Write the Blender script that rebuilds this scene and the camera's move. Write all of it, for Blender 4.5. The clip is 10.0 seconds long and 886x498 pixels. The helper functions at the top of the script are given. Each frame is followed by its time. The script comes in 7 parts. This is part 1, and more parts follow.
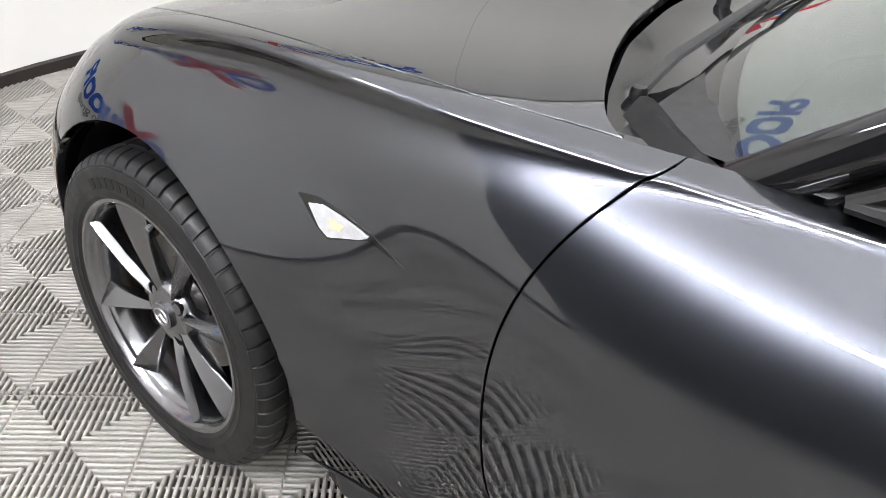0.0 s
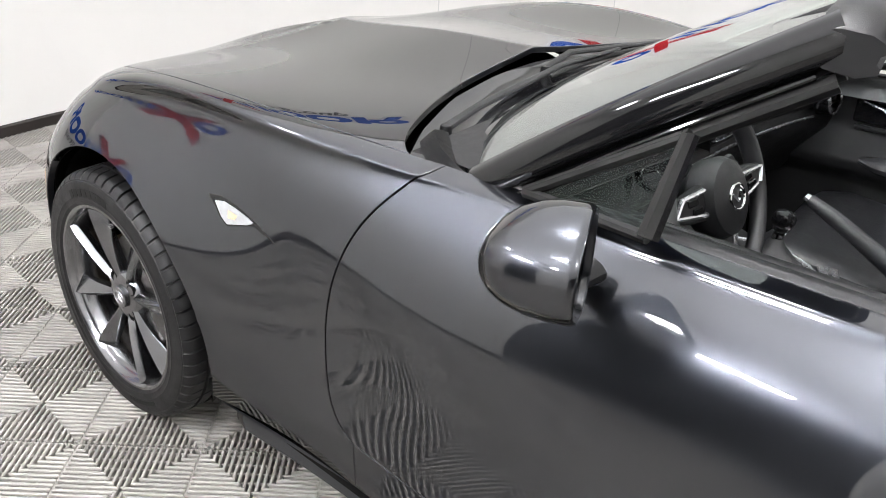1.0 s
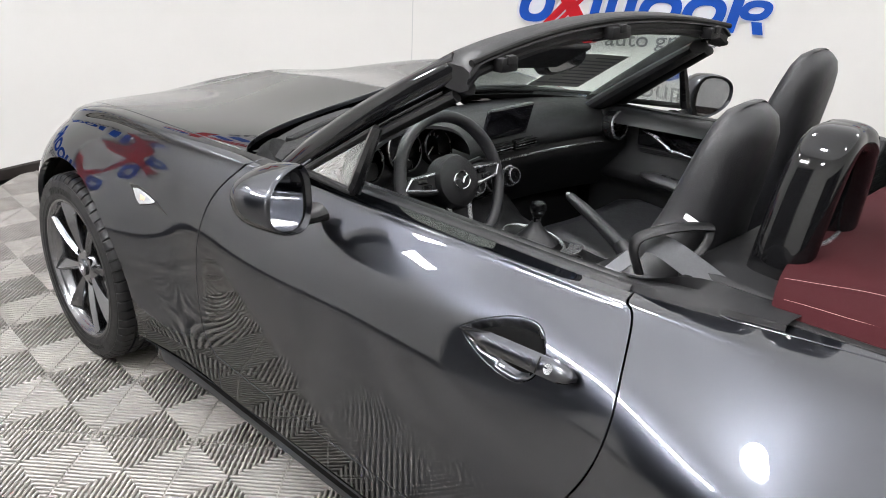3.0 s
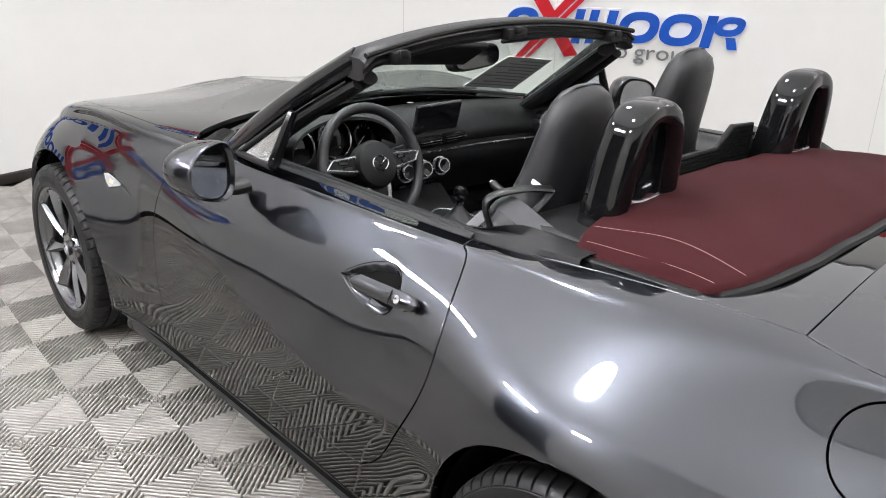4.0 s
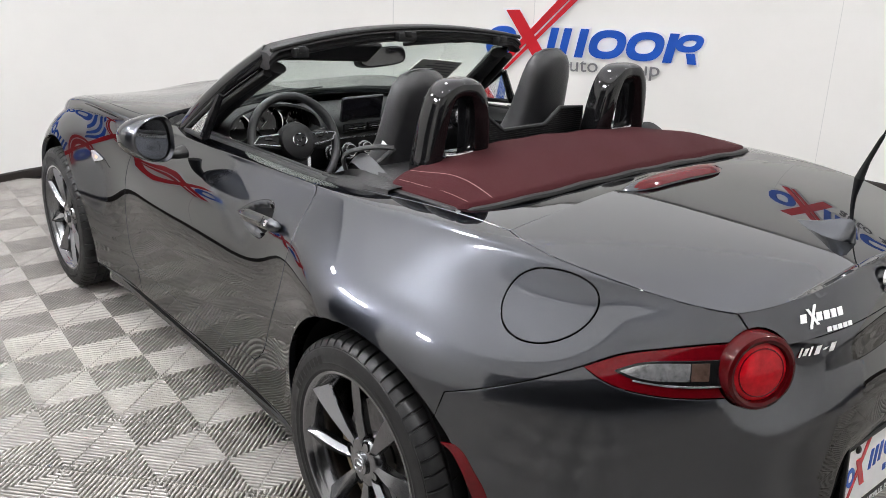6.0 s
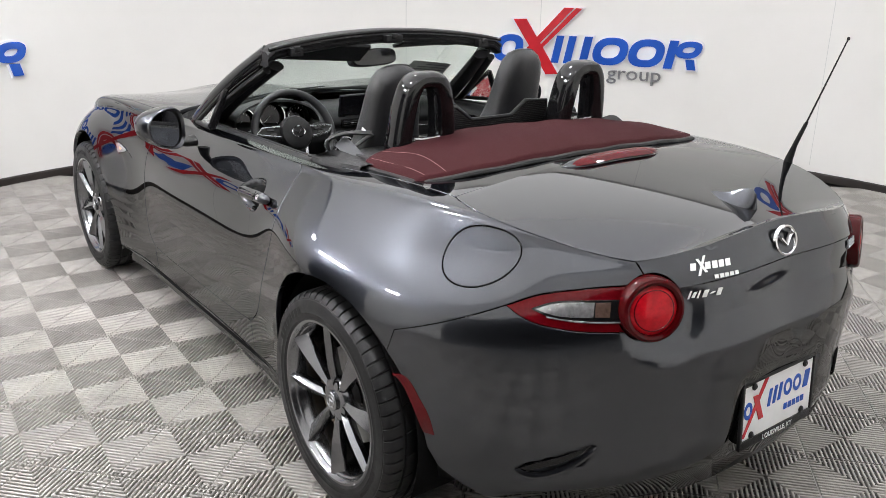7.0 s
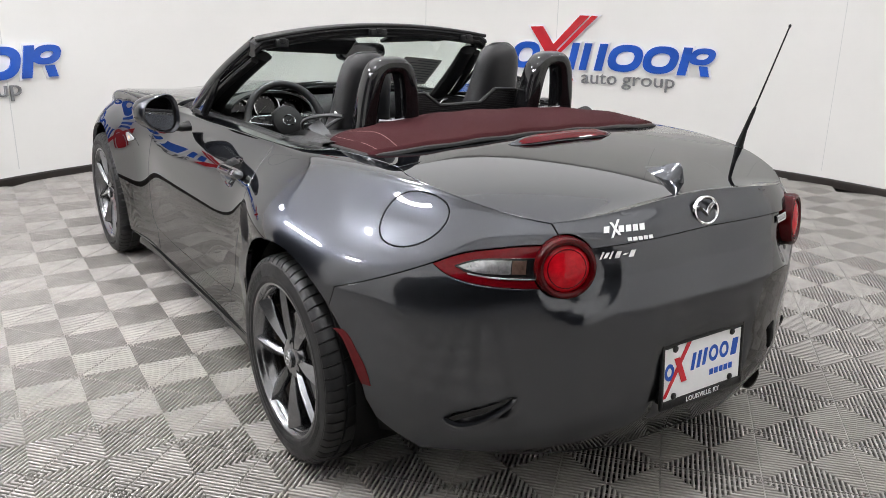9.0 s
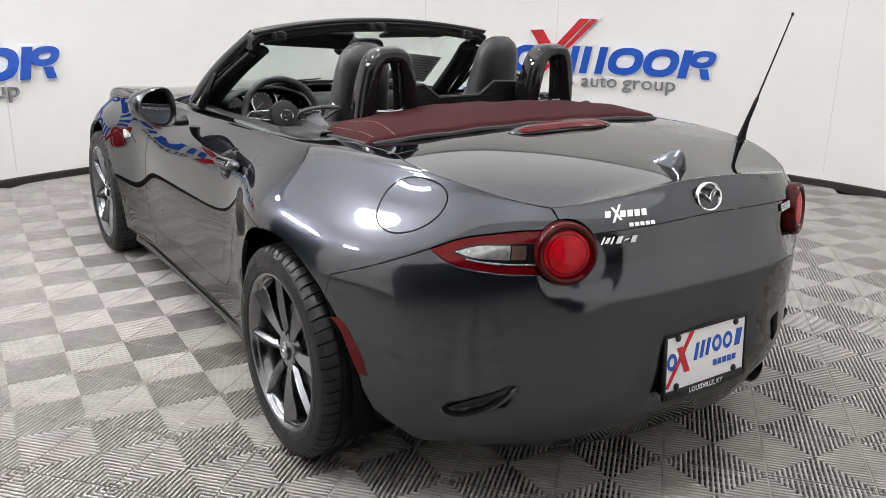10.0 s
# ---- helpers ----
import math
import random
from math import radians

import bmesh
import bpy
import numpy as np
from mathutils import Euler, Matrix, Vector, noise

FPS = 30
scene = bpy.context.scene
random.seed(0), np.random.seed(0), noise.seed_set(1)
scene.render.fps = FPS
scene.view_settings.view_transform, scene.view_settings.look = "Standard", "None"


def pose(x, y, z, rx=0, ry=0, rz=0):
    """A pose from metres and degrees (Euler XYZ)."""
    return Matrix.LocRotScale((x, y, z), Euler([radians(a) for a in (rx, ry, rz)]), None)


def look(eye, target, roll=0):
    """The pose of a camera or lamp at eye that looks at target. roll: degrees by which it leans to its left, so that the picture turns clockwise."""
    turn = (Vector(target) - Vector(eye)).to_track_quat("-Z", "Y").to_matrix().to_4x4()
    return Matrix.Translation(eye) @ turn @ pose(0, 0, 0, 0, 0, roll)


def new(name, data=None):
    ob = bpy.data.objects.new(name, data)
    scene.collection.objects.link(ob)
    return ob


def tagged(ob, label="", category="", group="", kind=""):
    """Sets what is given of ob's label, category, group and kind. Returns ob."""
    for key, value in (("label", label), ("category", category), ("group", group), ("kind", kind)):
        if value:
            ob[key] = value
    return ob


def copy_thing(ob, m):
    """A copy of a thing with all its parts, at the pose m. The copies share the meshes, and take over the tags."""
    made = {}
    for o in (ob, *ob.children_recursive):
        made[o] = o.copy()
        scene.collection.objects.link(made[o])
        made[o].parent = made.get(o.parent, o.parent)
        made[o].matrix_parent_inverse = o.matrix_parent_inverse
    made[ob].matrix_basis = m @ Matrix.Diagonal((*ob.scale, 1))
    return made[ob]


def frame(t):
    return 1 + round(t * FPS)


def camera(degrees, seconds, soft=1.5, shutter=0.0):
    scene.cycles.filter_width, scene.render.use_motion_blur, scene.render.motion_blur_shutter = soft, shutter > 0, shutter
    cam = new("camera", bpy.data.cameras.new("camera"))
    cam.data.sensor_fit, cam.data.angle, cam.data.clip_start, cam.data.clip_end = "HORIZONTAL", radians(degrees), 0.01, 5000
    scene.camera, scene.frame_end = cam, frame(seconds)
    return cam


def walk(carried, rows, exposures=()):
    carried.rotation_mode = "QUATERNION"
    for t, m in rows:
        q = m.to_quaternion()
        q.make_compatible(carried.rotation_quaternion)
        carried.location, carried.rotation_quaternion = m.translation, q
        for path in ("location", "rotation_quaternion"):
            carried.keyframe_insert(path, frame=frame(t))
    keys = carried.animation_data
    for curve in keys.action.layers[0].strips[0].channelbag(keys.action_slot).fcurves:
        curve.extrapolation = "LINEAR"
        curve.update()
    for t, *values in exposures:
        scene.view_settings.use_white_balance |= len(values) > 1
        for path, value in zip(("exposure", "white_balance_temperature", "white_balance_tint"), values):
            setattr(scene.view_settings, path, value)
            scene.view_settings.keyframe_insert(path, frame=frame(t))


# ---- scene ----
cam = camera(56.2, 10.0, 0.3)
PATH = [
    (0, (1.178, 1.406, 1.197), (2.262, 0.091, 0.149), 2.3),
    (0.5, (0.923, 1.463, 1.26), (2.042, 0.115, 0.294), 3.0),
    (1, (0.677, 1.586, 1.317), (1.83, 0.225, 0.413), 3.3),
    (1.5, (0.465, 1.663, 1.369), (1.656, 0.304, 0.512), 3.2),
    (2, (0.231, 1.638, 1.389), (1.462, 0.29, 0.572), 3.0),
    (2.5, (0.013, 1.637, 1.422), (1.286, 0.314, 0.629), 2.6),
    (2.7, (-0.069, 1.68, 1.426), (1.21, 0.359, 0.64), 2.5),
    (3.8, (-0.537, 1.734, 1.422), (0.817, 0.455, 0.695), 1.7),
    (4, (-0.624, 1.705, 1.417), (0.739, 0.432, 0.696), 1.8),
    (4.5, (-0.802, 1.703, 1.427), (0.578, 0.44, 0.718), 2.0),
    (5, (-1.02, 1.775, 1.411), (0.386, 0.53, 0.724), 1.7),
    (5.5, (-1.192, 1.801, 1.432), (0.234, 0.574, 0.754), 1.8),
    (6, (-1.376, 1.735, 1.421), (0.075, 0.532, 0.753), 1.5),
    (6.2, (-1.462, 1.722, 1.398), (0.003, 0.524, 0.75), 1.5),
    (7.3, (-1.826, 1.81, 1.416), (-0.303, 0.683, 0.776), 1.0),
    (7.5, (-1.87, 1.811, 1.412), (-0.335, 0.696, 0.777), 1.0),
    (8, (-1.976, 1.73, 1.386), (-0.418, 0.642, 0.762), 1.0),
    (8.5, (-2.045, 1.671, 1.359), (-0.469, 0.603, 0.744), 1.0),
    (9, (-2.057, 1.672, 1.339), (-0.471, 0.613, 0.735), 1.0),
    (9.5, (-2.049, 1.669, 1.301), (-0.459, 0.61, 0.709), 1.0),
    (10, (-2.046, 1.657, 1.272), (-0.453, 0.595, 0.693), 1.0),
]
walk(cam, [(t, look(eye, target, roll)) for t, eye, target, roll in PATH], [(0.0, 0.90), (2.5, 0.69), (5.0, 0.60), (7.5, 0.52), (10.0, 0.50)])

# ---- light ----
ROOM_X, ROOM_Y, ROOM_R, ROOM_H = 0.82, -0.35, 3.64, 3.0
world = bpy.data.worlds.new("world")
scene.world = world
world.use_nodes = True
world.node_tree.nodes["Background"].inputs[0].default_value = (0.8, 0.85, 1.0, 1)
world.node_tree.nodes["Background"].inputs[1].default_value = 0.02
LAMP_POWER = 125.0
CEILING_GLOW = 0.72
FILL_POWER = 120.0

# ---- materials ----
def material(name, base, rough=0.5, metal=0.0, coat=0.0, vary=0.0, scale=20.0, bump=0.0, bump_scale=200.0, spread=0.0, rough_vary=0.0, specular=0.5):
    """A surface with a base colour, patches of wear at one scale and fine relief at another."""
    m = bpy.data.materials.new(name)
    m.use_nodes = True
    nodes, links = m.node_tree.nodes, m.node_tree.links
    b = nodes["Principled BSDF"]
    b.inputs["Base Color"].default_value = (*base, 1)
    b.inputs["Roughness"].default_value = rough
    b.inputs["Metallic"].default_value = metal
    b.inputs["Coat Weight"].default_value = coat
    b.inputs["Coat Roughness"].default_value = 0.02
    b.inputs["Specular IOR Level"].default_value = specular
    where = nodes.new("ShaderNodeTexCoord")
    if vary or rough_vary:
        n = nodes.new("ShaderNodeTexNoise")
        n.inputs["Scale"].default_value = scale
        n.inputs["Detail"].default_value = 8
        n.inputs["Roughness"].default_value = 0.65
        links.new(where.outputs["Object"], n.inputs["Vector"])
        if vary:
            ramp = nodes.new("ShaderNodeMapRange")
            ramp.inputs[1].default_value, ramp.inputs[2].default_value = 0.3, 0.7
            ramp.inputs[3].default_value, ramp.inputs[4].default_value = 1 - vary, 1 + vary
            links.new(n.outputs["Fac"], ramp.inputs[0])
            mix = nodes.new("ShaderNodeVectorMath")
            mix.operation = "SCALE"
            mix.inputs[0].default_value = base
            links.new(ramp.outputs[0], mix.inputs["Scale"])
            last = mix.outputs[0]
            if spread:
                info = nodes.new("ShaderNodeObjectInfo")
                r2 = nodes.new("ShaderNodeMapRange")
                r2.inputs[3].default_value, r2.inputs[4].default_value = 1 - spread, 1 + spread
                links.new(info.outputs["Random"], r2.inputs[0])
                mix2 = nodes.new("ShaderNodeVectorMath")
                mix2.operation = "SCALE"
                links.new(last, mix2.inputs[0])
                links.new(r2.outputs[0], mix2.inputs["Scale"])
                last = mix2.outputs[0]
            links.new(last, b.inputs["Base Color"])
        if rough_vary:
            r3 = nodes.new("ShaderNodeMapRange")
            r3.inputs[1].default_value, r3.inputs[2].default_value = 0.3, 0.7
            r3.inputs[3].default_value, r3.inputs[4].default_value = max(0.0, rough - rough_vary), rough + rough_vary
            links.new(n.outputs["Fac"], r3.inputs[0])
            links.new(r3.outputs[0], b.inputs["Roughness"])
    if bump:
        n2 = nodes.new("ShaderNodeTexNoise")
        n2.inputs["Scale"].default_value = bump_scale
        n2.inputs["Detail"].default_value = 3
        links.new(where.outputs["Object"], n2.inputs["Vector"])
        bp = nodes.new("ShaderNodeBump")
        bp.inputs["Strength"].default_value = bump
        bp.inputs["Distance"].default_value = 0.002
        links.new(n2.outputs["Fac"], bp.inputs["Height"])
        links.new(bp.outputs[0], b.inputs["Normal"])
    return m


def glowing(name, colour, strength):
    m = bpy.data.materials.new(name)
    m.use_nodes = True
    b = m.node_tree.nodes["Principled BSDF"]
    b.inputs["Base Color"].default_value = (*colour, 1)
    b.inputs["Emission Color"].default_value = (*colour, 1)
    b.inputs["Emission Strength"].default_value = strength
    return m


def glassy(name, colour, rough=0.0, ior=1.5):
    m = bpy.data.materials.new(name)
    m.use_nodes = True
    b = m.node_tree.nodes["Principled BSDF"]
    b.inputs["Base Color"].default_value = (*colour, 1)
    b.inputs["Roughness"].default_value = rough
    b.inputs["Transmission Weight"].default_value = 1.0
    b.inputs["IOR"].default_value = ior
    return m


PAINT = material("grey_metallic_paint", (0.044, 0.047, 0.0555), 0.30, 1.0, 1.0, vary=0.14, scale=2500, rough_vary=0.03)
PAINT.node_tree.nodes["Principled BSDF"].inputs["Coat IOR"].default_value = 1.68
PAINT.node_tree.nodes["Principled BSDF"].inputs["Specular Tint"].default_value = (0.10, 0.105, 0.12, 1)
PAINT.node_tree.nodes["Principled BSDF"].inputs["Coat Roughness"].default_value = 0.008
GLOSS_BLACK = material("gloss_black_plastic", (0.005, 0.005, 0.0055), 0.06, 0.0, 0.0, rough_vary=0.03, scale=30)
TRIM_BLACK = material("satin_black_trim", (0.006, 0.006, 0.0065), 0.40, vary=0.2, scale=60, bump=0.2, bump_scale=900, specular=0.35)
RUBBER = material("tyre_rubber", (0.0055, 0.0055, 0.006), 0.48, vary=0.25, scale=25, bump=0.2, bump_scale=400, rough_vary=0.10, specular=0.38)
SEAL = material("black_rubber_seal", (0.004, 0.004, 0.004), 0.55, vary=0.15, scale=80, specular=0.3)
# underbody black, which also stands for shade in panel gaps and recesses
DARK = material("underbody_and_shade_black", (0.0016, 0.0016, 0.0016), 0.85, vary=0.3, scale=30, specular=0.15)
WHEEL = material("gunmetal_wheel_paint", (0.215, 0.217, 0.226), 0.21, 1.0, 0.4, vary=0.06, scale=40, rough_vary=0.04)
BRAKE = material("brake_disc_steel", (0.30, 0.29, 0.28), 0.35, 1.0, vary=0.25, scale=60, rough_vary=0.1)
CALIPER = material("rusty_brake_caliper", (0.22, 0.17, 0.12), 0.6, 0.5, vary=0.4, scale=60)
CHROME = material("chrome", (0.75, 0.75, 0.76), 0.07, 1.0, rough_vary=0.03, scale=50)
SATIN = material("satin_silver_plastic", (0.52, 0.52, 0.54), 0.25, 0.9, rough_vary=0.06, scale=40)
LEATHER = material("black_leather", (0.013, 0.013, 0.0145), 0.38, vary=0.2, scale=40, specular=0.5, bump=0.35, bump_scale=700, rough_vary=0.08)
PLASTIC = material("black_dashboard_plastic", (0.0075, 0.0075, 0.0082), 0.5, specular=0.30, vary=0.15, scale=50, bump=0.3, bump_scale=900, rough_vary=0.06)
CARPET = material("black_carpet", (0.004, 0.004, 0.0045), 0.95, specular=0.2, vary=0.35, scale=150, bump=0.8, bump_scale=900)
WEBBING = material("grey_seat_belt_webbing", (0.12, 0.123, 0.13), 0.6, vary=0.12, scale=300, bump=0.4, bump_scale=800)
CANVAS = material("dark_cherry_canvas", (0.036, 0.0056, 0.0074), 0.85, specular=0.15, vary=0.22, scale=700, bump=0.5, bump_scale=1600)
THREAD = material("pale_stitching", (0.30, 0.19, 0.18), 0.8, vary=0.2, scale=500)
WALL = material("white_painted_panel", (0.80, 0.79, 0.765), 0.55, vary=0.025, scale=1.2, bump=0.06, bump_scale=60)
BASEBOARD = material("dark_brown_baseboard", (0.022, 0.017, 0.015), 0.45, vary=0.3, scale=12, bump=0.1)
TILE = material("grey_floor_tile_plastic", (0.315, 0.299, 0.278), 0.42, vary=0.22, scale=9, bump=0.25, bump_scale=250, spread=0.05, rough_vary=0.1)
# near-black: the shade deep between the tile ribs is put into this colour
PIT = material("rib_gap_shade", (0.012, 0.011, 0.010), 0.9, vary=0.3, scale=15)
HALL = material("dark_hall_paint", (0.30, 0.30, 0.31), 0.7, vary=0.25, scale=1.5, specular=0.3)
CEILING = material("grey_white_ceiling", (0.62, 0.62, 0.61), 0.8, vary=0.04, scale=2)
RED_DARK = material("dark_red_lamp_bezel", (0.05, 0.0010, 0.0018), 0.07, 0.0, 0.5, specular=0.0, vary=0.1, scale=60)
MARKER_LENS = material("clear_marker_lens", (0.48, 0.49, 0.51), 0.16, 0.5, 1.0, vary=0.15, scale=60)
RED_BRIGHT = material("bright_red_round_lens", (0.40, 0.004, 0.010), 0.08, 0.0, 0.6, specular=0.0, vary=0.35, scale=45)
RED_LENS = material("red_lamp_lens", (0.082, 0.0013, 0.0034), 0.07, 0.0, 0.6, specular=0.0, vary=0.15, scale=120, rough_vary=0.05)
CLEAR_LENS = material("clear_lamp_lens", (0.34, 0.34, 0.35), 0.14, 0.7, 0.8, vary=0.5, scale=60)
BROWN_LENS = material("brown_lamp_lens", (0.10, 0.062, 0.05), 0.15, 0.4, 0.8, vary=0.4, scale=80)
AMBER = material("amber_lamp_lens", (0.52, 0.36, 0.24), 0.15, 0.0, 1.0, vary=0.2, scale=100)
BLUE = material("blue_sign_acrylic", (0.012, 0.085, 0.46), 0.25, 0.0, 0.4, vary=0.12, scale=3)
RED = material("red_sign_acrylic", (0.52, 0.012, 0.022), 0.25, 0.0, 0.4, vary=0.08, scale=3)
SIGN_GREY = material("grey_sign_letters", (0.19, 0.19, 0.20), 0.4, vary=0.08, scale=5)
SIGN_EDGE = material("white_sign_backing", (0.80, 0.80, 0.84), 0.4, vary=0.03, scale=5)
PLATE_WHITE = material("white_plate", (0.80, 0.80, 0.80), 0.35, vary=0.03, scale=30)
PAPER = material("grey_backed_paper", (0.50, 0.50, 0.48), 0.8, vary=0.08, scale=14, specular=0.2)
SCREEN = material("black_glass_screen", (0.006, 0.006, 0.008), 0.12, 0.0, 0.3, rough_vary=0.05, scale=20)
WHITE_PRINT = material("white_print", (0.78, 0.78, 0.78), 0.5, vary=0.05, scale=60)
MIRROR = material("mirror_glass", (0.50, 0.51, 0.53), 0.01, 1.0, rough_vary=0.005, scale=10)
GLASS = glassy("windscreen_glass", (0.88, 0.97, 0.93))
DARK_GLASS = glassy("quarter_window_glass", (0.80, 0.86, 0.85), 0.0, 1.18)
SKY_PANEL = glowing("luminous_ceiling_film", (0.98, 0.985, 1.0), CEILING_GLOW)
SPOT = glowing("added_fill_disc", (0.975, 0.975, 1.0), FILL_POWER)
LAMP = glowing("ceiling_lamp_diffuser", (0.972, 0.966, 1.0), LAMP_POWER)

# ---- mesh helpers ----
def thing(name, label, category, m=None, kind="", group=""):
    ob = new(name)
    ob.empty_display_size = 0.1
    if m is not None:
        ob.matrix_world = m
    return tagged(ob, label, category, group, kind)


def part(name, bm, mat, parent=None, label="", smooth=True, sharp=35):
    """Links a bmesh as one mesh object under a thing or a part."""
    me = bpy.data.meshes.new(name)
    bmesh.ops.recalc_face_normals(bm, faces=bm.faces)
    bm.to_mesh(me)
    bm.free()
    return finish(name, me, mat, parent, label, smooth, sharp)


def finish(name, me, mat, parent=None, label="", smooth=True, sharp=35):
    for m in (mat if isinstance(mat, (list, tuple)) else [mat]):
        me.materials.append(m)
    ob = new(name, me)
    if smooth:
        for p in me.polygons:
            p.use_smooth = True
        me.set_sharp_from_angle(angle=radians(sharp))
    if parent is not None:
        ob.parent = parent
    if label:
        ob["label"] = label
    return ob


def pydata(name, verts, faces, mat, parent=None, label="", smooth=True, sharp=35):
    me = bpy.data.meshes.new(name)
    me.from_pydata([tuple(v) for v in verts], [], [tuple(f) for f in faces])
    me.update()
    return finish(name, me, mat, parent, label, smooth, sharp)


def box(bm, size, m=None, bevel=0.0, segs=2):
    """A box of that size about its middle, its edges rounded, added to bm."""
    r = bmesh.ops.create_cube(bm, size=1.0)
    vs = r["verts"]
    bmesh.ops.scale(bm, vec=size, verts=vs)
    if bevel:
        es = list({e for v in vs for e in v.link_edges})
        out = bmesh.ops.bevel(bm, geom=es, offset=bevel, segments=segs, profile=0.5, affect="EDGES")
        vs = list({v for f in out["faces"] for v in f.verts} | {v for v in vs if v.is_valid})
    if m is not None:
        bmesh.ops.transform(bm, matrix=m, verts=vs)
    return vs


def rod(bm, path, radius, sides=10, closed=False, cap=True, flat=1.0, up=None):
    """A tube along a path of points; radius is a number or one for each point; flat squeezes it along up."""
    pts = [Vector(p) for p in path]
    n = len(pts)
    rad = radius if isinstance(radius, (list, tuple)) else [radius] * n
    rings = []
    ref = Vector(up) if up is not None else None
    prev = None
    for i, p in enumerate(pts):
        a = pts[(i - 1) % n] if (closed or i) else p
        b = pts[(i + 1) % n] if (closed or i < n - 1) else p
        d = (b - a).normalized()
        if ref is not None:
            u = (ref - d * ref.dot(d)).normalized()
        elif prev is None:
            t = Vector((0, 0, 1)) if abs(d.z) < 0.9 else Vector((1, 0, 0))
            u = (t - d * t.dot(d)).normalized()
        else:
            u = (prev - d * prev.dot(d)).normalized()
        prev = u
        v = d.cross(u)
        rings.append([bm.verts.new(p + (u * math.cos(t) * flat + v * math.sin(t)) * rad[i]) for t in (2 * math.pi * k / sides for k in range(sides))])
    for i in range(n if closed else n - 1):
        r0, r1 = rings[i], rings[(i + 1) % n]
        for k in range(sides):
            bm.faces.new((r0[k], r0[(k + 1) % sides], r1[(k + 1) % sides], r1[k]))
    if cap and not closed:
        bm.faces.new(rings[0][::-1])
        bm.faces.new(rings[-1])
    return rings


def lathe(bm, profile, sides=48, axis="y", m=None, start=0.0, sweep=2 * math.pi):
    """Turns a profile of (radius, along the axis) round the axis."""
    full = abs(sweep - 2 * math.pi) < 1e-6
    cols = sides if full else sides + 1
    rings = []
    for r, h in profile:
        ring = []
        for k in range(cols):
            a = start + sweep * k / sides
            c, s = math.cos(a) * r, math.sin(a) * r
            p = Vector((c, h, s)) if axis == "y" else Vector((c, s, h)) if axis == "z" else Vector((h, c, s))
            ring.append(bm.verts.new(m @ p if m is not None else p))
        rings.append(ring)
    for r0, r1 in zip(rings, rings[1:]):
        for k in range(sides):
            j = (k + 1) % cols
            bm.faces.new((r0[k], r0[j], r1[j], r1[k]))
    return rings


def prism(bm, outline, depth, m=None, bevel=0.0):
    """A plate with that outline in x and y, from z = 0 to depth, its upper edge bevelled."""
    base = [bm.verts.new((x, y, 0)) for x, y in outline]
    n = len(base)
    if bevel:
        cx, cy = sum(p[0] for p in outline) / n, sum(p[1] for p in outline) / n
        mid = [bm.verts.new((x, y, depth - bevel)) for x, y in outline]
        top = []
        for i, (x, y) in enumerate(outline):
            ax, ay = outline[i - 1]
            bx, by = outline[(i + 1) % n]
            e1, e2 = Vector((x - ax, y - ay)).normalized(), Vector((bx - x, by - y)).normalized()
            nrm = Vector((-(e1.y + e2.y), e1.x + e2.x))
            nrm = nrm.normalized() if nrm.length > 1e-9 else Vector((0, 0))
            top.append(bm.verts.new((x + nrm.x * bevel, y + nrm.y * bevel, depth)))
        rings = [base, mid, top]
    else:
        rings = [base, [bm.verts.new((x, y, depth)) for x, y in outline]]
    fs = [bm.faces.new(base[::-1]), bm.faces.new(rings[-1])]
    for r0, r1 in zip(rings, rings[1:]):
        for i in range(n):
            j = (i + 1) % n
            fs.append(bm.faces.new((r0[i], r0[j], r1[j], r1[i])))
    if m is not None:
        bmesh.ops.transform(bm, matrix=m, verts=[v for r in rings for v in r])
    return fs


def sheet(bm, fn, nu, nv, thick=0.0, close_u=False):
    """A grid fn(u, v) for u and v from 0 to 1."""
    g = [[bm.verts.new(fn(i / nu, j / nv)) for j in range(nv + 1)] for i in range(nu if close_u else nu + 1)]
    rows = len(g)
    fs = []
    for i in range(nu):
        for j in range(nv):
            fs.append(bm.faces.new((g[i][j], g[(i + 1) % rows][j], g[(i + 1) % rows][j + 1], g[i][j + 1])))
    if thick:
        bm.normal_update()
        bmesh.ops.solidify(bm, geom=fs, thickness=thick)
    return g


# ---- the round room ----
def on_wall(angle, z, inset=0.0):
    a = radians(angle)
    return Vector((ROOM_X + (ROOM_R - inset) * math.cos(a), ROOM_Y + (ROOM_R - inset) * math.sin(a), z))


SIDES = 96
# two openings to a dark hall: from one angle round to the next, and their heights
GATES, GATE_H = ((62, 85), (113, 162)), (2.10, 1.62)
ARCS = ((GATES[1][1], 360 + GATES[0][0]), (GATES[0][1], GATES[1][0]))
CENTRE = Matrix.Translation((ROOM_X, ROOM_Y, 0))
bm = bmesh.new()
for a0, a1 in ARCS:
    rings = lathe(bm, [(ROOM_R, 0.0), (ROOM_R, GATE_H[0]), (ROOM_R + 0.1, GATE_H[0]), (ROOM_R + 0.1, 0.0)], max(8, (a1 - a0) // 4), "z", CENTRE, start=radians(a0), sweep=radians(a1 - a0))
    for k in (0, -1):
        bm.faces.new([r[k] for r in rings])
lathe(bm, [(ROOM_R, GATE_H[0] + 0.001), (ROOM_R, ROOM_H), (ROOM_R + 0.1, ROOM_H), (ROOM_R + 0.1, GATE_H[0] + 0.001), (ROOM_R, GATE_H[0] + 0.001)], SIDES, "z", CENTRE)
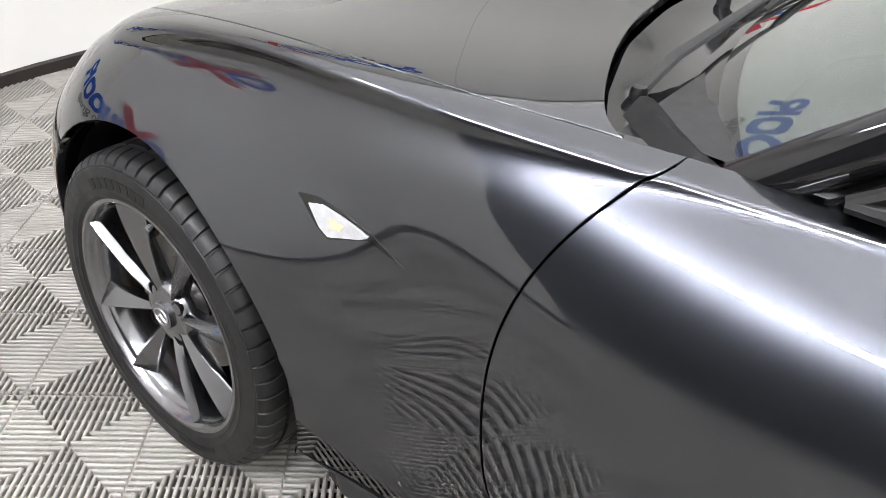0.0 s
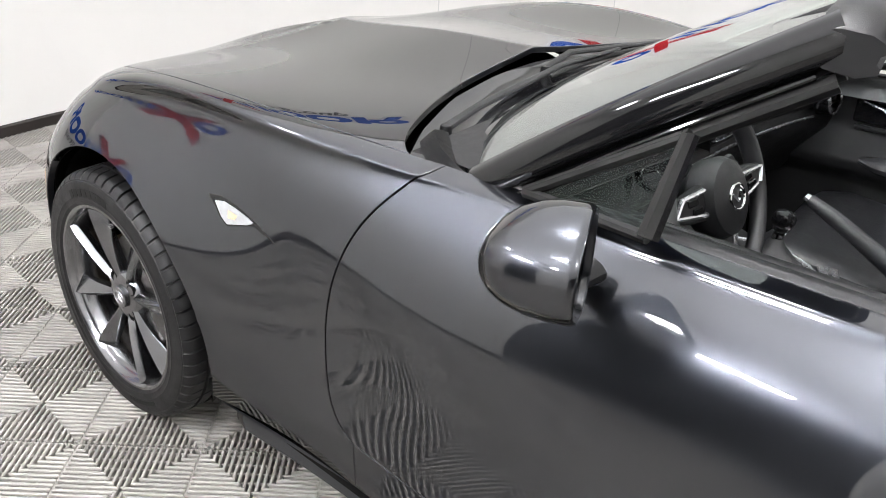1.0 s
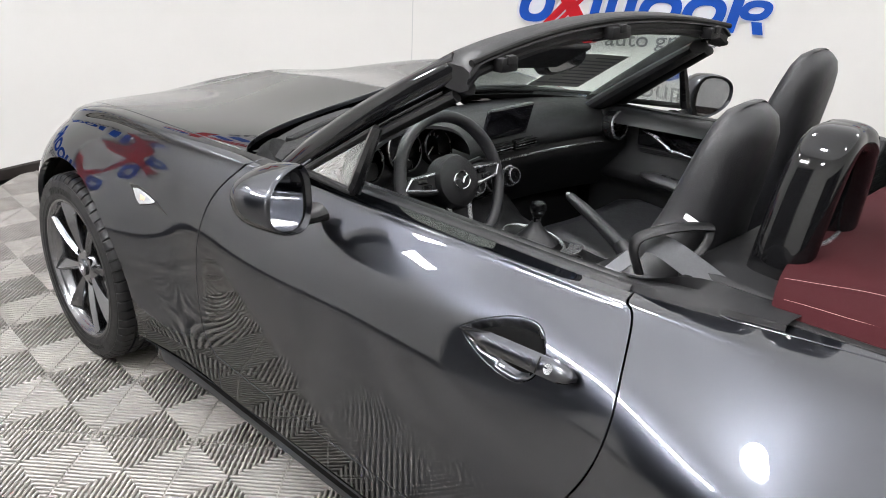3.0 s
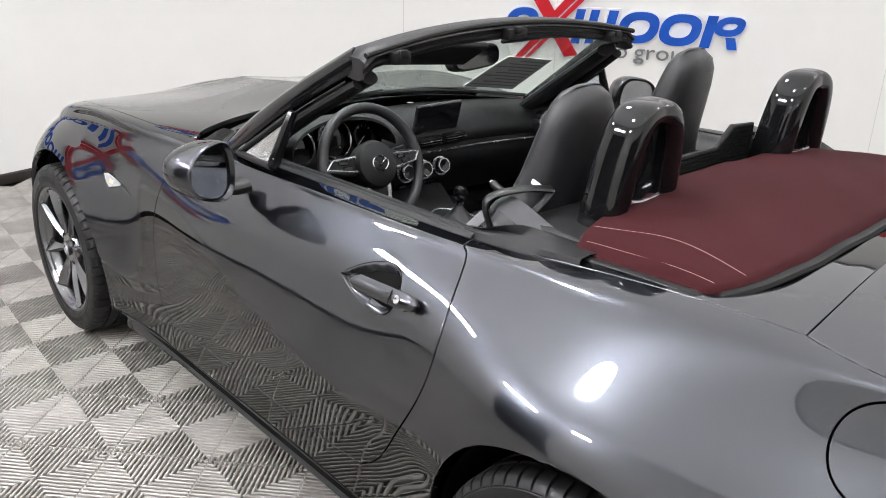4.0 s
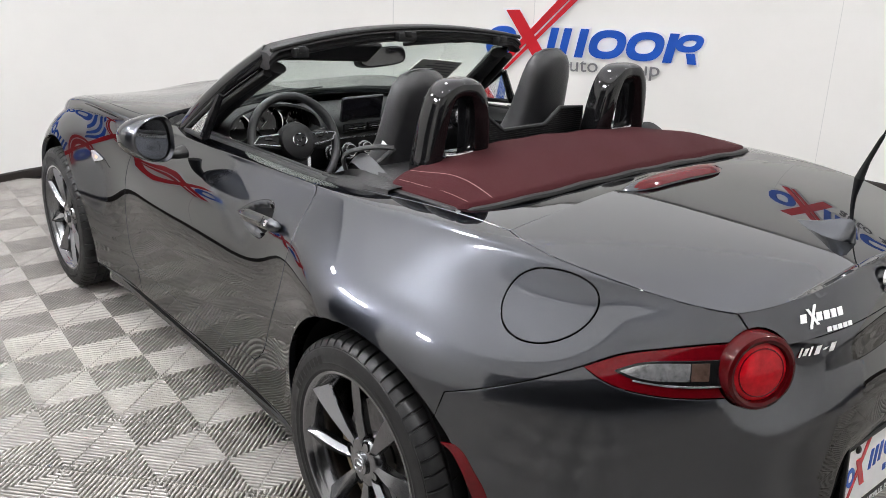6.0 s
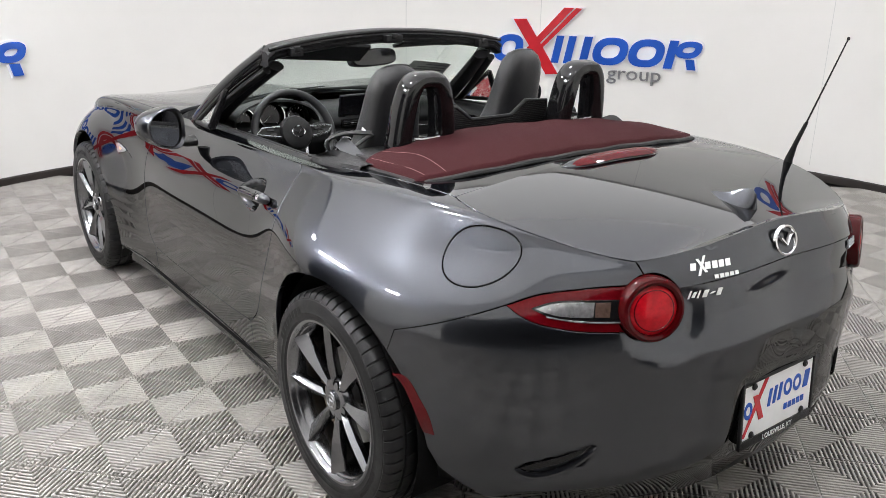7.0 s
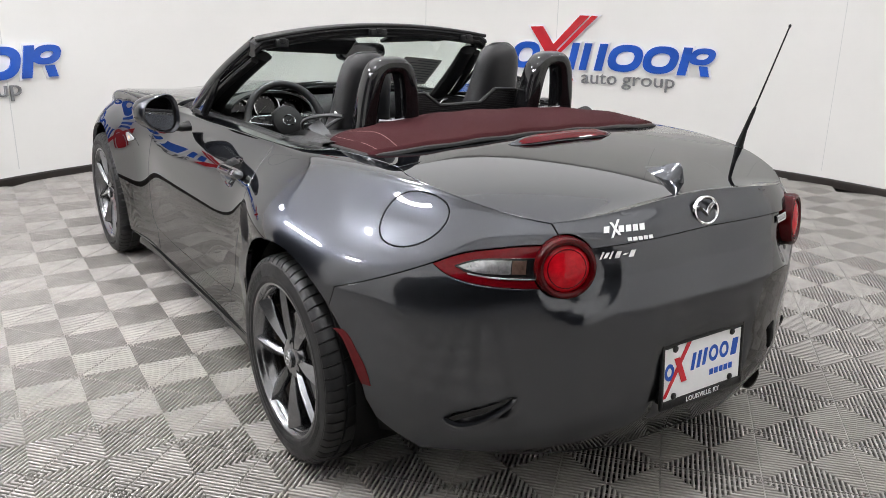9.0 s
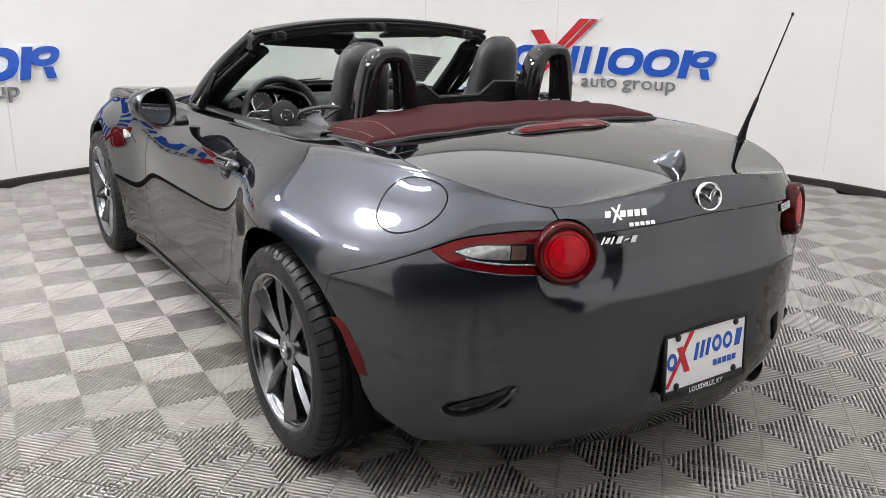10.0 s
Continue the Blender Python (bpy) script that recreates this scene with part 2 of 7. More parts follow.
lathe(bm, [(ROOM_R, GATE_H[1]), (ROOM_R, GATE_H[0]), (ROOM_R + 0.1, GATE_H[0]), (ROOM_R + 0.1, GATE_H[1]), (ROOM_R, GATE_H[1])], 14, "z", CENTRE, start=radians(GATES[1][0]), sweep=radians(GATES[1][1] - GATES[1][0]))
tagged(part("wall_round", bm, WALL), "white painted curved wall of joined panels", "wall", kind="structure")
bm = bmesh.new()
box(bm, (13.0, 12.0, 3.4), pose(-0.5, 0, 1.66))
bmesh.ops.reverse_faces(bm, faces=bm.faces[:])
hall = bpy.data.meshes.new("hall_wall")
bm.to_mesh(hall)
bm.free()
tagged(finish("hall_wall", hall, HALL, smooth=False), "dark hall outside the open side of the booth", "wall", kind="structure")
bm = bmesh.new()
lathe(bm, [(0.0, ROOM_H), (ROOM_R + 0.1, ROOM_H), (ROOM_R + 0.1, ROOM_H + 0.1), (0.0, ROOM_H + 0.1)], SIDES, "z", Matrix.Translation((ROOM_X, ROOM_Y, 0)))
tagged(part("ceiling", bm, CEILING), "grey-white flat ceiling over the round room", "ceiling", kind="structure")
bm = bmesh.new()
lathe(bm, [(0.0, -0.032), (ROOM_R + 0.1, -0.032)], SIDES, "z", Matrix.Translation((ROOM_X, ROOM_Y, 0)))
tagged(part("floor", bm, PIT), "near-black slab, shade between the tile ribs put into its colour", "floor", kind="structure")
bm = bmesh.new()
for a0, a1 in ARCS:
    lathe(bm, [(ROOM_R, -0.01), (ROOM_R - 0.012, -0.01), (ROOM_R - 0.012, 0.042), (ROOM_R - 0.006, 0.050), (ROOM_R, 0.050)], max(8, (a1 - a0) // 4), "z", CENTRE, start=radians(a0), sweep=radians(a1 - a0))
tagged(part("baseboard", bm, BASEBOARD), "dark brown rubber baseboard along the curved wall", "baseboard", kind="structure")

# ---- ceiling lamps ----
def ceiling_lamp(turn, long, high, tilt):
    a = radians(turn)
    m = pose(ROOM_X + 3.40 * math.cos(a), ROOM_Y + 3.40 * math.sin(a), high, 0, 0, turn) @ pose(0, 0, 0, 0, tilt, 0)
    t = thing("ceiling_lamp", "white slim panel lamp on the upper wall, lit", "ceiling lamp", m, group="ceiling lamps")
    half = long / 2
    bm = bmesh.new()
    for sx, sy, px, py in ((0.02, long + 0.04, -0.070, 0), (0.02, long + 0.04, 0.070, 0), (0.12, 0.02, 0, -half - 0.01), (0.12, 0.02, 0, half + 0.01)):
        box(bm, (sx, sy, 0.05), pose(px, py, 0), 0.004)
    box(bm, (0.12, long, 0.012), pose(0, 0, 0.019), 0.002)
    part("frame", bm, SATIN, t)
    bm = bmesh.new()
    box(bm, (0.12, long, 0.02), None, 0.003)
    part("diffuser", bm, LAMP, t)
    for y in (-half * 0.6, half * 0.6):
        bm = bmesh.new()
        rod(bm, [(0, y, 0.02), (0.05, y, 0.09), (0.04, y, 0.24)], 0.014, 8)
        part("bracket", bm, SATIN, t)
    return t


for lamp_args in ((46, 0.26, 2.62, 42), (69, 0.95, 2.36, 55), (92, 0.30, 2.45, 50)):
    ceiling_lamp(*lamp_args)
light_disc = thing("ceiling_light", "white luminous stretched ceiling over the whole round room", "ceiling light", pose(ROOM_X, ROOM_Y, ROOM_H))
bm = bmesh.new()
lathe(bm, [(0.0, -0.05), (ROOM_R - 0.05, -0.05), (ROOM_R - 0.05, -0.03), (0.0, -0.03)], SIDES, "z")
part("film", bm, SKY_PANEL, light_disc, "glowing white stretched film")
bm = bmesh.new()
lathe(bm, [(ROOM_R - 0.048, 0.0), (ROOM_R - 0.048, -0.06), (ROOM_R - 0.002, -0.06), (ROOM_R - 0.002, 0.0)], SIDES, "z")
part("rim", bm, CEILING, light_disc, "white edge strip")


# unseen fill lamps, added to the ceiling to brighten the floor and the car
def downlight(x, y):
    t = thing("downlight", "unseen round ceiling lamp added to brighten floor and car", "downlight", pose(x, y, ROOM_H - 0.05), group="downlights")
    bm = bmesh.new()
    lathe(bm, [(0.154, -0.004), (0.154, -0.120), (0.160, -0.120), (0.182, -0.012), (0.182, -0.004)], 36, "z")
    part("baffle", bm, CEILING, t, "white anti-glare tube")
    bm = bmesh.new()
    lathe(bm, [(0.0, -0.012), (0.150, -0.012), (0.150, -0.006), (0.0, -0.006)], 36, "z")
    part("disc", bm, SPOT, t, "glowing disc")
    return t


for x, y in ((-1.0, 1.1), (0.9, 1.9), (-0.6, -1.9), (1.6, 0.2)):
    downlight(x, y)

# ---- the car's skin ----
# The skin is a smooth loft. Stations run along the length (w); at both ends they fan out round a pivot, so that
# the nose and the tail close. Each station is a curve from the sill (s = 0) up the side and over to the middle (s = 9).
PIVOT_F, PIVOT_R, ARC = 2.45, -0.15, 0.7


def fan_f(deg):
    return PIVOT_F + ARC * radians(deg)


def fan_r(deg):
    return PIVOT_R - ARC * radians(deg)


KNOTS = np.array([fan_r(a) for a in (110, 90, 70, 50, 30, 15)] + [PIVOT_R, 0.1, 0.4, 0.75, 1.1, 1.45, 1.75, 2.1, PIVOT_F] + [fan_f(a) for a in (30, 60, 90)])
OUT = [
    [.600, .575, .600, .640, .695, .745, .795, .820, .785, .765, .760, .762, .766, .800, .810, .740, .640, .590],
    [.655, .620, .655, .700, .748, .785, .824, .838, .796, .775, .773, .772, .781, .822, .835, .771, .681, .640],
    [.668, .630, .668, .712, .768, .803, .844, .859, .809, .790, .784, .775, .782, .840, .843, .783, .706, .670],
    [.665, .628, .665, .715, .765, .801, .845, .860, .817, .795, .785, .775, .775, .837, .835, .766, .697, .666],
    [.655, .612, .655, .705, .744, .777, .823, .857, .800, .772, .766, .760, .763, .799, .801, .727, .669, .650],
    [.640, .600, .640, .685, .690, .690, .740, .786, .758, .739, .727, .720, .745, .755, .743, .684, .631, .606],
    [.598, .560, .598, .655, .648, .642, .664, .695, .685, .681, .673, .678, .725, .740, .720, .624, .555, .510],
    [.545, .520, .545, .590, .585, .575, .578, .602, .630, .629, .621, .625, .680, .704, .653, .506, .438, .390],
    [.290, .280, .290, .300, .300, .300, .300, .320, .330, .330, .330, .330, .360, .370, .340, .275, .245, .215],
    [0.0, 0.0, 0.0, 0.0, 0.0, 0.0, 0.0, 0.0, 0.0, 0.0, 0.0, 0.0, 0.0, 0.0, 0.0, 0.0, 0.0, 0.0],
]
UP = [
    [.200, .200, .200, .200, .195, .180, .170, .160, .160, .160, .160, .160, .160, .160, .160, .170, .190, .200],
    [.310, .310, .310, .310, .300, .290, .280, .275, .275, .275, .275, .275, .275, .275, .270, .265, .270, .270],
    [.440, .440, .440, .440, .440, .435, .430, .425, .425, .425, .425, .425, .425, .420, .420, .405, .380, .370],
    [.620, .620, .620, .610, .590, .580, .575, .565, .560, .560, .560, .560, .560, .560, .550, .520, .470, .450],
    [.720, .720, .720, .710, .692, .684, .685, .690, .690, .690, .680, .670, .670, .675, .660, .579, .539, .509],
    [.790, .790, .785, .778, .778, .777, .777, .776, .775, .772, .765, .760, .762, .755, .731, .631, .573, .539],
    [.850, .850, .842, .826, .842, .852, .856, .852, .846, .838, .825, .815, .818, .820, .756, .672, .601, .570],
    [.872, .872, .866, .858, .868, .876, .882, .878, .860, .850, .840, .832, .846, .847, .795, .694, .647, .625],
    [.898, .898, .897, .896, .897, .898, .900, .900, .880, .870, .870, .868, .848, .832, .800, .778, .755, .750],
    [.908, .908, .908, .908, .908, .908, .908, .910, .900, .890, .885, .885, .878, .862, .828, .828, .828, .828],
]
OUT, UP = np.array(OUT), np.array(UP)


def spline_basis(knots):
    """Natural cubic spline through knots, as a map from the values at the knots to their second derivatives."""
    n = len(knots)
    h = np.diff(knots)
    a, b = np.zeros((n, n)), np.zeros((n, n))
    a[0, 0] = a[-1, -1] = 1
    for i in range(1, n - 1):
        a[i, i - 1:i + 2] = h[i - 1] / 6, (h[i - 1] + h[i]) / 3, h[i] / 6
        b[i, i - 1:i + 2] = 1 / h[i - 1], -1 / h[i - 1] - 1 / h[i], 1 / h[i]
    return np.linalg.solve(a, b)


def weights(knots, second, q):
    """How much each knot's value weighs in the spline at every q."""
    q = np.asarray(q, float)
    i = np.clip(np.searchsorted(knots, q) - 1, 0, len(knots) - 2)
    h = knots[i + 1] - knots[i]
    b = (q - knots[i]) / h
    a = 1 - b
    eye = np.eye(len(knots))
    return a[:, None] * eye[i] + b[:, None] * eye[i + 1] + ((a**3 - a) * h * h / 6)[:, None] * second[i] + ((b**3 - b) * h * h / 6)[:, None] * second[i + 1]


S_KNOTS = np.arange(10.0)
SECOND_W, SECOND_S = spline_basis(KNOTS), spline_basis(S_KNOTS)


def skin(w, s):
    """Places on the skin's left half for arrays w and s."""
    w, s = np.atleast_1d(np.asarray(w, float)), np.atleast_1d(np.asarray(s, float))
    bw, bs = weights(KNOTS, SECOND_W, w), weights(S_KNOTS, SECOND_S, s)
    r = np.einsum("pi,ki,pk->p", bw, OUT, bs)
    z = np.einsum("pi,ki,pk->p", bw, UP, bs)
    ang = np.where(w > PIVOT_F, (w - PIVOT_F) / ARC, np.where(w < PIVOT_R, (w - PIVOT_R) / ARC, 0.0))
    x0 = np.clip(w, PIVOT_R, PIVOT_F)
    return np.stack([x0 + r * np.sin(ang), r * np.cos(ang), z], 1)


def skin_normals(w, s):
    e = 1e-3
    s = np.clip(s, 0, 8.97)
    du, dv = skin(np.asarray(w) + e, s) - skin(np.asarray(w) - e, s), skin(w, s + e) - skin(w, s - e)
    n = np.cross(dv, du)
    n /= np.maximum(np.linalg.norm(n, axis=1), 1e-12)[:, None]
    p = skin(w, s)
    core = np.stack([np.clip(p[:, 0], PIVOT_R, PIVOT_F), np.zeros(len(p)), np.full(len(p), 0.5)], 1)
    return np.where((np.einsum("pi,pi->p", n, p - core) < 0)[:, None], -n, n)


def s_at(w, z, lo=0.0, hi=7.0):
    """Where on station w the skin is at height z."""
    ss = np.linspace(lo, hi, 240)
    zz = skin(np.full(240, w), ss)[:, 2] - z
    i = int(np.argmin(np.abs(zz)))
    for j in (i - 1, i + 1):
        if 0 <= j < 240 and zz[i] * zz[j] < 0:
            return float(ss[i] + (ss[j] - ss[i]) * zz[i] / (zz[i] - zz[j]))
    return float(ss[i])


def smooth_line(points, n=60):
    """A smooth open curve through a few control points in two dimensions."""
    p = np.array(points, float)
    k = np.concatenate([[0], np.cumsum(np.maximum(np.linalg.norm(np.diff(p, axis=0) * np.array([1, .12]), axis=1), 1e-6))])
    sec = spline_basis(k) if len(k) > 2 else np.zeros((2, 2))
    q = np.linspace(0, k[-1], n)
    return (weights(k, sec, q) @ p).tolist()


def inside(poly, pts):
    """Which of the points lie within the polygon."""
    x, y = pts[:, 0], pts[:, 1]
    ok = np.zeros(len(pts), bool)
    n = len(poly)
    for i in range(n):
        x0, y0 = poly[i]
        x1, y1 = poly[(i + 1) % n]
        if y0 == y1:
            continue
        c = (y0 > y) != (y1 > y)
        ok ^= c & (x < (x1 - x0) * (y - y0) / (y1 - y0) + x0)
    return ok


from mathutils.geometry import delaunay_2d_cdt

S_SCALE = 0.11


def panel(name, outline, parent, label="", holes=(), both=False, flip=False, step=0.016, gap=0.0026, flange=0.016, mat=None, lift=0.0, open_edge=None, bulge=None):
    """A body panel cut from the skin: outline and holes are curves in (w, s). Its edge is drawn in by the gap and turned inwards."""
    outline = [tuple(p) for p in outline]
    loops = [outline] + [[tuple(p) for p in h] for h in holes]
    pts, edges = [], []
    for lp in loops:
        k, n = len(pts), len(lp)
        pts += lp
        edges += [(k + i, k + (i + 1) % n) for i in range(n)]
    arr = np.array(pts)
    nb = len(arr)
    gw = np.arange(arr[:, 0].min(), arr[:, 0].max() + step, step)
    gs = np.arange(0.0, 9.001, 0.125)
    gs = gs[(gs > arr[:, 1].min()) & (gs < arr[:, 1].max())]
    grid = np.array([(a, b) for a in gw for b in gs]) if len(gs) else np.zeros((0, 2))
    if len(grid):
        keep = inside(loops[0], grid)
        for lp in loops[1:]:
            keep &= ~inside(lp, grid)
        grid = grid[keep]
        sc = np.array([1, S_SCALE])
        bpts = arr * sc
        far = np.array([np.min(np.hypot(*((g * sc - bpts).T))) > 0.0065 for g in grid]) if len(grid) else np.zeros(0, bool)
        grid = grid[far] if len(grid) else grid
        allp = np.vstack([arr, grid])
    else:
        allp = arr
    vin = [Vector((float(a), float(b) * S_SCALE)) for a, b in allp]
    vout, eout, fout, ov, oe, of = delaunay_2d_cdt(vin, edges, [], 0, 1e-7)
    p2 = np.array([(v.x, v.y / S_SCALE) for v in vout])
    cen = np.array([p2[list(f)].mean(0) for f in fout])
    keep = inside(loops[0], cen)
    for lp in loops[1:]:
        keep &= ~inside(lp, cen)
    faces = [tuple(f) for f, k in zip(fout, keep) if k]
    pos, nor = skin(p2[:, 0], p2[:, 1]), skin_normals(p2[:, 0], p2[:, 1])
    mid = np.abs(pos[:, 1]) < 2e-4
    nor[mid, 1] = 0
    nor /= np.linalg.norm(nor, axis=1)[:, None]
    if bulge is not None:
        def raised(w, s):
            return skin(w, s) + skin_normals(w, s) * bulge(w, s)[:, None]
        e1, e2 = 2e-3, 2e-2
        w_, s_ = p2[:, 0], np.clip(p2[:, 1], 0.03, 8.9)
        n2 = np.cross(raised(w_, s_ + e2) - raised(w_, s_ - e2), raised(w_ + e1, s_) - raised(w_ - e1, s_))
        n2 /= np.maximum(np.linalg.norm(n2, axis=1), 1e-12)[:, None]
        n2 = np.where((np.einsum("pi,pi->p", n2, nor) < 0)[:, None], -n2, n2)
        pos, nor = raised(p2[:, 0], p2[:, 1]), n2
        nor[mid, 1] = 0
    pos = pos + nor * lift
    # face order so that they look outwards
    fixed = []
    for f in faces:
        a, b, c = pos[f[0]], pos[f[1]], pos[f[2]]
        fixed.append(f if np.dot(np.cross(b - a, c - a), nor[f[0]] + nor[f[1]] + nor[f[2]]) >= 0 else f[::-1])
    faces = fixed
    # edge loop
    count = {}
    for f in faces:
        for i in range(len(f)):
            e = (f[i], f[(i + 1) % len(f)])
            count[e] = 1
    rim = [e for e in count if (e[1], e[0]) not in count]
    inward = {}
    for a, b in rim:
        t = pos[b] - pos[a]
        for v in (a, b):
            d = np.cross(nor[v], t)
            inward[v] = inward.get(v, 0) + d / max(np.linalg.norm(d), 1e-9)
    moved = pos.copy()
    for v, d in inward.items():
        if mid[v] and both:
            d = d * np.array([1, 0, 1])
        ln = np.linalg.norm(d)
        if ln > 1e-6 and not (both and mid[v] and ln < 0.3):
            moved[v] = pos[v] + d / ln * gap
    verts, norms = moved.tolist(), nor.tolist()
    base = len(verts)
    if flange:
        sides = {}
        for a, b in rim:
            if both and mid[a] and mid[b]:
                continue
            out = -(inward[a] + inward[b])
            out = out / max(np.linalg.norm(out), 1e-9)
            k = len(verts)
            soft_a, soft_b = nor[a] + out * 0.8, nor[b] + out * 0.8
            r = 0.0022
            pa, pb = moved[a], moved[b]
            verts += [pa.tolist(), pb.tolist(), (pb - nor[b] * r + out * r * .5).tolist(), (pa - nor[a] * r + out * r * .5).tolist(), (pb - nor[b] * flange).tolist(), (pa - nor[a] * flange).tolist()]
            norms += [nor[a].tolist(), nor[b].tolist(), out.tolist(), out.tolist(), out.tolist(), out.tolist()]
            faces.append((b, a, k + 3, k + 2))
            faces.append((k + 2, k + 3, k + 5, k + 4))
    verts, norms = np.array(verts), np.array(norms)
    sides = []
    if not flip or both:
        sides.append((verts, norms, faces))
    if flip or both:
        ref = np.array([1, -1, 1])
        sides.append((verts * ref, norms * ref, [f[::-1] for f in faces]))
    av, an, af, off = [], [], [], 0
    for v, n, f in sides:
        av.append(v)
        an.append(n)
        af += [tuple(i + off for i in g) for g in f]
        off += len(v)
    me = bpy.data.meshes.new(name)
    me.from_pydata(np.concatenate(av).tolist(), [], af)
    me.update()
    for p in me.polygons:
        p.use_smooth = True
    nn = np.concatenate(an)
    me.normals_split_custom_set_from_vertices([tuple(x) for x in nn])
    me.materials.append(mat or PAINT)
    ob = new(name, me)
    ob.parent = parent
    if label:
        ob["label"] = label
    return ob


car = thing("car", "dark grey metallic open-top two-seat roadster, parked on the tiled floor", "car")
AXLE_F, AXLE_R, WHEEL_Z, ARCH = 2.31, 0.0, 0.308, 0.352


def arch_line(cx, r, n=44, a0=-24, a1=204, zc=WHEEL_Z + 0.005):
    """The wheel arch as a curve in (w, s), from its front foot over the top to its rear foot."""
    out = []
    for k in range(n + 1):
        a = radians(a0 + (a1 - a0) * k / n)
        x, z = cx + r * math.cos(a), zc + r * math.sin(a)
        w = x
        if x < PIVOT_R:
            # within the fan the station is found by going round the pivot
            w = x
            for _ in range(12):
                p = skin([w], [s_at(w, z, 0, 6)])[0]
                w += (x - p[0]) * 0.9
        elif x > PIVOT_F:
            w = x
            for _ in range(12):
                p = skin([w], [s_at(w, z, 0, 6)])[0]
                w += (x - p[0]) * 0.9
        out.append((w, s_at(w, z, 0, 6)))
    return out


def line_z(points, n=40):
    """A smooth curve through (w, z) pairs on the side, as (w, s)."""
    return smooth_line([(w, s_at(w, z)) for w, z in points], n)


S_HOOD = 7.0
DOOR_F = line_z([(1.490, .832), (1.520, .806), (1.558, .755), (1.596, .680), (1.626, .560), (1.624, .430), (1.600, .345), (1.552, .305)], 50)
DOOR_F[0] = (DOOR_F[0][0], 7.0)
DOOR_R = line_z([(0.436, .862), (0.385, .815), (0.352, .740), (0.362, .650), (0.405, .560), (0.478, .450), (0.540, .365), (0.610, .312)], 50)
DOOR_R[0] = (DOOR_R[0][0], 7.0)
DOOR_B = smooth_line([DOOR_R[-1], (0.75, s_at(0.75, .300)), (1.1, s_at(1.1, .296)), (1.45, s_at(1.45, .298)), DOOR_F[-1]], 40)
ARCH_F, ARCH_R = arch_line(AXLE_F, ARCH), arch_line(AXLE_R, ARCH)
# front bumper seam, in front of the wheel
NOSE_W = fan_f(30)


def straight(a, b, n=20):
    return [(a[0] + (b[0] - a[0]) * k / n, a[1] + (b[1] - a[1]) * k / n) for k in range(n + 1)]


# teardrop bowl behind the door handle: pointed in front, round behind
BOWL_UP = [(0.694 - 0.134 * k / 18, 0.047 * math.sin(math.pi / 2 * k / 18) ** 0.85) for k in range(19)]
BOWL_UP += [(0.560 - 0.053 * math.sin(math.pi / 2 * k / 14), 0.047 * math.cos(math.pi / 2 * k / 14)) for k in range(1, 14)] + [(0.507, 0.0)]
BOWL = [(x, s_at(x, 0.735 + 0.016 * (0.690 - x) / 0.262 + d)) for x, d in BOWL_UP + [(x, -d) for x, d in BOWL_UP[::-1][1:-1]]]

for side in (False, True):
    # front fender: from the door forward, over the arch to the bumper seam
    arch_top = ARCH_F[4:]
    outline = straight((DOOR_F[0][0], 7.0), (fan_f(40), 7.0), 70)[:-1] + straight((fan_f(40), 7.0), ARCH_F[4], 20)[:-1] + arch_top + [(ARCH_F[-1][0] - 0.01, 0.35)] + [(DOOR_F[-1][0], 0.35)] + DOOR_F[::-1][:-1]
    panel("front_fender", outline, car, "grey metallic front fender", flip=side)
    outline = straight((DOOR_R[0][0], 7.0), (DOOR_F[0][0], 7.0), 60)[:-1] + DOOR_F[:-1] + DOOR_B[::-1][:-1] + DOOR_R[::-1][:-1]
    panel("door", outline, car, "grey metallic door with a flush shoulder line", flip=side, holes=[BOWL])
    outline = DOOR_B[:-1] + [DOOR_F[-1]] + [(DOOR_F[-1][0], 0.35), (DOOR_R[-1][0], 0.35)]
    panel("sill", outline, car, "grey metallic sill under the door", flip=side, gap=0.0015)


def arc_w(a):
    """Station of the tail fan from the way round it in metres."""
    return PIVOT_R - a


def rz(deg, z, hi=7.0):
    w = fan_r(deg)
    return (w, s_at(w, z, 0.0, hi))


def az(a, z, hi=7.0):
    return (arc_w(a), s_at(arc_w(a), z, 0.0, hi))


LAMP_A, LAMP_Z, LAMP_R = 0.640, 0.722, 0.074
TIP = (0.333, 0.712)


def lamp_circle(a0, a1, r=LAMP_R, n=24):
    return [az(LAMP_A + r * math.cos(radians(a)), LAMP_Z + r * math.sin(radians(a))) for a in (a0 + (a1 - a0) * k / n for k in range(n + 1))]


def az_line(points, n=24):
    return [az(a, z) for a, z in smooth_line(points, n)]


LAMP_TOP = az_line([TIP, (0.39, 0.738), (0.47, 0.757), (0.54, 0.768), (LAMP_A + LAMP_R * math.cos(radians(138)), LAMP_Z + LAMP_R * math.sin(radians(138)))])
LAMP_LOW = az_line([TIP, (0.37, 0.693), (0.43, 0.678), (0.51, 0.672), (LAMP_A + LAMP_R * math.cos(radians(222)), LAMP_Z + LAMP_R * math.sin(radians(222)))])
LID_CORNER = (fan_r(4.3), 7.0)
LID_BACK = az(0.602, 0.818)
LID_TO_LAMP = straight(LID_BACK, lamp_circle(105, 105)[0], 8)
CIRCLE_TOP = lamp_circle(105, 138, n=8)
CIRCLE_LOW = lamp_circle(222, 394, n=42)
LID_LOW = az_line([(LAMP_A + LAMP_R * math.cos(radians(34)), LAMP_Z + LAMP_R * math.sin(radians(34))), (0.80, 0.770), (0.95, 0.774), (ARC * math.pi / 2, 0.775)], 24)
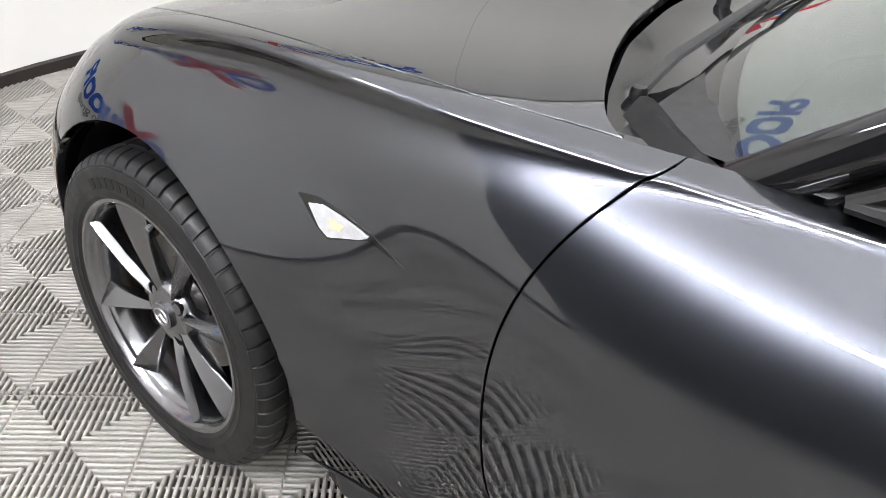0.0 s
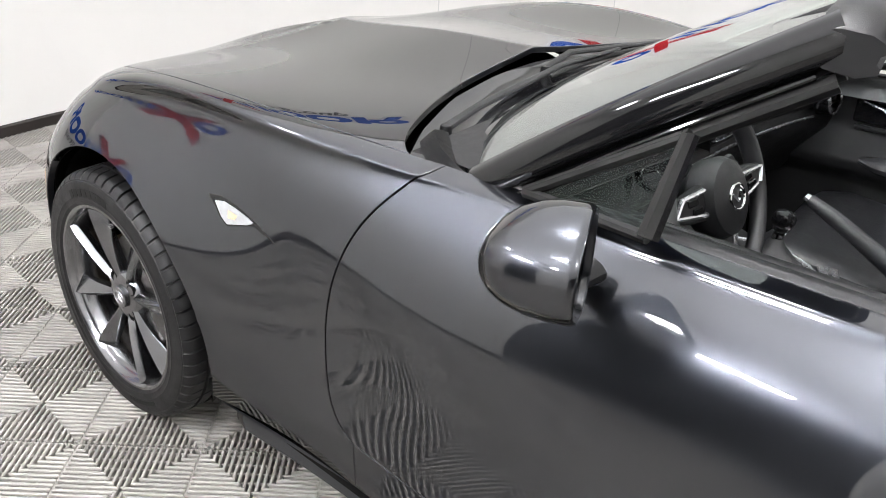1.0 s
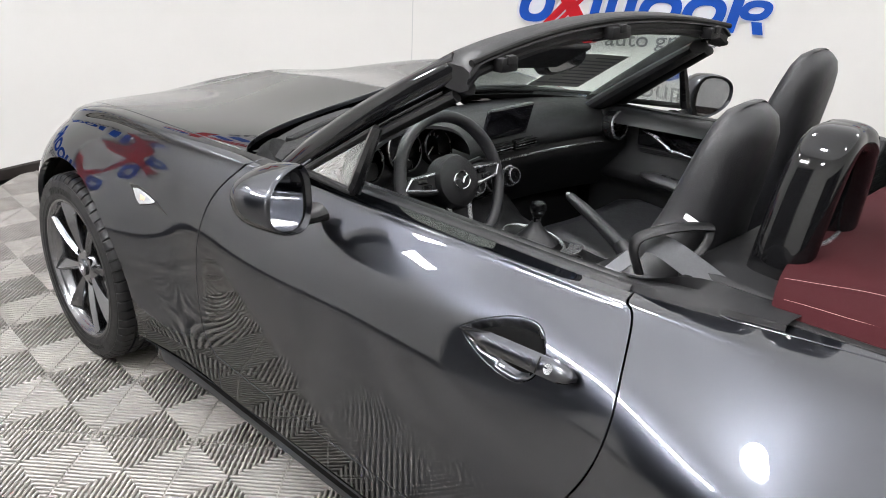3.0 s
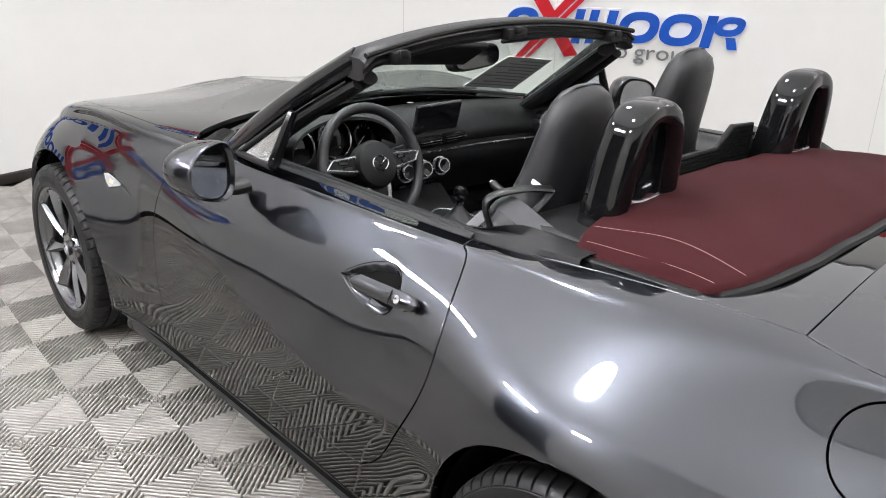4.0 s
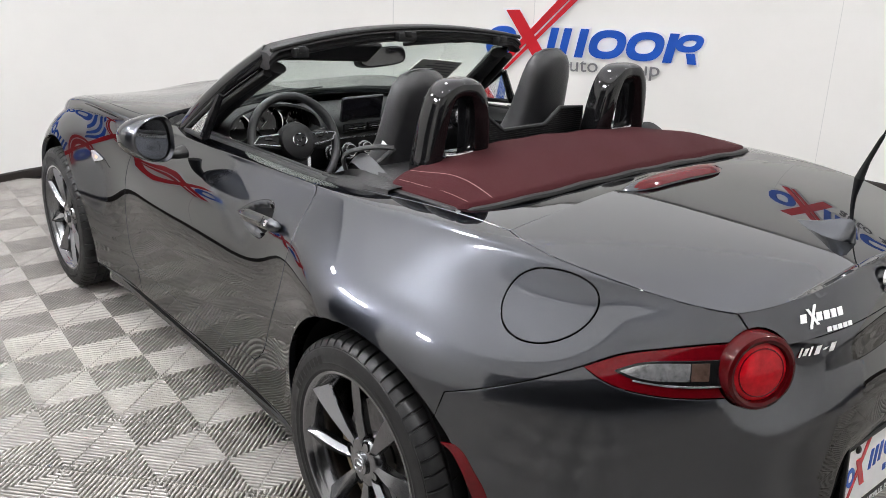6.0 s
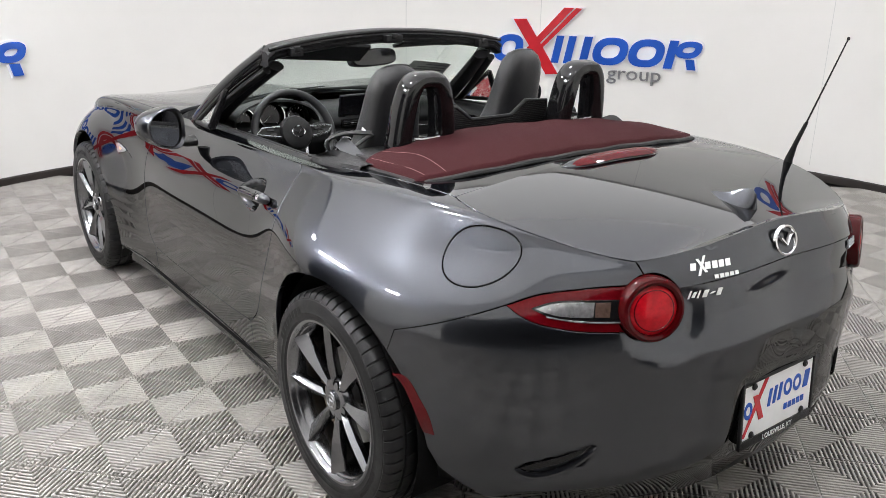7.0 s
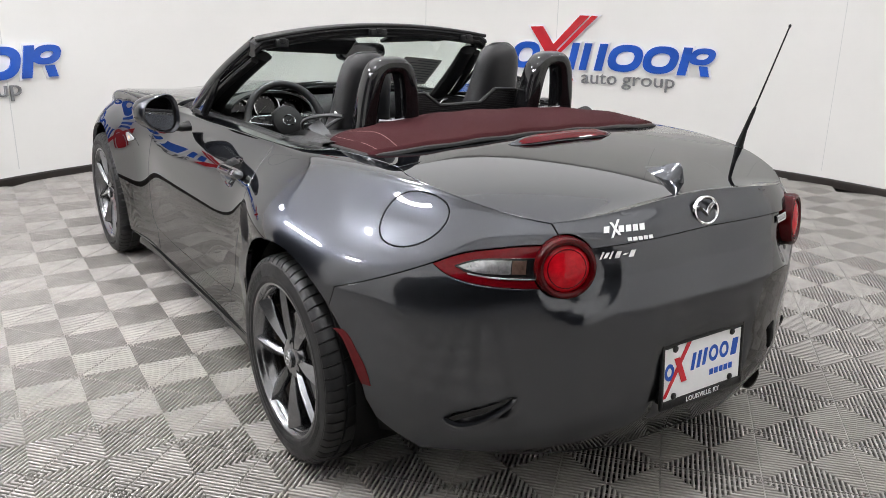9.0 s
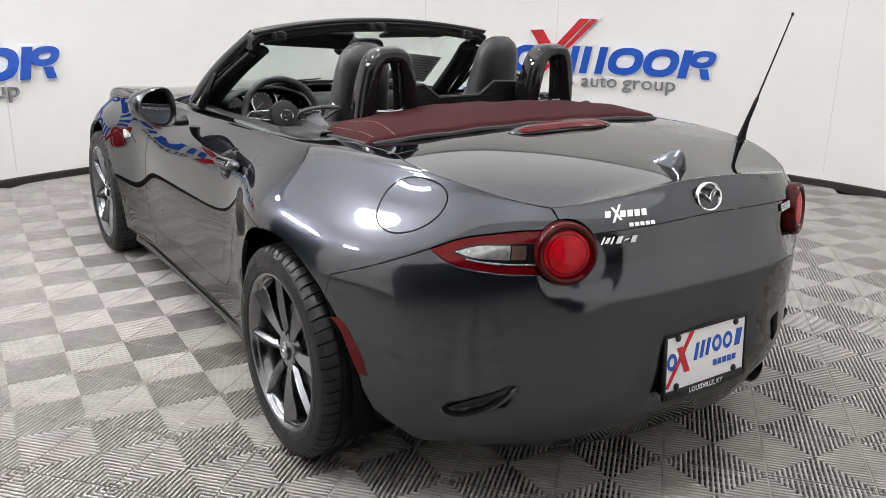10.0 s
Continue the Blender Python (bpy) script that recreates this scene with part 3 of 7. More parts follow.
# the bumper seam from the arch to the lamp
seam_i = min(range(len(ARCH_R)), key=lambda i: abs(ARCH_R[i][0] - fan_r(7.5)) + (10 if ARCH_R[i][1] < 2.6 else 0))
SEAM = az_line([(PIVOT_R - ARCH_R[seam_i][0], 0.606), (0.20, 0.652), TIP], 16)
SEAM[0] = ARCH_R[seam_i]
FUEL_W, FUEL_S, FUEL_RW, FUEL_RS = fan_r(19.6), 5.28, 0.096, 0.79
FUEL = [(FUEL_W + FUEL_RW * math.cos(a) - 0.014 * math.sin(a), FUEL_S + FUEL_RS * math.sin(a)) for a in (2 * math.pi * k / 56 for k in range(56))]


for side in (False, True):
    lab = "grey metallic rear quarter panel with a swelling haunch"
    outline = straight((DOOR_R[0][0], 7.0), LID_CORNER, 40)[:-1] + straight(LID_CORNER, LID_BACK, 30)[:-1] + LID_TO_LAMP[:-1] + CIRCLE_TOP[:-1] + LAMP_TOP[::-1][:-1] + SEAM[::-1] + ARCH_R[:seam_i][::-1][:-4] + [(ARCH_R[3][0] + 0.012, 0.35), (DOOR_R[-1][0] - 0.0, 0.35)] + DOOR_R[::-1][:-1]
    panel("rear_quarter_panel", outline, car, lab, holes=[] if side else [FUEL], flip=side)
panel("fuel_cap", FUEL, car, "round grey metallic fuel door", gap=0.0022)
# bumper: one piece round the tail
outline = SEAM[:-1] + LAMP_LOW[:-1] + CIRCLE_LOW[:-1] + LID_LOW[:-1] + straight(az(ARC * math.pi / 2, 0.775), (fan_r(90), 0.0), 24)[:-1] + straight((fan_r(90), 0.0), (fan_r(24), 0.0), 40)[:-1] + straight((fan_r(24), 0.0), ARCH_R[-5], 6)[:-1] + ARCH_R[seam_i + 1:-5][::-1]


def step_down(d, a, b):
    """1 below a, 0 above b, smooth between."""
    k = np.clip((b - d) / (b - a), 0, 1)
    return k * k * (3 - 2 * k)


def bumper_shape(w, s):
    """The scoop round the lamp's inner end, the recess for the plate and the ledge low at the corner."""
    p = skin(w, s)
    a = PIVOT_R - np.asarray(w)
    scoop = -0.018 * step_down(np.hypot((a - 0.684) / 1.0, (p[:, 2] - 0.698) / 1.0), 0.050, 0.116)
    recess = -0.004 * step_down(np.abs(p[:, 1]), 0.150, 0.195) * step_down(np.abs(p[:, 2] - 0.40), 0.085, 0.125)
    ledge = -0.016 * step_down(np.abs((p[:, 2] - (0.335 + (a - 0.46) * 0.42)) / 0.030), 0.1, 1.0) * step_down(np.abs(a - 0.46), 0.05, 0.10)
    h = p[:, 2] - 0.612
    crease = 0.013 * np.clip(1 - np.where(h > 0, h / 0.085, -h / 0.17), 0, 1) * (1 - step_down(a, 0.60, 0.70))
    return np.where(p[:, 0] < PIVOT_R, scoop + recess + ledge + crease, 0.0)


bumper = panel("rear_bumper", outline, car, "grey metallic rear bumper", both=True, bulge=bumper_shape, step=0.010, gap=0.0014)
face_top = smooth_line([LID_BACK, (fan_r(60), 6.02), (fan_r(75), 6.12), (fan_r(90), 6.15)], 36)
outline = face_top[:-1] + straight(face_top[-1], LID_LOW[-1], 8)[:-1] + LID_LOW[::-1][:-1] + lamp_circle(34, 105, n=18)[:-1] + LID_TO_LAMP[::-1][:-1]
panel("lid_face", outline, car, "grey metallic upright edge of the boot lid", both=True, gap=0.0018)


# ---- top panels, laid out in plan ----
def plan_to_skin(x, y):
    x, y = np.asarray(x, float), np.abs(np.asarray(y, float))
    w = np.where(x < PIVOT_R, PIVOT_R - ARC * np.arctan2(PIVOT_R - x, np.maximum(y, 1e-9)), np.where(x > PIVOT_F, PIVOT_F + ARC * np.arctan2(x - PIVOT_F, np.maximum(y, 1e-9)), x))
    r = np.where(x < PIVOT_R, np.hypot(x - PIVOT_R, y), np.where(x > PIVOT_F, np.hypot(x - PIVOT_F, y), y))
    ss = np.linspace(5.0, 9.0, 161)
    bw = weights(KNOTS, SECOND_W, w) @ OUT.T
    table = bw @ weights(S_KNOTS, SECOND_S, ss).T
    s = np.array([np.interp(-q, -row, ss) for q, row in zip(r, table)])
    return w, s


def top_z(x, y):
    w, s = plan_to_skin(x, y)
    bw, bs = weights(KNOTS, SECOND_W, w), weights(S_KNOTS, SECOND_S, s)
    return np.einsum("pi,ki,pk->p", bw, UP, bs)


def plan_of(line):
    p = skin([q[0] for q in line], [q[1] for q in line])
    return [(float(a), float(b)) for a, b, _ in p]


def top_panel(name, half, parent, label="", mat=None, step=0.02, gap=0.0026, flange=0.014, lift=0.0, holes=(), height=None):
    """A panel of the top: half is its outline in plan from the middle line round the left side and back to the middle."""
    height = height or top_z
    full = [tuple(p) for p in half] + [(x, -y) for x, y in half[::-1] if abs(y) > 1e-6]
    loops = [full] + [list(h) for h in holes]
    arr = np.array([p for lp in loops for p in lp])
    edges, k = [], 0
    for lp in loops:
        edges += [(k + i, k + (i + 1) % len(lp)) for i in range(len(lp))]
        k += len(lp)
    gx, gy = np.arange(arr[:, 0].min(), arr[:, 0].max(), step), np.arange(-0.8, 0.801, step)
    g = np.array([(a, b) for a in gx for b in gy])
    keep = inside(full, g)
    for lp in loops[1:]:
        keep &= ~inside(lp, g)
    g = g[keep]
    g = g[[bool(np.min(np.hypot(*(q - arr).T)) > step * 0.4) for q in g]]
    vout, _, fout, *_ = delaunay_2d_cdt([Vector((float(a), float(b))) for a, b in np.vstack([arr, g])], edges, [], 0, 1e-7)
    p2 = np.array([(v.x, v.y) for v in vout])
    cen = np.array([p2[list(f)].mean(0) for f in fout])
    ok = inside(full, cen)
    for lp in loops[1:]:
        ok &= ~inside(lp, cen)
    e = 0.004
    zx = (height(p2[:, 0] + e, p2[:, 1]) - height(p2[:, 0] - e, p2[:, 1])) / (2 * e)
    zy = (height(p2[:, 0], p2[:, 1] + e) - height(p2[:, 0], p2[:, 1] - e)) / (2 * e)
    nor = np.stack([-zx, -zy, np.ones(len(p2))], 1)
    nor /= np.linalg.norm(nor, axis=1)[:, None]
    pos = np.column_stack([p2, height(p2[:, 0], p2[:, 1]) + lift])
    faces = []
    for f, k in zip(fout, ok):
        if k:
            a, b, c = pos[f[0]], pos[f[1]], pos[f[2]]
            faces.append(tuple(f) if np.cross(b - a, c - a)[2] > 0 else tuple(f[::-1]))
    edge = {}
    for f in faces:
        for i in range(len(f)):
            edge[(f[i], f[(i + 1) % len(f)])] = 1
    rim = [q for q in edge if (q[1], q[0]) not in edge]
    inward = {}
    for a, b in rim:
        d = np.cross(nor[a], pos[b] - pos[a])
        d /= max(np.linalg.norm(d), 1e-9)
        for v in (a, b):
            inward[v] = inward.get(v, 0) + d
    for v, d in inward.items():
        if np.linalg.norm(d) > 1e-6:
            pos[v] = pos[v] + d / np.linalg.norm(d) * gap
    verts, norms = pos.tolist(), nor.tolist()
    for a, b in rim:
        out = -(inward[a] + inward[b])
        out = out / max(np.linalg.norm(out), 1e-9)
        k, r = len(verts), 0.0022
        verts += [(pos[b] - nor[b] * r + out * r * .5).tolist(), (pos[a] - nor[a] * r + out * r * .5).tolist(), (pos[b] - nor[b] * flange).tolist(), (pos[a] - nor[a] * flange).tolist()]
        norms += [out.tolist()] * 4
        faces += [(b, a, k + 1, k), (k, k + 1, k + 3, k + 2)]
    me = bpy.data.meshes.new(name)
    me.from_pydata(verts, [], faces)
    me.update()
    for p in me.polygons:
        p.use_smooth = True
    me.normals_split_custom_set_from_vertices([tuple(n) for n in norms])
    me.materials.append(mat or PAINT)
    ob = new(name, me)
    ob.parent = parent
    if label:
        ob["label"] = label
    return ob


LID_FRONT = smooth_line([plan_of([LID_CORNER])[0], (-0.185, 0.45), (-0.172, 0.25), (-0.168, 0.0)], 30)
lid_edge = plan_of(straight(LID_CORNER, LID_BACK, 30))
lid_lip = plan_of(face_top)
lid_lip[-1] = (lid_lip[-1][0], 0.0)
lid_rim = skin([q[0] for q in straight(LID_CORNER, LID_BACK, 30) + face_top[1:]], [q[1] for q in straight(LID_CORNER, LID_BACK, 30) + face_top[1:]])
lid_rim = lid_rim[np.argsort(lid_rim[:, 0])]


def lid_height(x, y):
    """A nearly flat lid with a crisp lip, a little crowned across."""
    x, y = np.asarray(x, float), np.abs(np.asarray(y, float))
    yb = np.maximum(np.interp(x, lid_rim[:, 0], lid_rim[:, 1]), 0.02)
    zb = np.interp(x, lid_rim[:, 0], lid_rim[:, 2])
    k = np.clip((x - lid_rim[0, 0]) / (-0.168 - lid_rim[0, 0]), -0.2, 1.3)
    zc = lid_rim[0, 2] + (0.912 - lid_rim[0, 2]) * (1.25 * k - 0.25 * k * k)
    q = np.clip(y / yb, 0, 1.05)
    return zc + (zb - zc) * q * q


boot_lid = top_panel("boot_lid", LID_FRONT[::-1] + lid_edge[1:] + lid_lip[1:], car, "grey metallic boot lid", height=lid_height)
DECK_FRONT = smooth_line([(0.30, 0.616), (0.20, 0.582), (0.08, 0.562), (-0.01, 0.549), (-0.055, 0.52), (-0.075, 0.45), (-0.088, 0.25), (-0.092, 0.0)], 40)
deck_edge = plan_of(straight((0.30, 7.0), LID_CORNER, 24))
top_panel("rear_deck", LID_FRONT[::-1] + deck_edge[::-1][1:-1] + DECK_FRONT, car, "grey metallic deck strip behind the folded roof", gap=0.0020)
HOOD_BACK = smooth_line([(1.56, plan_of([(1.56, 7.0)])[0][1]), (1.598, 0.612), (1.665, 0.50), (1.733, 0.34), (1.772, 0.15), (1.782, 0.0)], 40)
hood_edge = plan_of(straight((1.56, 7.0), (fan_f(90), 7.0), 80))
hood_edge[-1] = (hood_edge[-1][0], 0.0)
top_panel("bonnet", HOOD_BACK[::-1] + hood_edge[1:], car, "grey metallic bonnet", step=0.03)
# nose, and a near-black sheet added inside to darken the panel gaps
outline = straight((fan_f(40), 7.0), (fan_f(90), 7.0), 30)[:-1] + straight((fan_f(90), 7.0), (fan_f(90), 0.0), 30)[:-1] + straight((fan_f(90), 0.0), (ARCH_F[2][0] + 0.02, 0.0), 30)[:-1] + straight((ARCH_F[2][0] + 0.02, 0.0), ARCH_F[4], 4)[:-1] + straight(ARCH_F[4], (fan_f(40), 7.0), 20)[:-1]
panel("front_bumper", outline, car, "grey metallic front bumper", both=True, step=0.03)
big_f, big_r = arch_line(AXLE_F, ARCH + 0.002, a0=-20, a1=200), arch_line(AXLE_R, ARCH + 0.002, a0=-20, a1=200)
outline = straight((fan_r(90), 0.2), (fan_r(90), 4.3), 16)[:-1] + straight((fan_r(90), 4.3), (fan_r(30), 6.8), 20)[:-1] + straight((fan_r(30), 6.8), (fan_f(40), 6.9), 120)[:-1] + straight((fan_f(40), 6.9), (fan_f(40), 0.2), 16)[:-1] + [(big_f[0][0] + 0.01, 0.2)] + big_f + [(big_f[-1][0] - 0.01, 0.2), (big_r[0][0] + 0.01, 0.2)] + big_r + [(big_r[-1][0] - 0.01, 0.2)]
panel("gap_shade_sheet", outline, car, "near-black sheet added behind the panel gaps to darken them", both=True, lift=-0.020, flange=0, mat=DARK, step=0.03)

# wheel wells and floor pan
for cx in (AXLE_F, AXLE_R):
    for sg in (1, -1):
        bm = bmesh.new()
        m = pose(cx, (0.765 if cx > 1 else 0.79) * sg, WHEEL_Z + 0.005, 0, 0, 0 if sg > 0 else 180)
        lathe(bm, [(ARCH - 0.004, 0.0), (ARCH - 0.004, -0.27), (0.0, -0.27)], 40, "y", m, start=radians(-25), sweep=radians(230))
        part("wheel_well", bm, DARK, car, "black wheel arch liner")
bm = bmesh.new()
box(bm, (2.8, 1.30, 0.05), pose(1.25, 0, 0.20), 0.01)
box(bm, (1.40, 0.10, 0.10), pose(1.15, 0.70, 0.205), 0.01)
box(bm, (1.40, 0.10, 0.10), pose(1.15, -0.70, 0.205), 0.01)
part("floor_pan", bm, DARK, car, "black underbody")

# ---- side skirts ----
for sg in (1, -1):
    bm = bmesh.new()
    prof = [(-0.05, 0.155), (0.012, 0.145), (0.024, 0.155), (0.022, 0.175), (0.006, 0.215), (-0.004, 0.240), (-0.05, 0.250)]
    xs = np.linspace(0.345, 1.965, 40)
    base = skin(xs, np.full(40, 0.6))[:, 1] - 0.028
    flare = -0.05 * np.clip((xs - 1.86) / 0.105, 0, 1) ** 2
    rings = [[bm.verts.new((x, sg * (b + f + dy), z)) for dy, z in prof] for x, b, f in zip(xs, base, flare)]
    for r0, r1 in zip(rings, rings[1:]):
        for i in range(len(prof) - 1):
            bm.faces.new((r0[i], r0[i + 1], r1[i + 1], r1[i]))
    bm.faces.new(rings[0])
    bm.faces.new(rings[-1][::-1])
    part("side_skirt", bm, PAINT, car, "dark grey side skirt below the door", sharp=50)

# ---- wheels ----
def build_wheel():
    wheel = new("wheel")
    wheel.parent = car
    wheel["label"] = "eight-spoke gunmetal alloy wheel with a low-profile tyre"
    # tyre: the profile runs from the inner bead over the tread to the outer bead; y is outwards
    prof = [(0.216, -0.100), (0.232, -0.106), (0.262, -0.108), (0.288, -0.102), (0.300, -0.092), (0.304, -0.080), (0.3055, -0.060), (0.3055, -0.055), (0.299, -0.054), (0.299, -0.046), (0.306, -0.045),
            (0.307, -0.020), (0.300, -0.019), (0.300, -0.009), (0.3075, -0.008), (0.3075, 0.012), (0.300, 0.013), (0.300, 0.023), (0.307, 0.024), (0.306, 0.050), (0.299, 0.051), (0.299, 0.058),
            (0.3055, 0.059), (0.304, 0.080), (0.300, 0.092), (0.294, 0.099), (0.286, 0.104), (0.2835, 0.1035), (0.282, 0.105), (0.262, 0.109), (0.250, 0.1085), (0.248, 0.1095), (0.238, 0.107), (0.234, 0.1075), (0.226, 0.103), (0.216, 0.096)]
    cuts = 58
    steps = (0.0, 0.40, 0.455, 0.50, 0.545, 0.60)
    cols = cuts * 6
    bm = bmesh.new()
    rings = []
    for i, (r, y) in enumerate(prof):
        ring = []
        shoulder = 0.058 < abs(y) < 0.1 and r > 0.285
        mid = r > 0.3035 and abs(y) < 0.056
        for k in range(cols):
            q, d = divmod(k, 6)
            rr = r
            if shoulder and d in (2, 3, 4):
                rr = r - 0.006
            if mid and d in (2, 3, 4) and q % 2 == (1 if y > 0 else 0):
                rr = r - 0.0035
            slant = y * 9 if abs(y) < 0.057 else 0.55 * (1 if y > 0 else -1) + (abs(y) - 0.057) * 5
            a = 2 * math.pi * (q + steps[d] + slant) / cuts
            ring.append(bm.verts.new((rr * math.cos(a), y, rr * math.sin(a))))
        rings.append(ring)
    for r0, r1 in zip(rings, rings[1:]):
        for k in range(cols):
            bm.faces.new((r0[k], r0[(k + 1) % cols], r1[(k + 1) % cols], r1[k]))
    tyre = part("tyre", bm, RUBBER, wheel, "black low-profile tyre with grooved tread", sharp=30)
    # raised maker's mark and size marks on the side wall, as plain bars
    for start, n, step, r0, r1 in ((62, 8, 5.0, 0.246, 0.266), (236, 9, 3.2, 0.254, 0.264), (150, 6, 3.0, 0.256, 0.262)):
        bm = bmesh.new()
        for k in range(n):
            a0, a1 = radians(start + step * k), radians(start + step * (k + 0.72))
            vs = []
            for a, r in ((a0, r0), (a1, r0), (a1, r1), (a0, r1)):
                yy = 0.1095
                vs.append(bm.verts.new((r * math.cos(a), yy, r * math.sin(a))))
            bmesh.ops.extrude_face_region(bm, geom=[bm.faces.new(vs)])
            for v in vs:
                v.co.y -= 0.003
        part("side_wall_marking", bm, SEAL, tyre, "raised black bars of lettering", smooth=False)
    bm = bmesh.new()
    lathe(bm, [(0.205, -0.095), (0.218, -0.100), (0.222, -0.092), (0.204, -0.080), (0.196, -0.03), (0.196, 0.05), (0.204, 0.080), (0.209, 0.088), (0.2245, 0.0965), (0.2285, 0.1005), (0.2275, 0.1035), (0.221, 0.1035), (0.2165, 0.100), (0.2135, 0.092), (0.206, 0.083)], 96)
    rim = part("rim", bm, WHEEL, wheel, "gunmetal rim with a bright machined lip")
    # spokes: blades with a ridge off their middle, deep at the rim
    for k in range(8):
        bm = bmesh.new()
        rows = []
        twist = 0.0
        lean = 1 if k % 2 else -1
        for r, half, ridge, y, dep in ((0.030, 0.0095, 0.0, 0.074, 0.03), (0.060, 0.0115, 0.10, 0.0815, 0.032), (0.095, 0.0150, 0.25, 0.0885, 0.032), (0.130, 0.0185, 0.42, 0.0935, 0.032), (0.165, 0.0222, 0.55, 0.0965, 0.030), (0.195, 0.0245, 0.62, 0.0985, 0.028), (0.2175, 0.0255, 0.66, 0.0985, 0.022)):
            mid = half * ridge
            sec = [(-half * 0.95, y - dep), (-half, y - 0.55 * (half + mid) - 0.003), (-half * 0.94, y - 0.55 * (half + mid)), (mid, y), (half * 0.94, y - 1.15 * (half - mid)), (half, y - 1.15 * (half - mid) - 0.003), (half * 0.95, y - dep)]
            rows.append([bm.verts.new((r, yy, t * lean)) for t, yy in (sec if lean > 0 else sec)])
        for r0, r1 in zip(rows, rows[1:]):
            for i in range(6):
                bm.faces.new((r0[i], r0[i + 1], r1[i + 1], r1[i]))
            bm.faces.new((r0[6], r0[0], r1[0], r1[6]))
        bm.faces.new(rows[0])
        bm.faces.new(rows[-1][::-1])
        bmesh.ops.rotate(bm, cent=(0, 0, 0), matrix=Matrix.Rotation(radians(45 * k + 14), 3, "Y"), verts=bm.verts)
        part("spoke", bm, WHEEL, wheel, sharp=22)
    bm = bmesh.new()
    lathe(bm, [(0.0, 0.03), (0.062, 0.03), (0.066, 0.050), (0.064, 0.067), (0.056, 0.076), (0.036, 0.0805), (0.030, 0.0790), (0.0, 0.0790)], 40)
    part("hub", bm, WHEEL, wheel)
    bm = bmesh.new()
    lathe(bm, [(0.0265, 0.078), (0.0265, 0.0865), (0.025, 0.088), (0.0, 0.0885)], 32)
    cap = part("centre_cap", bm, WHEEL, wheel, "round centre cap with a silver winged ring")
    bm = bmesh.new()
    wing_badge(bm, 0.019, 0.0022)
    bmesh.ops.transform(bm, matrix=pose(0, 0.0882, 0, -90, 0, 0), verts=bm.verts)
    part("emblem", bm, SATIN, cap, "silver winged ring emblem")
    for k in range(4):
        a = radians(45 + 90 * k + 8)
        bm = bmesh.new()
        lathe(bm, [(0.0135, 0.0735), (0.0135, 0.0772), (0.0115, 0.0772), (0.0115, 0.063), (0.0, 0.058)], 20, "y", Matrix.Translation((0.050 * math.cos(a), 0.0015, 0.050 * math.sin(a))))
        lathe(bm, [(0.0085, 0.056), (0.0085, 0.068), (0.006, 0.071), (0.0, 0.071)], 6, "y", Matrix.Translation((0.050 * math.cos(a), 0, 0.050 * math.sin(a))))
        part("lug_nut", bm, DARK, wheel, "dark steel lug nut in its recess")
    bm = bmesh.new()
    lathe(bm, [(0.055, 0.020), (0.135, 0.020), (0.135, 0.000), (0.055, 0.000), (0.055, 0.020)], 48)
    part("brake_disc", bm, BRAKE, wheel, "bright steel brake disc")
    bm = bmesh.new()
    lathe(bm, [(0.095, 0.03), (0.150, 0.035), (0.155, 0.02), (0.155, -0.02), (0.095, -0.02)], 12, "y", None, start=radians(-25), sweep=radians(60))
    part("caliper", bm, CALIPER, wheel, "tarnished brake caliper")
    bm = bmesh.new()
    rod(bm, [(0.200, 0.070, 0.010), (0.190, 0.092, 0.012)], [0.004, 0.0035], 8)
    rod(bm, [(0.192, 0.088, 0.012), (0.189, 0.096, 0.0125)], 0.0055, 8)
    bmesh.ops.rotate(bm, cent=(0, 0, 0), matrix=Matrix.Rotation(radians(-92), 3, "Y"), verts=bm.verts)
    part("valve", bm, SATIN, wheel, "silver capped tyre valve")
    return wheel


def wing_badge(bm, r, thick):
    """A ring with a bent wing across it, flat in x and y, its front towards +z."""
    n = 40
    prof = [(-0.10, 0.0), (-0.07, 0.75), (0.0, 1.0), (0.07, 0.75), (0.10, 0.0)]
    rings = []
    for k in range(n):
        a = 2 * math.pi * k / n
        c, s = math.cos(a), math.sin(a)
        rings.append([bm.verts.new((r * c * (1 + d) * (1.0 if abs(c) < 2 else 1), r * s * (0.80 + d), thick * h)) for d, h in prof])
    for k in range(n):
        for i in range(4):
            r0, r1 = rings[k], rings[(k + 1) % n]
            bm.faces.new((r0[i], r0[i + 1], r1[i + 1], r1[i]))
    for sg in (1, -1):
        row = []
        for x, y, w, h in ((0.0, -0.28, 0.10, 1.15), (0.22, -0.02, 0.13, 1.2), (0.45, 0.20, 0.13, 1.1), (0.72, 0.30, 0.10, 0.9), (0.93, 0.30, 0.05, 0.7)):
            row.append([bm.verts.new((sg * r * x, r * (y - w), 0)), bm.verts.new((sg * r * x, r * y, thick * h)), bm.verts.new((sg * r * x, r * (y + w), 0))])
        for r0, r1 in zip(row, row[1:]):
            for i in range(2):
                f = (r0[i], r0[i + 1], r1[i + 1], r1[i])
                bm.faces.new(f if sg > 0 else f[::-1])


wheel = build_wheel()
wheel.matrix_world = pose(AXLE_F, 0.722, WHEEL_Z)
copy_thing(wheel, pose(AXLE_R, 0.742, WHEEL_Z, 0, 38, 0))
copy_thing(wheel, pose(AXLE_F, -0.722, WHEEL_Z, 0, 20, 180))
copy_thing(wheel, pose(AXLE_R, -0.742, WHEEL_Z, 0, 70, 180))

# ---- windscreen and its frame ----
def lerp(a, b, k):
    return tuple(p + (q - p) * k for p, q in zip(a, b))


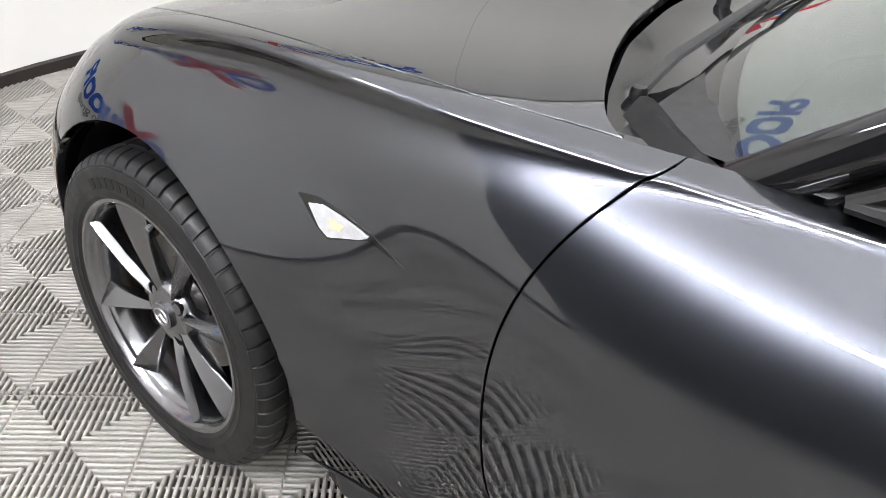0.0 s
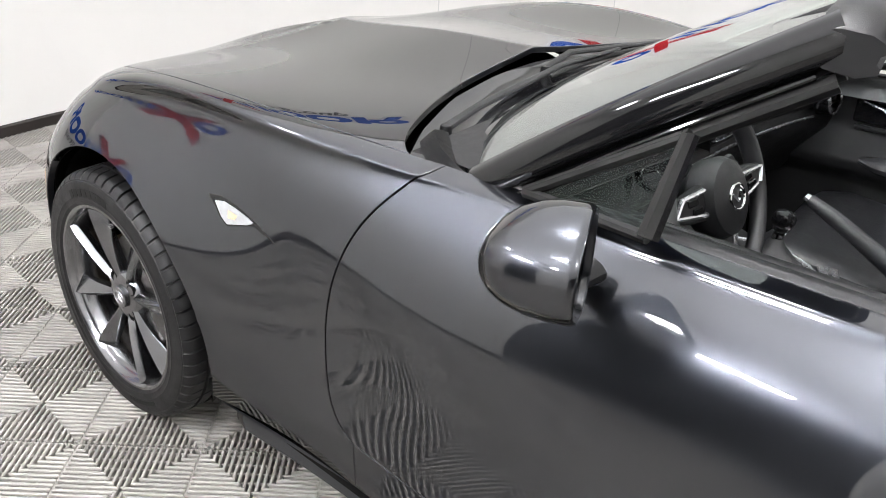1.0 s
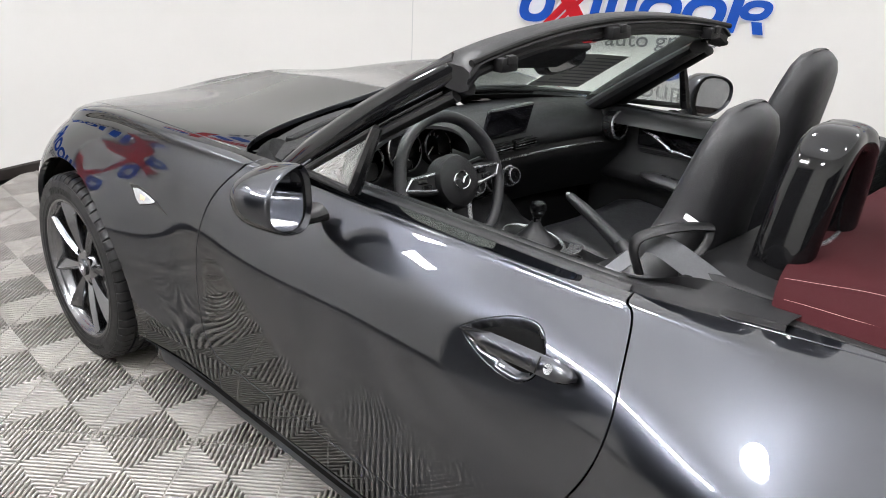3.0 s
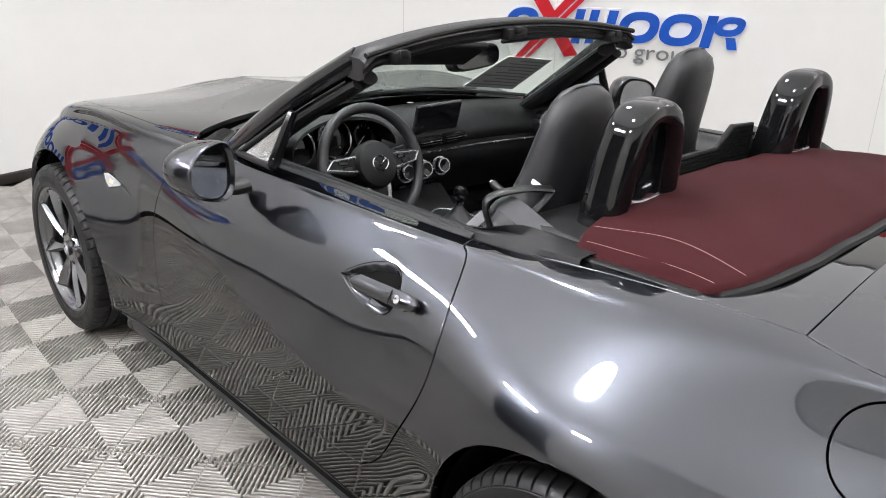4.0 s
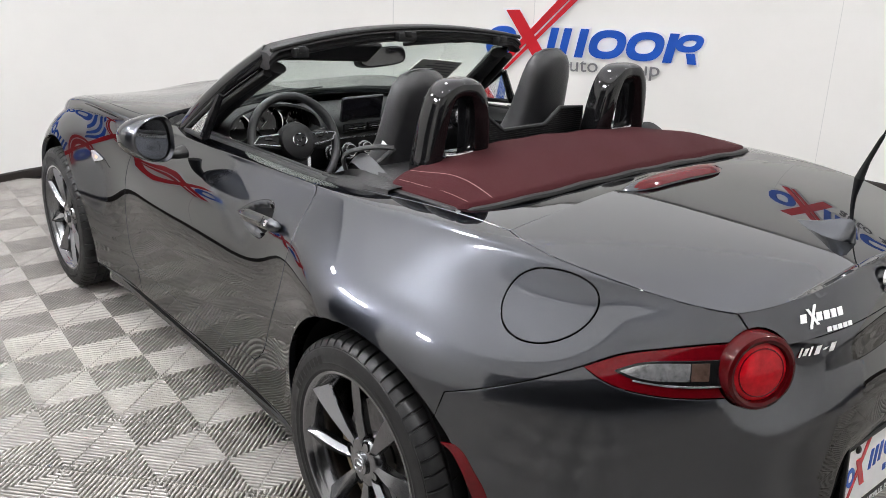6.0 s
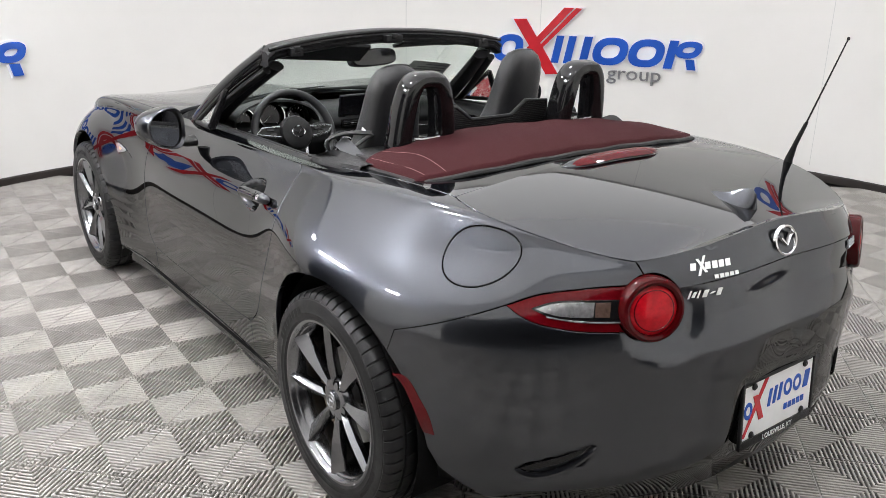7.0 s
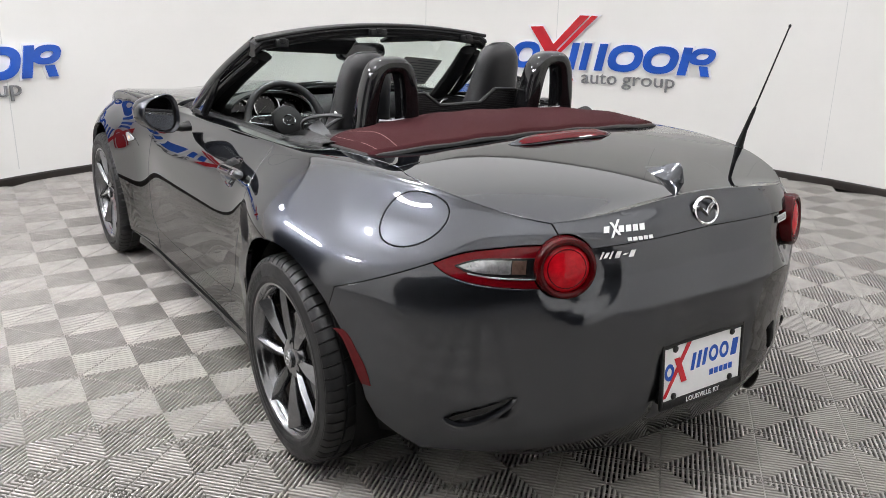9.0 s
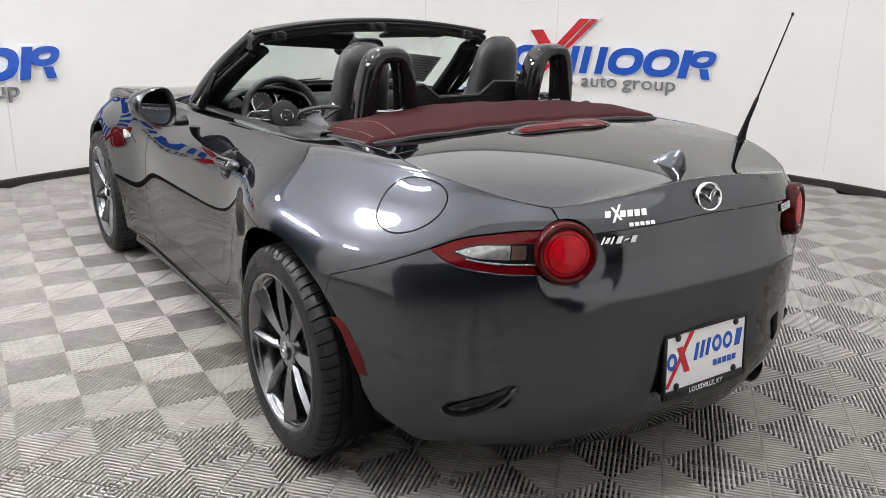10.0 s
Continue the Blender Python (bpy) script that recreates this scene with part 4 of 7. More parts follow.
def screen_point(u, v, out=0.0):
    """On the windscreen: u from -1 (right) to 1 (left), v from 0 at the base to 1 at the header."""
    base = (1.620 - 0.170 * abs(u) ** 2.4, 0.618 * u, 0.862 - 0.040 * u * u)
    top = (1.010 - 0.010 * u * u, 0.510 * u, 1.176 - 0.042 * u * u)
    p = Vector(lerp(base, top, v))
    n = Vector((0.40, 0.18 * u, 0.75)).normalized()
    p.y += 0.022 * u**3 * math.sin(math.pi * v)
    return p + n * (0.013 * math.sin(math.pi * v) * (1 - 0.5 * u * u) + out)


bm = bmesh.new()
sheet(bm, lambda a, b: screen_point(2 * a - 1, b), 28, 14, 0.005)
pane = part("windscreen", bm, GLASS, car, "clear green-tinted windscreen glass")
pane.visible_shadow = False
bm = bmesh.new()
sheet(bm, lambda a, b: screen_point(2 * a - 1, b * 0.06 - 0.02, -0.003), 28, 2, 0.003)
part("windscreen_base_seal", bm, SEAL, car, "black band along the base of the windscreen")
bm = bmesh.new()
sheet(bm, lambda a, b: screen_point(-0.86 + 0.30 * a, 0.16 + 0.41 * b, -0.006), 8, 8, 0.0006)
paper = part("window_sticker", bm, PAPER, car, "grey paper sheet stuck behind the windscreen")
bm = bmesh.new()
for k in range(9):
    sheet(bm, lambda a, b: screen_point(-0.84 + (0.26 - 0.05 * (k % 3)) * a, 0.20 + 0.04 * k + 0.014 * b, -0.0075), 6, 1, 0.0003)
part("print_bar", bm, SIGN_GREY, paper, "grey bars of small print", smooth=False)
for sg in (1, -1):
    bm = bmesh.new()
    rows = []
    for k in range(15):
        v = -0.06 + 1.08 * k / 14
        p = screen_point(sg * 0.985, v)
        d = (screen_point(sg, v + 0.01) - screen_point(sg, v - 0.01)).normalized()
        side = Vector((0, sg, 0)) - d * d.dot(Vector((0, sg, 0)))
        side.normalize()
        up = side.cross(d) * sg
        up = up if up.z > 0 else -up
        sec = [(-0.008, 0.004), (0.008, 0.007), (0.021, -0.006), (0.027, -0.026), (0.024, -0.044), (0.008, -0.055), (-0.022, -0.050), (-0.020, -0.010)]
        rows.append([bm.verts.new(p + side * a + up * b) for a, b in sec])
    for r0, r1 in zip(rows, rows[1:]):
        for i in range(8):
            bm.faces.new((r0[i], r0[(i + 1) % 8], r1[(i + 1) % 8], r1[i]))
    bm.faces.new(rows[0])
    bm.faces.new(rows[-1][::-1])
    pillar = part("windscreen_pillar", bm, GLOSS_BLACK, car, "gloss black windscreen pillar", sharp=60)
    # rubber strip and inner trim along the pillar
    bm = bmesh.new()
    rod(bm, [screen_point(sg, 0.10 + 0.92 * k / 12) + Vector((-0.020, sg * 0.004, -0.076)) for k in range(13)], 0.017, 10, flat=0.8)
    part("pillar_seal", bm, SEAL, pillar, "black rubber door seal along the pillar")
    bm = bmesh.new()
    rod(bm, [screen_point(sg * 0.94, 0.0 + 1.0 * k / 12) + Vector((-0.020, -sg * 0.010, -0.062)) for k in range(13)], [0.050 - 0.014 * k / 12 for k in range(13)], 12, flat=0.55)
    part("pillar_trim", bm, PLASTIC, pillar, "black inner pillar trim")
    bm = bmesh.new()
    rod(bm, [screen_point(sg * 1.0, 0.02 + 0.97 * k / 12) + Vector((-0.012, sg * 0.016, -0.062)) for k in range(13)], 0.004, 8)
    part("pillar_bright_strip", bm, GLOSS_BLACK, pillar, "gloss black strip on the pillar")
# header: a deep beam across the top with a stepped rear edge
bm = bmesh.new()
rows = []
for k in range(33):
    u = -1.01 + 2.02 * k / 32
    cu = max(-1, min(1, u))
    p = Vector((1.010 - 0.030 * cu * cu, 0.520 * u, 1.176 - 0.044 * cu * cu - 0.30 * max(0, abs(u) - 0.95)))
    sec = [(0.030, -0.012), (0.026, 0.008), (0.000, 0.016), (-0.038, 0.014), (-0.056, 0.006), (-0.060, -0.004), (-0.052, -0.008), (-0.050, -0.018), (-0.056, -0.022), (-0.054, -0.030), (-0.030, -0.038), (0.010, -0.034)]
    rows.append([bm.verts.new(p + Vector((a, 0, b))) for a, b in sec])
for r0, r1 in zip(rows, rows[1:]):
    for i in range(12):
        bm.faces.new((r0[i], r0[(i + 1) % 12], r1[(i + 1) % 12], r1[i]))
bm.faces.new(rows[0])
bm.faces.new(rows[-1][::-1])
header = part("header", bm, TRIM_BLACK, car, "matt black windscreen header with latch sockets", sharp=30)
bm = bmesh.new()
rod(bm, [(0.955 - 0.030 * u * u, 0.520 * u, 1.183 - 0.046 * u * u) for u in (-1 + 2 * k / 24 for k in range(25))], 0.007, 8)
part("header_seal", bm, SEAL, header, "black rubber lip along the header")
for y in (-0.42, 0.42, 0.0):
    bm = bmesh.new()
    x = 0.957 - 0.030 * (y / 0.52) ** 2
    box(bm, (0.036, 0.050 if y else 0.075, 0.030), pose(x - 0.010, y, 1.156 - 0.046 * (y / 0.52) ** 2), 0.005)
    box(bm, (0.016, 0.026, 0.020), pose(x - 0.026, y, 1.166 - 0.046 * (y / 0.52) ** 2), 0.004)
    part("latch_socket", bm, PLASTIC, header, "black latch socket under the header")
for sg in (1, -1):
    # sun visor folded up against the header
    bm = bmesh.new()
    m = pose(1.022, 0.255, 1.112, 4, 30, -6) if sg > 0 else pose(1.035, -0.255, 1.134, 0, 18, 6)
    box(bm, (0.125, 0.335, 0.016), m, 0.007, 3)
    visor = part("sun_visor", bm, PLASTIC, header, "black sun visor folded under the header")
    if sg > 0:
        bm = bmesh.new()
        box(bm, (0.070, 0.105, 0.003), m @ pose(-0.012, 0.05, 0.0095), 0.001)
        box(bm, (0.060, 0.080, 0.003), m @ pose(-0.012, -0.08, 0.0095), 0.001)
        part("visor_label", bm, WHITE_PRINT, visor, "white warning label, too small to read")
        bm = bmesh.new()
        for k in range(5):
            box(bm, (0.004, 0.085, 0.001), m @ pose(-0.036 + 0.011 * k, 0.05, 0.0115))
        part("label_bars", bm, SIGN_GREY, visor, "grey bars of small print", smooth=False)
# rear-view mirror
rv = new("rear_view_mirror")
rv.parent = car
rv["label"] = "black rear-view mirror on the windscreen"
rv.matrix_world = pose(1.105, -0.012, 1.072, 0, 8, 14)
bm = bmesh.new()
n = 32
outline = [(0.128 * (abs(math.cos(a)) ** 0.55) * (1 if math.cos(a) > 0 else -1), 0.034 * (abs(math.sin(a)) ** 0.6) * (1 if math.sin(a) > 0 else -1)) for a in (2 * math.pi * k / n for k in range(n))]
prism(bm, outline, 0.032, pose(0.010, 0, 0, 90, 0, 90) @ pose(0, 0, -0.016), 0.008)
part("housing", bm, PLASTIC, rv)
bm = bmesh.new()
prism(bm, [(x * 0.93, y * 0.86) for x, y in outline], 0.003, pose(-0.0095, 0, 0, 90, 0, -90), 0.001)
part("mirror_glass", bm, SCREEN, rv, "dark mirror glass")
bm = bmesh.new()
rod(bm, [(0.02, 0, 0.01), (0.045, 0, 0.045), (0.075, 0, 0.060)], 0.014, 10)
part("stalk", bm, PLASTIC, rv)

# ---- cowl and wipers ----
bm = bmesh.new()


def cowl_point(a, b):
    y = 0.655 * (2 * a - 1)
    q = abs(y) / 0.655
    front = np.interp(abs(y), [0, .15, .34, .50, .612, .66], [1.800, 1.790, 1.752, 1.685, 1.615, 1.54])
    back = 1.600 - 0.170 * q**2.4
    x = front + (back - front) * b
    z = 0.855 - 0.045 * q * q - 0.030 * math.sin(math.pi * min(1, b * 1.1)) + 0.006 * b - (0.035 if b == 0 else 0)
    return (x, y, z)


sheet(bm, cowl_point, 40, 8)
part("cowl_panel", bm, GLOSS_BLACK, car, "black plastic cowl below the windscreen")
for sg in (1, -1):
    bm = bmesh.new()
    rows = []
    for x, y0, y1, z in ((1.60, 0.50, 0.575, 0.830), (1.57, 0.53, 0.605, 0.832), (1.53, 0.565, 0.635, 0.830), (1.48, 0.595, 0.645, 0.822), (1.425, 0.615, 0.650, 0.808)):
        rows.append([bm.verts.new((x, sg * (y0 + (y1 - y0) * k / 4), z + 0.012 * math.sin(math.pi * k / 4) + 0.002 * (k == 2))) for k in range(5)])
    for r0, r1 in zip(rows, rows[1:]):
        for i in range(4):
            bm.faces.new((r0[i], r0[i + 1], r1[i + 1], r1[i]))
    bmesh.ops.solidify(bm, geom=bm.faces[:], thickness=0.008)
    part("cowl_corner", bm, PLASTIC, car, "black moulded cowl corner piece")
for y0, y1 in ((0.46, -0.06), (0.02, -0.44)):
    wiper = new("wiper")
    wiper.parent = car
    wiper["label"] = "black wiper arm and blade resting below the windscreen"
    a, b = Vector(cowl_point((y0 / 0.655 + 1) / 2, 0.35)) + Vector((0, 0, 0.012)), screen_point(y1 / 0.62, 0.06, 0.022)
    bm = bmesh.new()
    lathe(bm, [(0.0, 0.007), (0.010, 0.006), (0.012, 0.0), (0.012, -0.02)], 16, "z", Matrix.Translation(a))
    rod(bm, [a, a + Vector((0.004, -0.10, 0.022)), a.lerp(b, 0.62) + Vector((0.0, 0, 0.022)), b], [0.012, 0.011, 0.008, 0.006], 8, flat=0.55)
    part("arm", bm, TRIM_BLACK, wiper)
    bm = bmesh.new()
    rod(bm, [screen_point((y1 + 0.26) / 0.62 - 0.84 * k / 10, 0.035 + 0.010 * k / 10, 0.014) for k in range(11)], [0.004] + [0.008] * 9 + [0.004], 8, flat=0.8)
    part("blade", bm, SEAL, wiper)

# ---- quarter windows and belt trim ----
for sg in (1, -1):
    tri = [Vector((1.325, 0.640, 0.842)), Vector((1.105, 0.672, 0.856)), Vector((1.100, 0.612, 0.985))]
    bm = bmesh.new()
    vs = [bm.verts.new((p.x, sg * p.y, p.z)) for p in tri]
    f = bm.faces.new(vs if sg > 0 else vs[::-1])
    bmesh.ops.solidify(bm, geom=[f], thickness=0.004)
    pane = part("quarter_window", bm, DARK_GLASS, car, "small three-cornered quarter window", smooth=False)
    pane.visible_shadow = False
    bm = bmesh.new()
    pts = [(p.x, sg * p.y, p.z) for p in tri]
    rod(bm, [pts[1], lerp(pts[1], pts[2], 0.5), pts[2], lerp(pts[2], pts[0], 0.03)], [0.016, 0.0145, 0.012, 0.010], 8)
    part("window_post", bm, GLOSS_BLACK, pane, "black post at the back of the quarter window")
    bm = bmesh.new()
    rod(bm, [pts[0], lerp(pts[0], pts[1], 0.5), pts[1]], 0.009, 8)
    rod(bm, [pts[0], lerp(pts[0], pts[2], 0.5), pts[2]], 0.009, 8)
    part("window_seal", bm, SEAL, pane, "black rubber seal")
    # strips along the top of the door
    xs = [0.445 + (1.40 - 0.445) * k / 24 for k in range(25)]
    edge = skin(xs, [7.0] * 25)
    bm = bmesh.new()
    rows = []
    for p in edge:
        sec = [(0.003, -0.006), (0.000, 0.004), (-0.010, 0.007), (-0.024, 0.004), (-0.030, -0.02)]
        rows.append([bm.verts.new((p[0], sg * (p[1] + a), p[2] + b)) for a, b in sec])
    for r0, r1 in zip(rows, rows[1:]):
        for i in range(4):
            bm.faces.new((r0[i], r0[i + 1], r1[i + 1], r1[i]))
    part("belt_strip", bm, TRIM_BLACK, car, "satin black strip along the top of the door", sharp=60)
    bm = bmesh.new()
    rows = []
    for p in edge:
        sec = [(-0.028, -0.004), (-0.034, 0.002), (-0.055, -0.002), (-0.080, -0.016), (-0.096, -0.040)]
        rows.append([bm.verts.new((p[0], sg * (p[1] + a), p[2] + b)) for a, b in sec])
    for r0, r1 in zip(rows, rows[1:]):
        for i in range(4):
            bm.faces.new((r0[i], r0[i + 1], r1[i + 1], r1[i]))
    part("inner_belt_strip", bm, TRIM_BLACK, car, "satin black upper door trim", sharp=60)

# ---- cabin shell ----
cabin = new("cabin")
cabin.parent = car
cabin["label"] = "black cabin of two seats with leather and plastic trim"
for sg in (1, -1):
    bm = bmesh.new()

    def inner_door(a, b, sg=sg):
        x = 0.40 + 1.0 * a
        y = np.interp(b, [0, .2, .42, .5, .58, .75, 1], [.60, .625, .625, .585, .600, .615, .575])
        z = np.interp(b, [0, .2, .42, .5, .58, .75, 1], [.30, .45, .56, .60, .66, .76, .845])
        y = y + 0.012 * math.sin(a * 3.1)
        return (x, sg * y, z)

    sheet(bm, inner_door, 24, 28)
    panel_ob = part("door_trim", bm, PLASTIC, cabin, "black door trim with an armrest", sharp=60)
    bm = bmesh.new()
    rod(bm, [(0.62 + 0.55 * k / 12, sg * (0.575 - 0.012 * math.sin(math.pi * k / 12)), 0.615 + 0.02 * k / 12) for k in range(13)], [0.012] + [0.030] * 11 + [0.010], 12, flat=0.6, up=(0, 0, 1))
    part("armrest", bm, LEATHER, panel_ob, "black leather armrest")
    bm = bmesh.new()
    rod(bm, [(1.20, sg * 0.590, 0.775), (1.14, sg * 0.578, 0.765), (1.08, sg * 0.572, 0.735), (1.00, sg * 0.580, 0.727)], [0.004, 0.0055, 0.0055, 0.003], 8)
    part("inner_handle", bm, SATIN, panel_ob, "silver inner door handle")
    bm = bmesh.new()
    box(bm, (0.20, 0.008, 0.012), pose(1.11, sg * 0.602, 0.712, 0, 3, 0), 0.003)
    part("handle_ledge", bm, TRIM_BLACK, panel_ob, "black ledge under the door handle")
    bm = bmesh.new()
    box(bm, (0.24, 0.018, 0.085), pose(1.10, sg * 0.606, 0.765, 0, 2, 0), 0.008, 3)
    part("handle_bowl", bm, GLOSS_BLACK, panel_ob, "gloss black handle surround")
    bm = bmesh.new()
    rod(bm, [(0.72 + 0.5 * k / 14, sg * 0.604, 0.47 + 0.06 * math.sin(math.pi * k / 14)) for k in range(15)], [0.01] + [0.024] * 13 + [0.01], 10, flat=0.5, up=(0, 0, 1))
    part("door_pocket", bm, PLASTIC, panel_ob, "black moulded door pocket")
    bm = bmesh.new()
    for k in range(3):
        box(bm, (0.018, 0.012, 0.005), pose(1.02 + 0.035 * k, sg * 0.572, 0.648, 0, 3, 0), 0.002, 1)
    part("window_switches", bm, GLOSS_BLACK, panel_ob, "small black switches")
bm = bmesh.new()
box(bm, (1.15, 1.22, 0.02), pose(0.90, 0, 0.265), 0.004)
part("carpet", bm, CARPET, cabin, "black cabin carpet")
bm = bmesh.new()
box(bm, (0.03, 1.24, 0.62), pose(0.40, 0, 0.56), 0.01)
part("rear_bulkhead", bm, CARPET, cabin, "black panel behind the seats")
bm = bmesh.new()
box(bm, (0.04, 1.25, 0.50), pose(1.47, 0, 0.50, 0, 12, 0), 0.01)
part("front_bulkhead", bm, CARPET, cabin, "black footwell front")

# shelf and corner trims behind the doors
for sg in (1, -1):
    bm = bmesh.new()
    rows = []
    for k in range(15):
        q = k / 14
        x = 0.475 - 0.275 * q
        p = skin([x], [7.0])[0]
        h = 0.026 * math.sin(math.pi * min(1, q * 1.15)) ** 2
        inner = 0.60 - 0.16 * q**1.6 + 0.03 * q
        rows.append([bm.verts.new(c) for c in ((x, sg * (p[1] - 0.004), p[2] - 0.006), (x, sg * (p[1] - 0.010), p[2] + 0.010), (x, sg * (p[1] - 0.030), p[2] + 0.012 + h * 0.3), (x - 0.01, sg * (p[1] * 0.4 + inner * 0.6), p[2] + 0.014 + h), (x - 0.02, sg * inner, p[2] + 0.002 + h), (x - 0.02, sg * (inner - 0.02), p[2] - 0.10))])
    for r0, r1 in zip(rows, rows[1:]):
        for i in range(5):
            bm.faces.new((r0[i], r0[i + 1], r1[i + 1], r1[i]))
    part("corner_trim", bm, PLASTIC, cabin, "black corner trim behind the door", sharp=50)
bm = bmesh.new()
box(bm, (0.26, 1.04, 0.04), pose(0.30, 0, 0.855, 0, -3, 0), 0.015, 3)
part("rear_shelf", bm, PLASTIC, cabin, "black shelf under the roll hoops")

# ---- dashboard ----
dash = new("dashboard")
dash.parent = car
dash["label"] = "black soft-touch dashboard with round vents and a screen"
bm = bmesh.new()
prof = [(1.60, 0.838), (1.50, 0.846), (1.42, 0.842), (1.365, 0.826), (1.335, 0.800), (1.325, 0.775), (1.338, 0.755), (1.322, 0.735), (1.330, 0.700), (1.375, 0.640), (1.42, 0.56)]
rows = []
for k in range(45):
    y = -0.615 + 1.23 * k / 44
    bow = 0.055 * (abs(y) / 0.615) ** 2.2
    rows.append([bm.verts.new((x - bow * (0.3 if x > 1.45 else 1.0), y, z - 0.012 * (abs(y) / 0.615) ** 2)) for x, z in prof])
for r0, r1 in zip(rows, rows[1:]):
    for i in range(len(prof) - 1):
        bm.faces.new((r0[i], r0[i + 1], r1[i + 1], r1[i]))
part("dash_body", bm, PLASTIC, dash, sharp=60)
bm = bmesh.new()
rod(bm, [(1.318 - 0.055 * (abs(y) / 0.615) ** 2.2, y, 0.742 - 0.012 * (abs(y) / 0.615) ** 2) for y in (-0.50 + 0.58 * k / 20 for k in range(21))], 0.0035, 6)
part("trim_line", bm, SATIN, dash, "thin silver trim line")
# gauge hood and dials
bm = bmesh.new()
rows = []
for k in range(21):
    a = math.pi * k / 20
    y, z = 0.335 + 0.182 * math.cos(a), 0.800 + 0.100 * math.sin(a) ** 0.8
    rows.append([bm.verts.new((1.255 + 0.02 * math.sin(a), y, z)), bm.verts.new((1.258 + 0.02 * math.sin(a), y * 1.0, z + 0.008)), bm.verts.new((1.34, 0.335 + 0.195 * math.cos(a), z + 0.006)), bm.verts.new((1.46, 0.335 + 0.20 * math.cos(a), 0.800 + 0.060 * math.sin(a)))])
for r0, r1 in zip(rows, rows[1:]):
    for i in range(3):
        bm.faces.new((r0[i], r0[i + 1], r1[i + 1], r1[i]))
part("gauge_hood", bm, PLASTIC, dash, "black hood over the dials", sharp=50)
for y, z, r in ((0.335, 0.832, 0.058), (0.455, 0.822, 0.050), (0.215, 0.822, 0.050)):
    m = pose(1.345, y, z, 0, -90 + 14, 0)
    bm = bmesh.new()
    lathe(bm, [(r, 0.0), (r, 0.028), (r - 0.005, 0.030), (r - 0.007, 0.006), (0.0, 0.004)], 36, "z", m)
    dial = part("dial", bm, GLOSS_BLACK, dash, "round black instrument dial")
    bm = bmesh.new()
    lathe(bm, [(r - 0.001, 0.0285), (r - 0.0005, 0.0325), (r - 0.0050, 0.0325), (r - 0.006, 0.0285)], 36, "z", m)
    part("bezel", bm, CHROME, dial, "thin chrome ring")
    bm = bmesh.new()
    for k in range(13):
        a = radians(-135 + 270 * k / 12)
        box(bm, (0.008, 0.0016, 0.001), m @ pose((r - 0.016) * math.sin(a), (r - 0.016) * math.cos(a), 0.0065, 0, 0, 90 - math.degrees(a)))
    box(bm, (r * 0.66, 0.0020, 0.001), m @ pose(-0.010, 0.012, 0.009, 0, 0, 130))
    part("dial_marks", bm, WHITE_PRINT, dial, "white scale marks and needle", smooth=False)
# screen
bm = bmesh.new()
m = pose(1.335, -0.078, 0.838, 0, -14, 0)
box(bm, (0.016, 0.190, 0.122), m, 0.006, 3)
screen_ob = part("screen", bm, SCREEN, dash, "black centre display, switched off")
bm = bmesh.new()
box(bm, (0.09, 0.14, 0.03), pose(1.380, -0.078, 0.800), 0.008)
part("screen_foot", bm, PLASTIC, screen_ob)
# vents
for y in (0.565, -0.545):
    m = pose(1.262, y, 0.782, 0, -80, 0)
    bm = bmesh.new()
    lathe(bm, [(0.047, -0.03), (0.047, 0.004), (0.043, 0.008), (0.036, 0.004), (0.034, -0.02), (0.0, -0.022)], 36, "z", m)
    vent = part("air_vent", bm, GLOSS_BLACK, dash, "round air vent")
    bm = bmesh.new()
    lathe(bm, [(0.047, 0.003), (0.0465, 0.010), (0.041, 0.011), (0.039, 0.005)], 36, "z", m)
    part("bezel", bm, SATIN, vent, "satin silver ring")
    bm = bmesh.new()
    for k in (-1, 0, 1):
        box(bm, (0.003, 0.066, 0.012), m @ pose(0.016 * k, 0, -0.002), 0.001, 1)
    lathe(bm, [(0.009, -0.006), (0.009, 0.006), (0.0, 0.008)], 16, "z", m)
    part("vent_blades", bm, PLASTIC, vent)
for y in (-0.035, -0.145):
    bm = bmesh.new()
    box(bm, (0.02, 0.095, 0.030), pose(1.322, y, 0.778, 0, -10, 0), 0.004)
    vent = part("centre_vent", bm, GLOSS_BLACK, dash, "flat black centre air vent")
    for k in range(3):
        bm = bmesh.new()
        box(bm, (0.012, 0.088, 0.0022), pose(1.310, y, 0.770 + 0.008 * k, 0, 12, 0), 0.0006, 1)
        part("vent_slat", bm, SATIN if k == 1 else PLASTIC, vent)
for y in (0.075, 0.0, -0.075):
    m = pose(1.318, y, 0.690, 0, -72, 0)
    bm = bmesh.new()
    lathe(bm, [(0.031, 0.0), (0.031, 0.010), (0.026, 0.012), (0.024, 0.030), (0.021, 0.033), (0.0, 0.032)], 30, "z", m)
    knob = part("climate_knob", bm, GLOSS_BLACK, dash, "round black climate knob with a silver ring")
    bm = bmesh.new()
    lathe(bm, [(0.0315, 0.008), (0.0315, 0.0135), (0.0265, 0.0135), (0.0260, 0.010)], 30, "z", m)
    lathe(bm, [(0.0245, 0.029), (0.0235, 0.0335), (0.020, 0.0335)], 30, "z", m)
    part("ring", bm, SATIN, knob, "satin silver ring")
bm = bmesh.new()
for k in range(4):
    box(bm, (0.006, 0.030, 0.014), pose(1.335, 0.06 - 0.04 * k, 0.640, 0, -40, 0), 0.002, 1)
part("switch_row", bm, GLOSS_BLACK, dash, "row of small black switches")

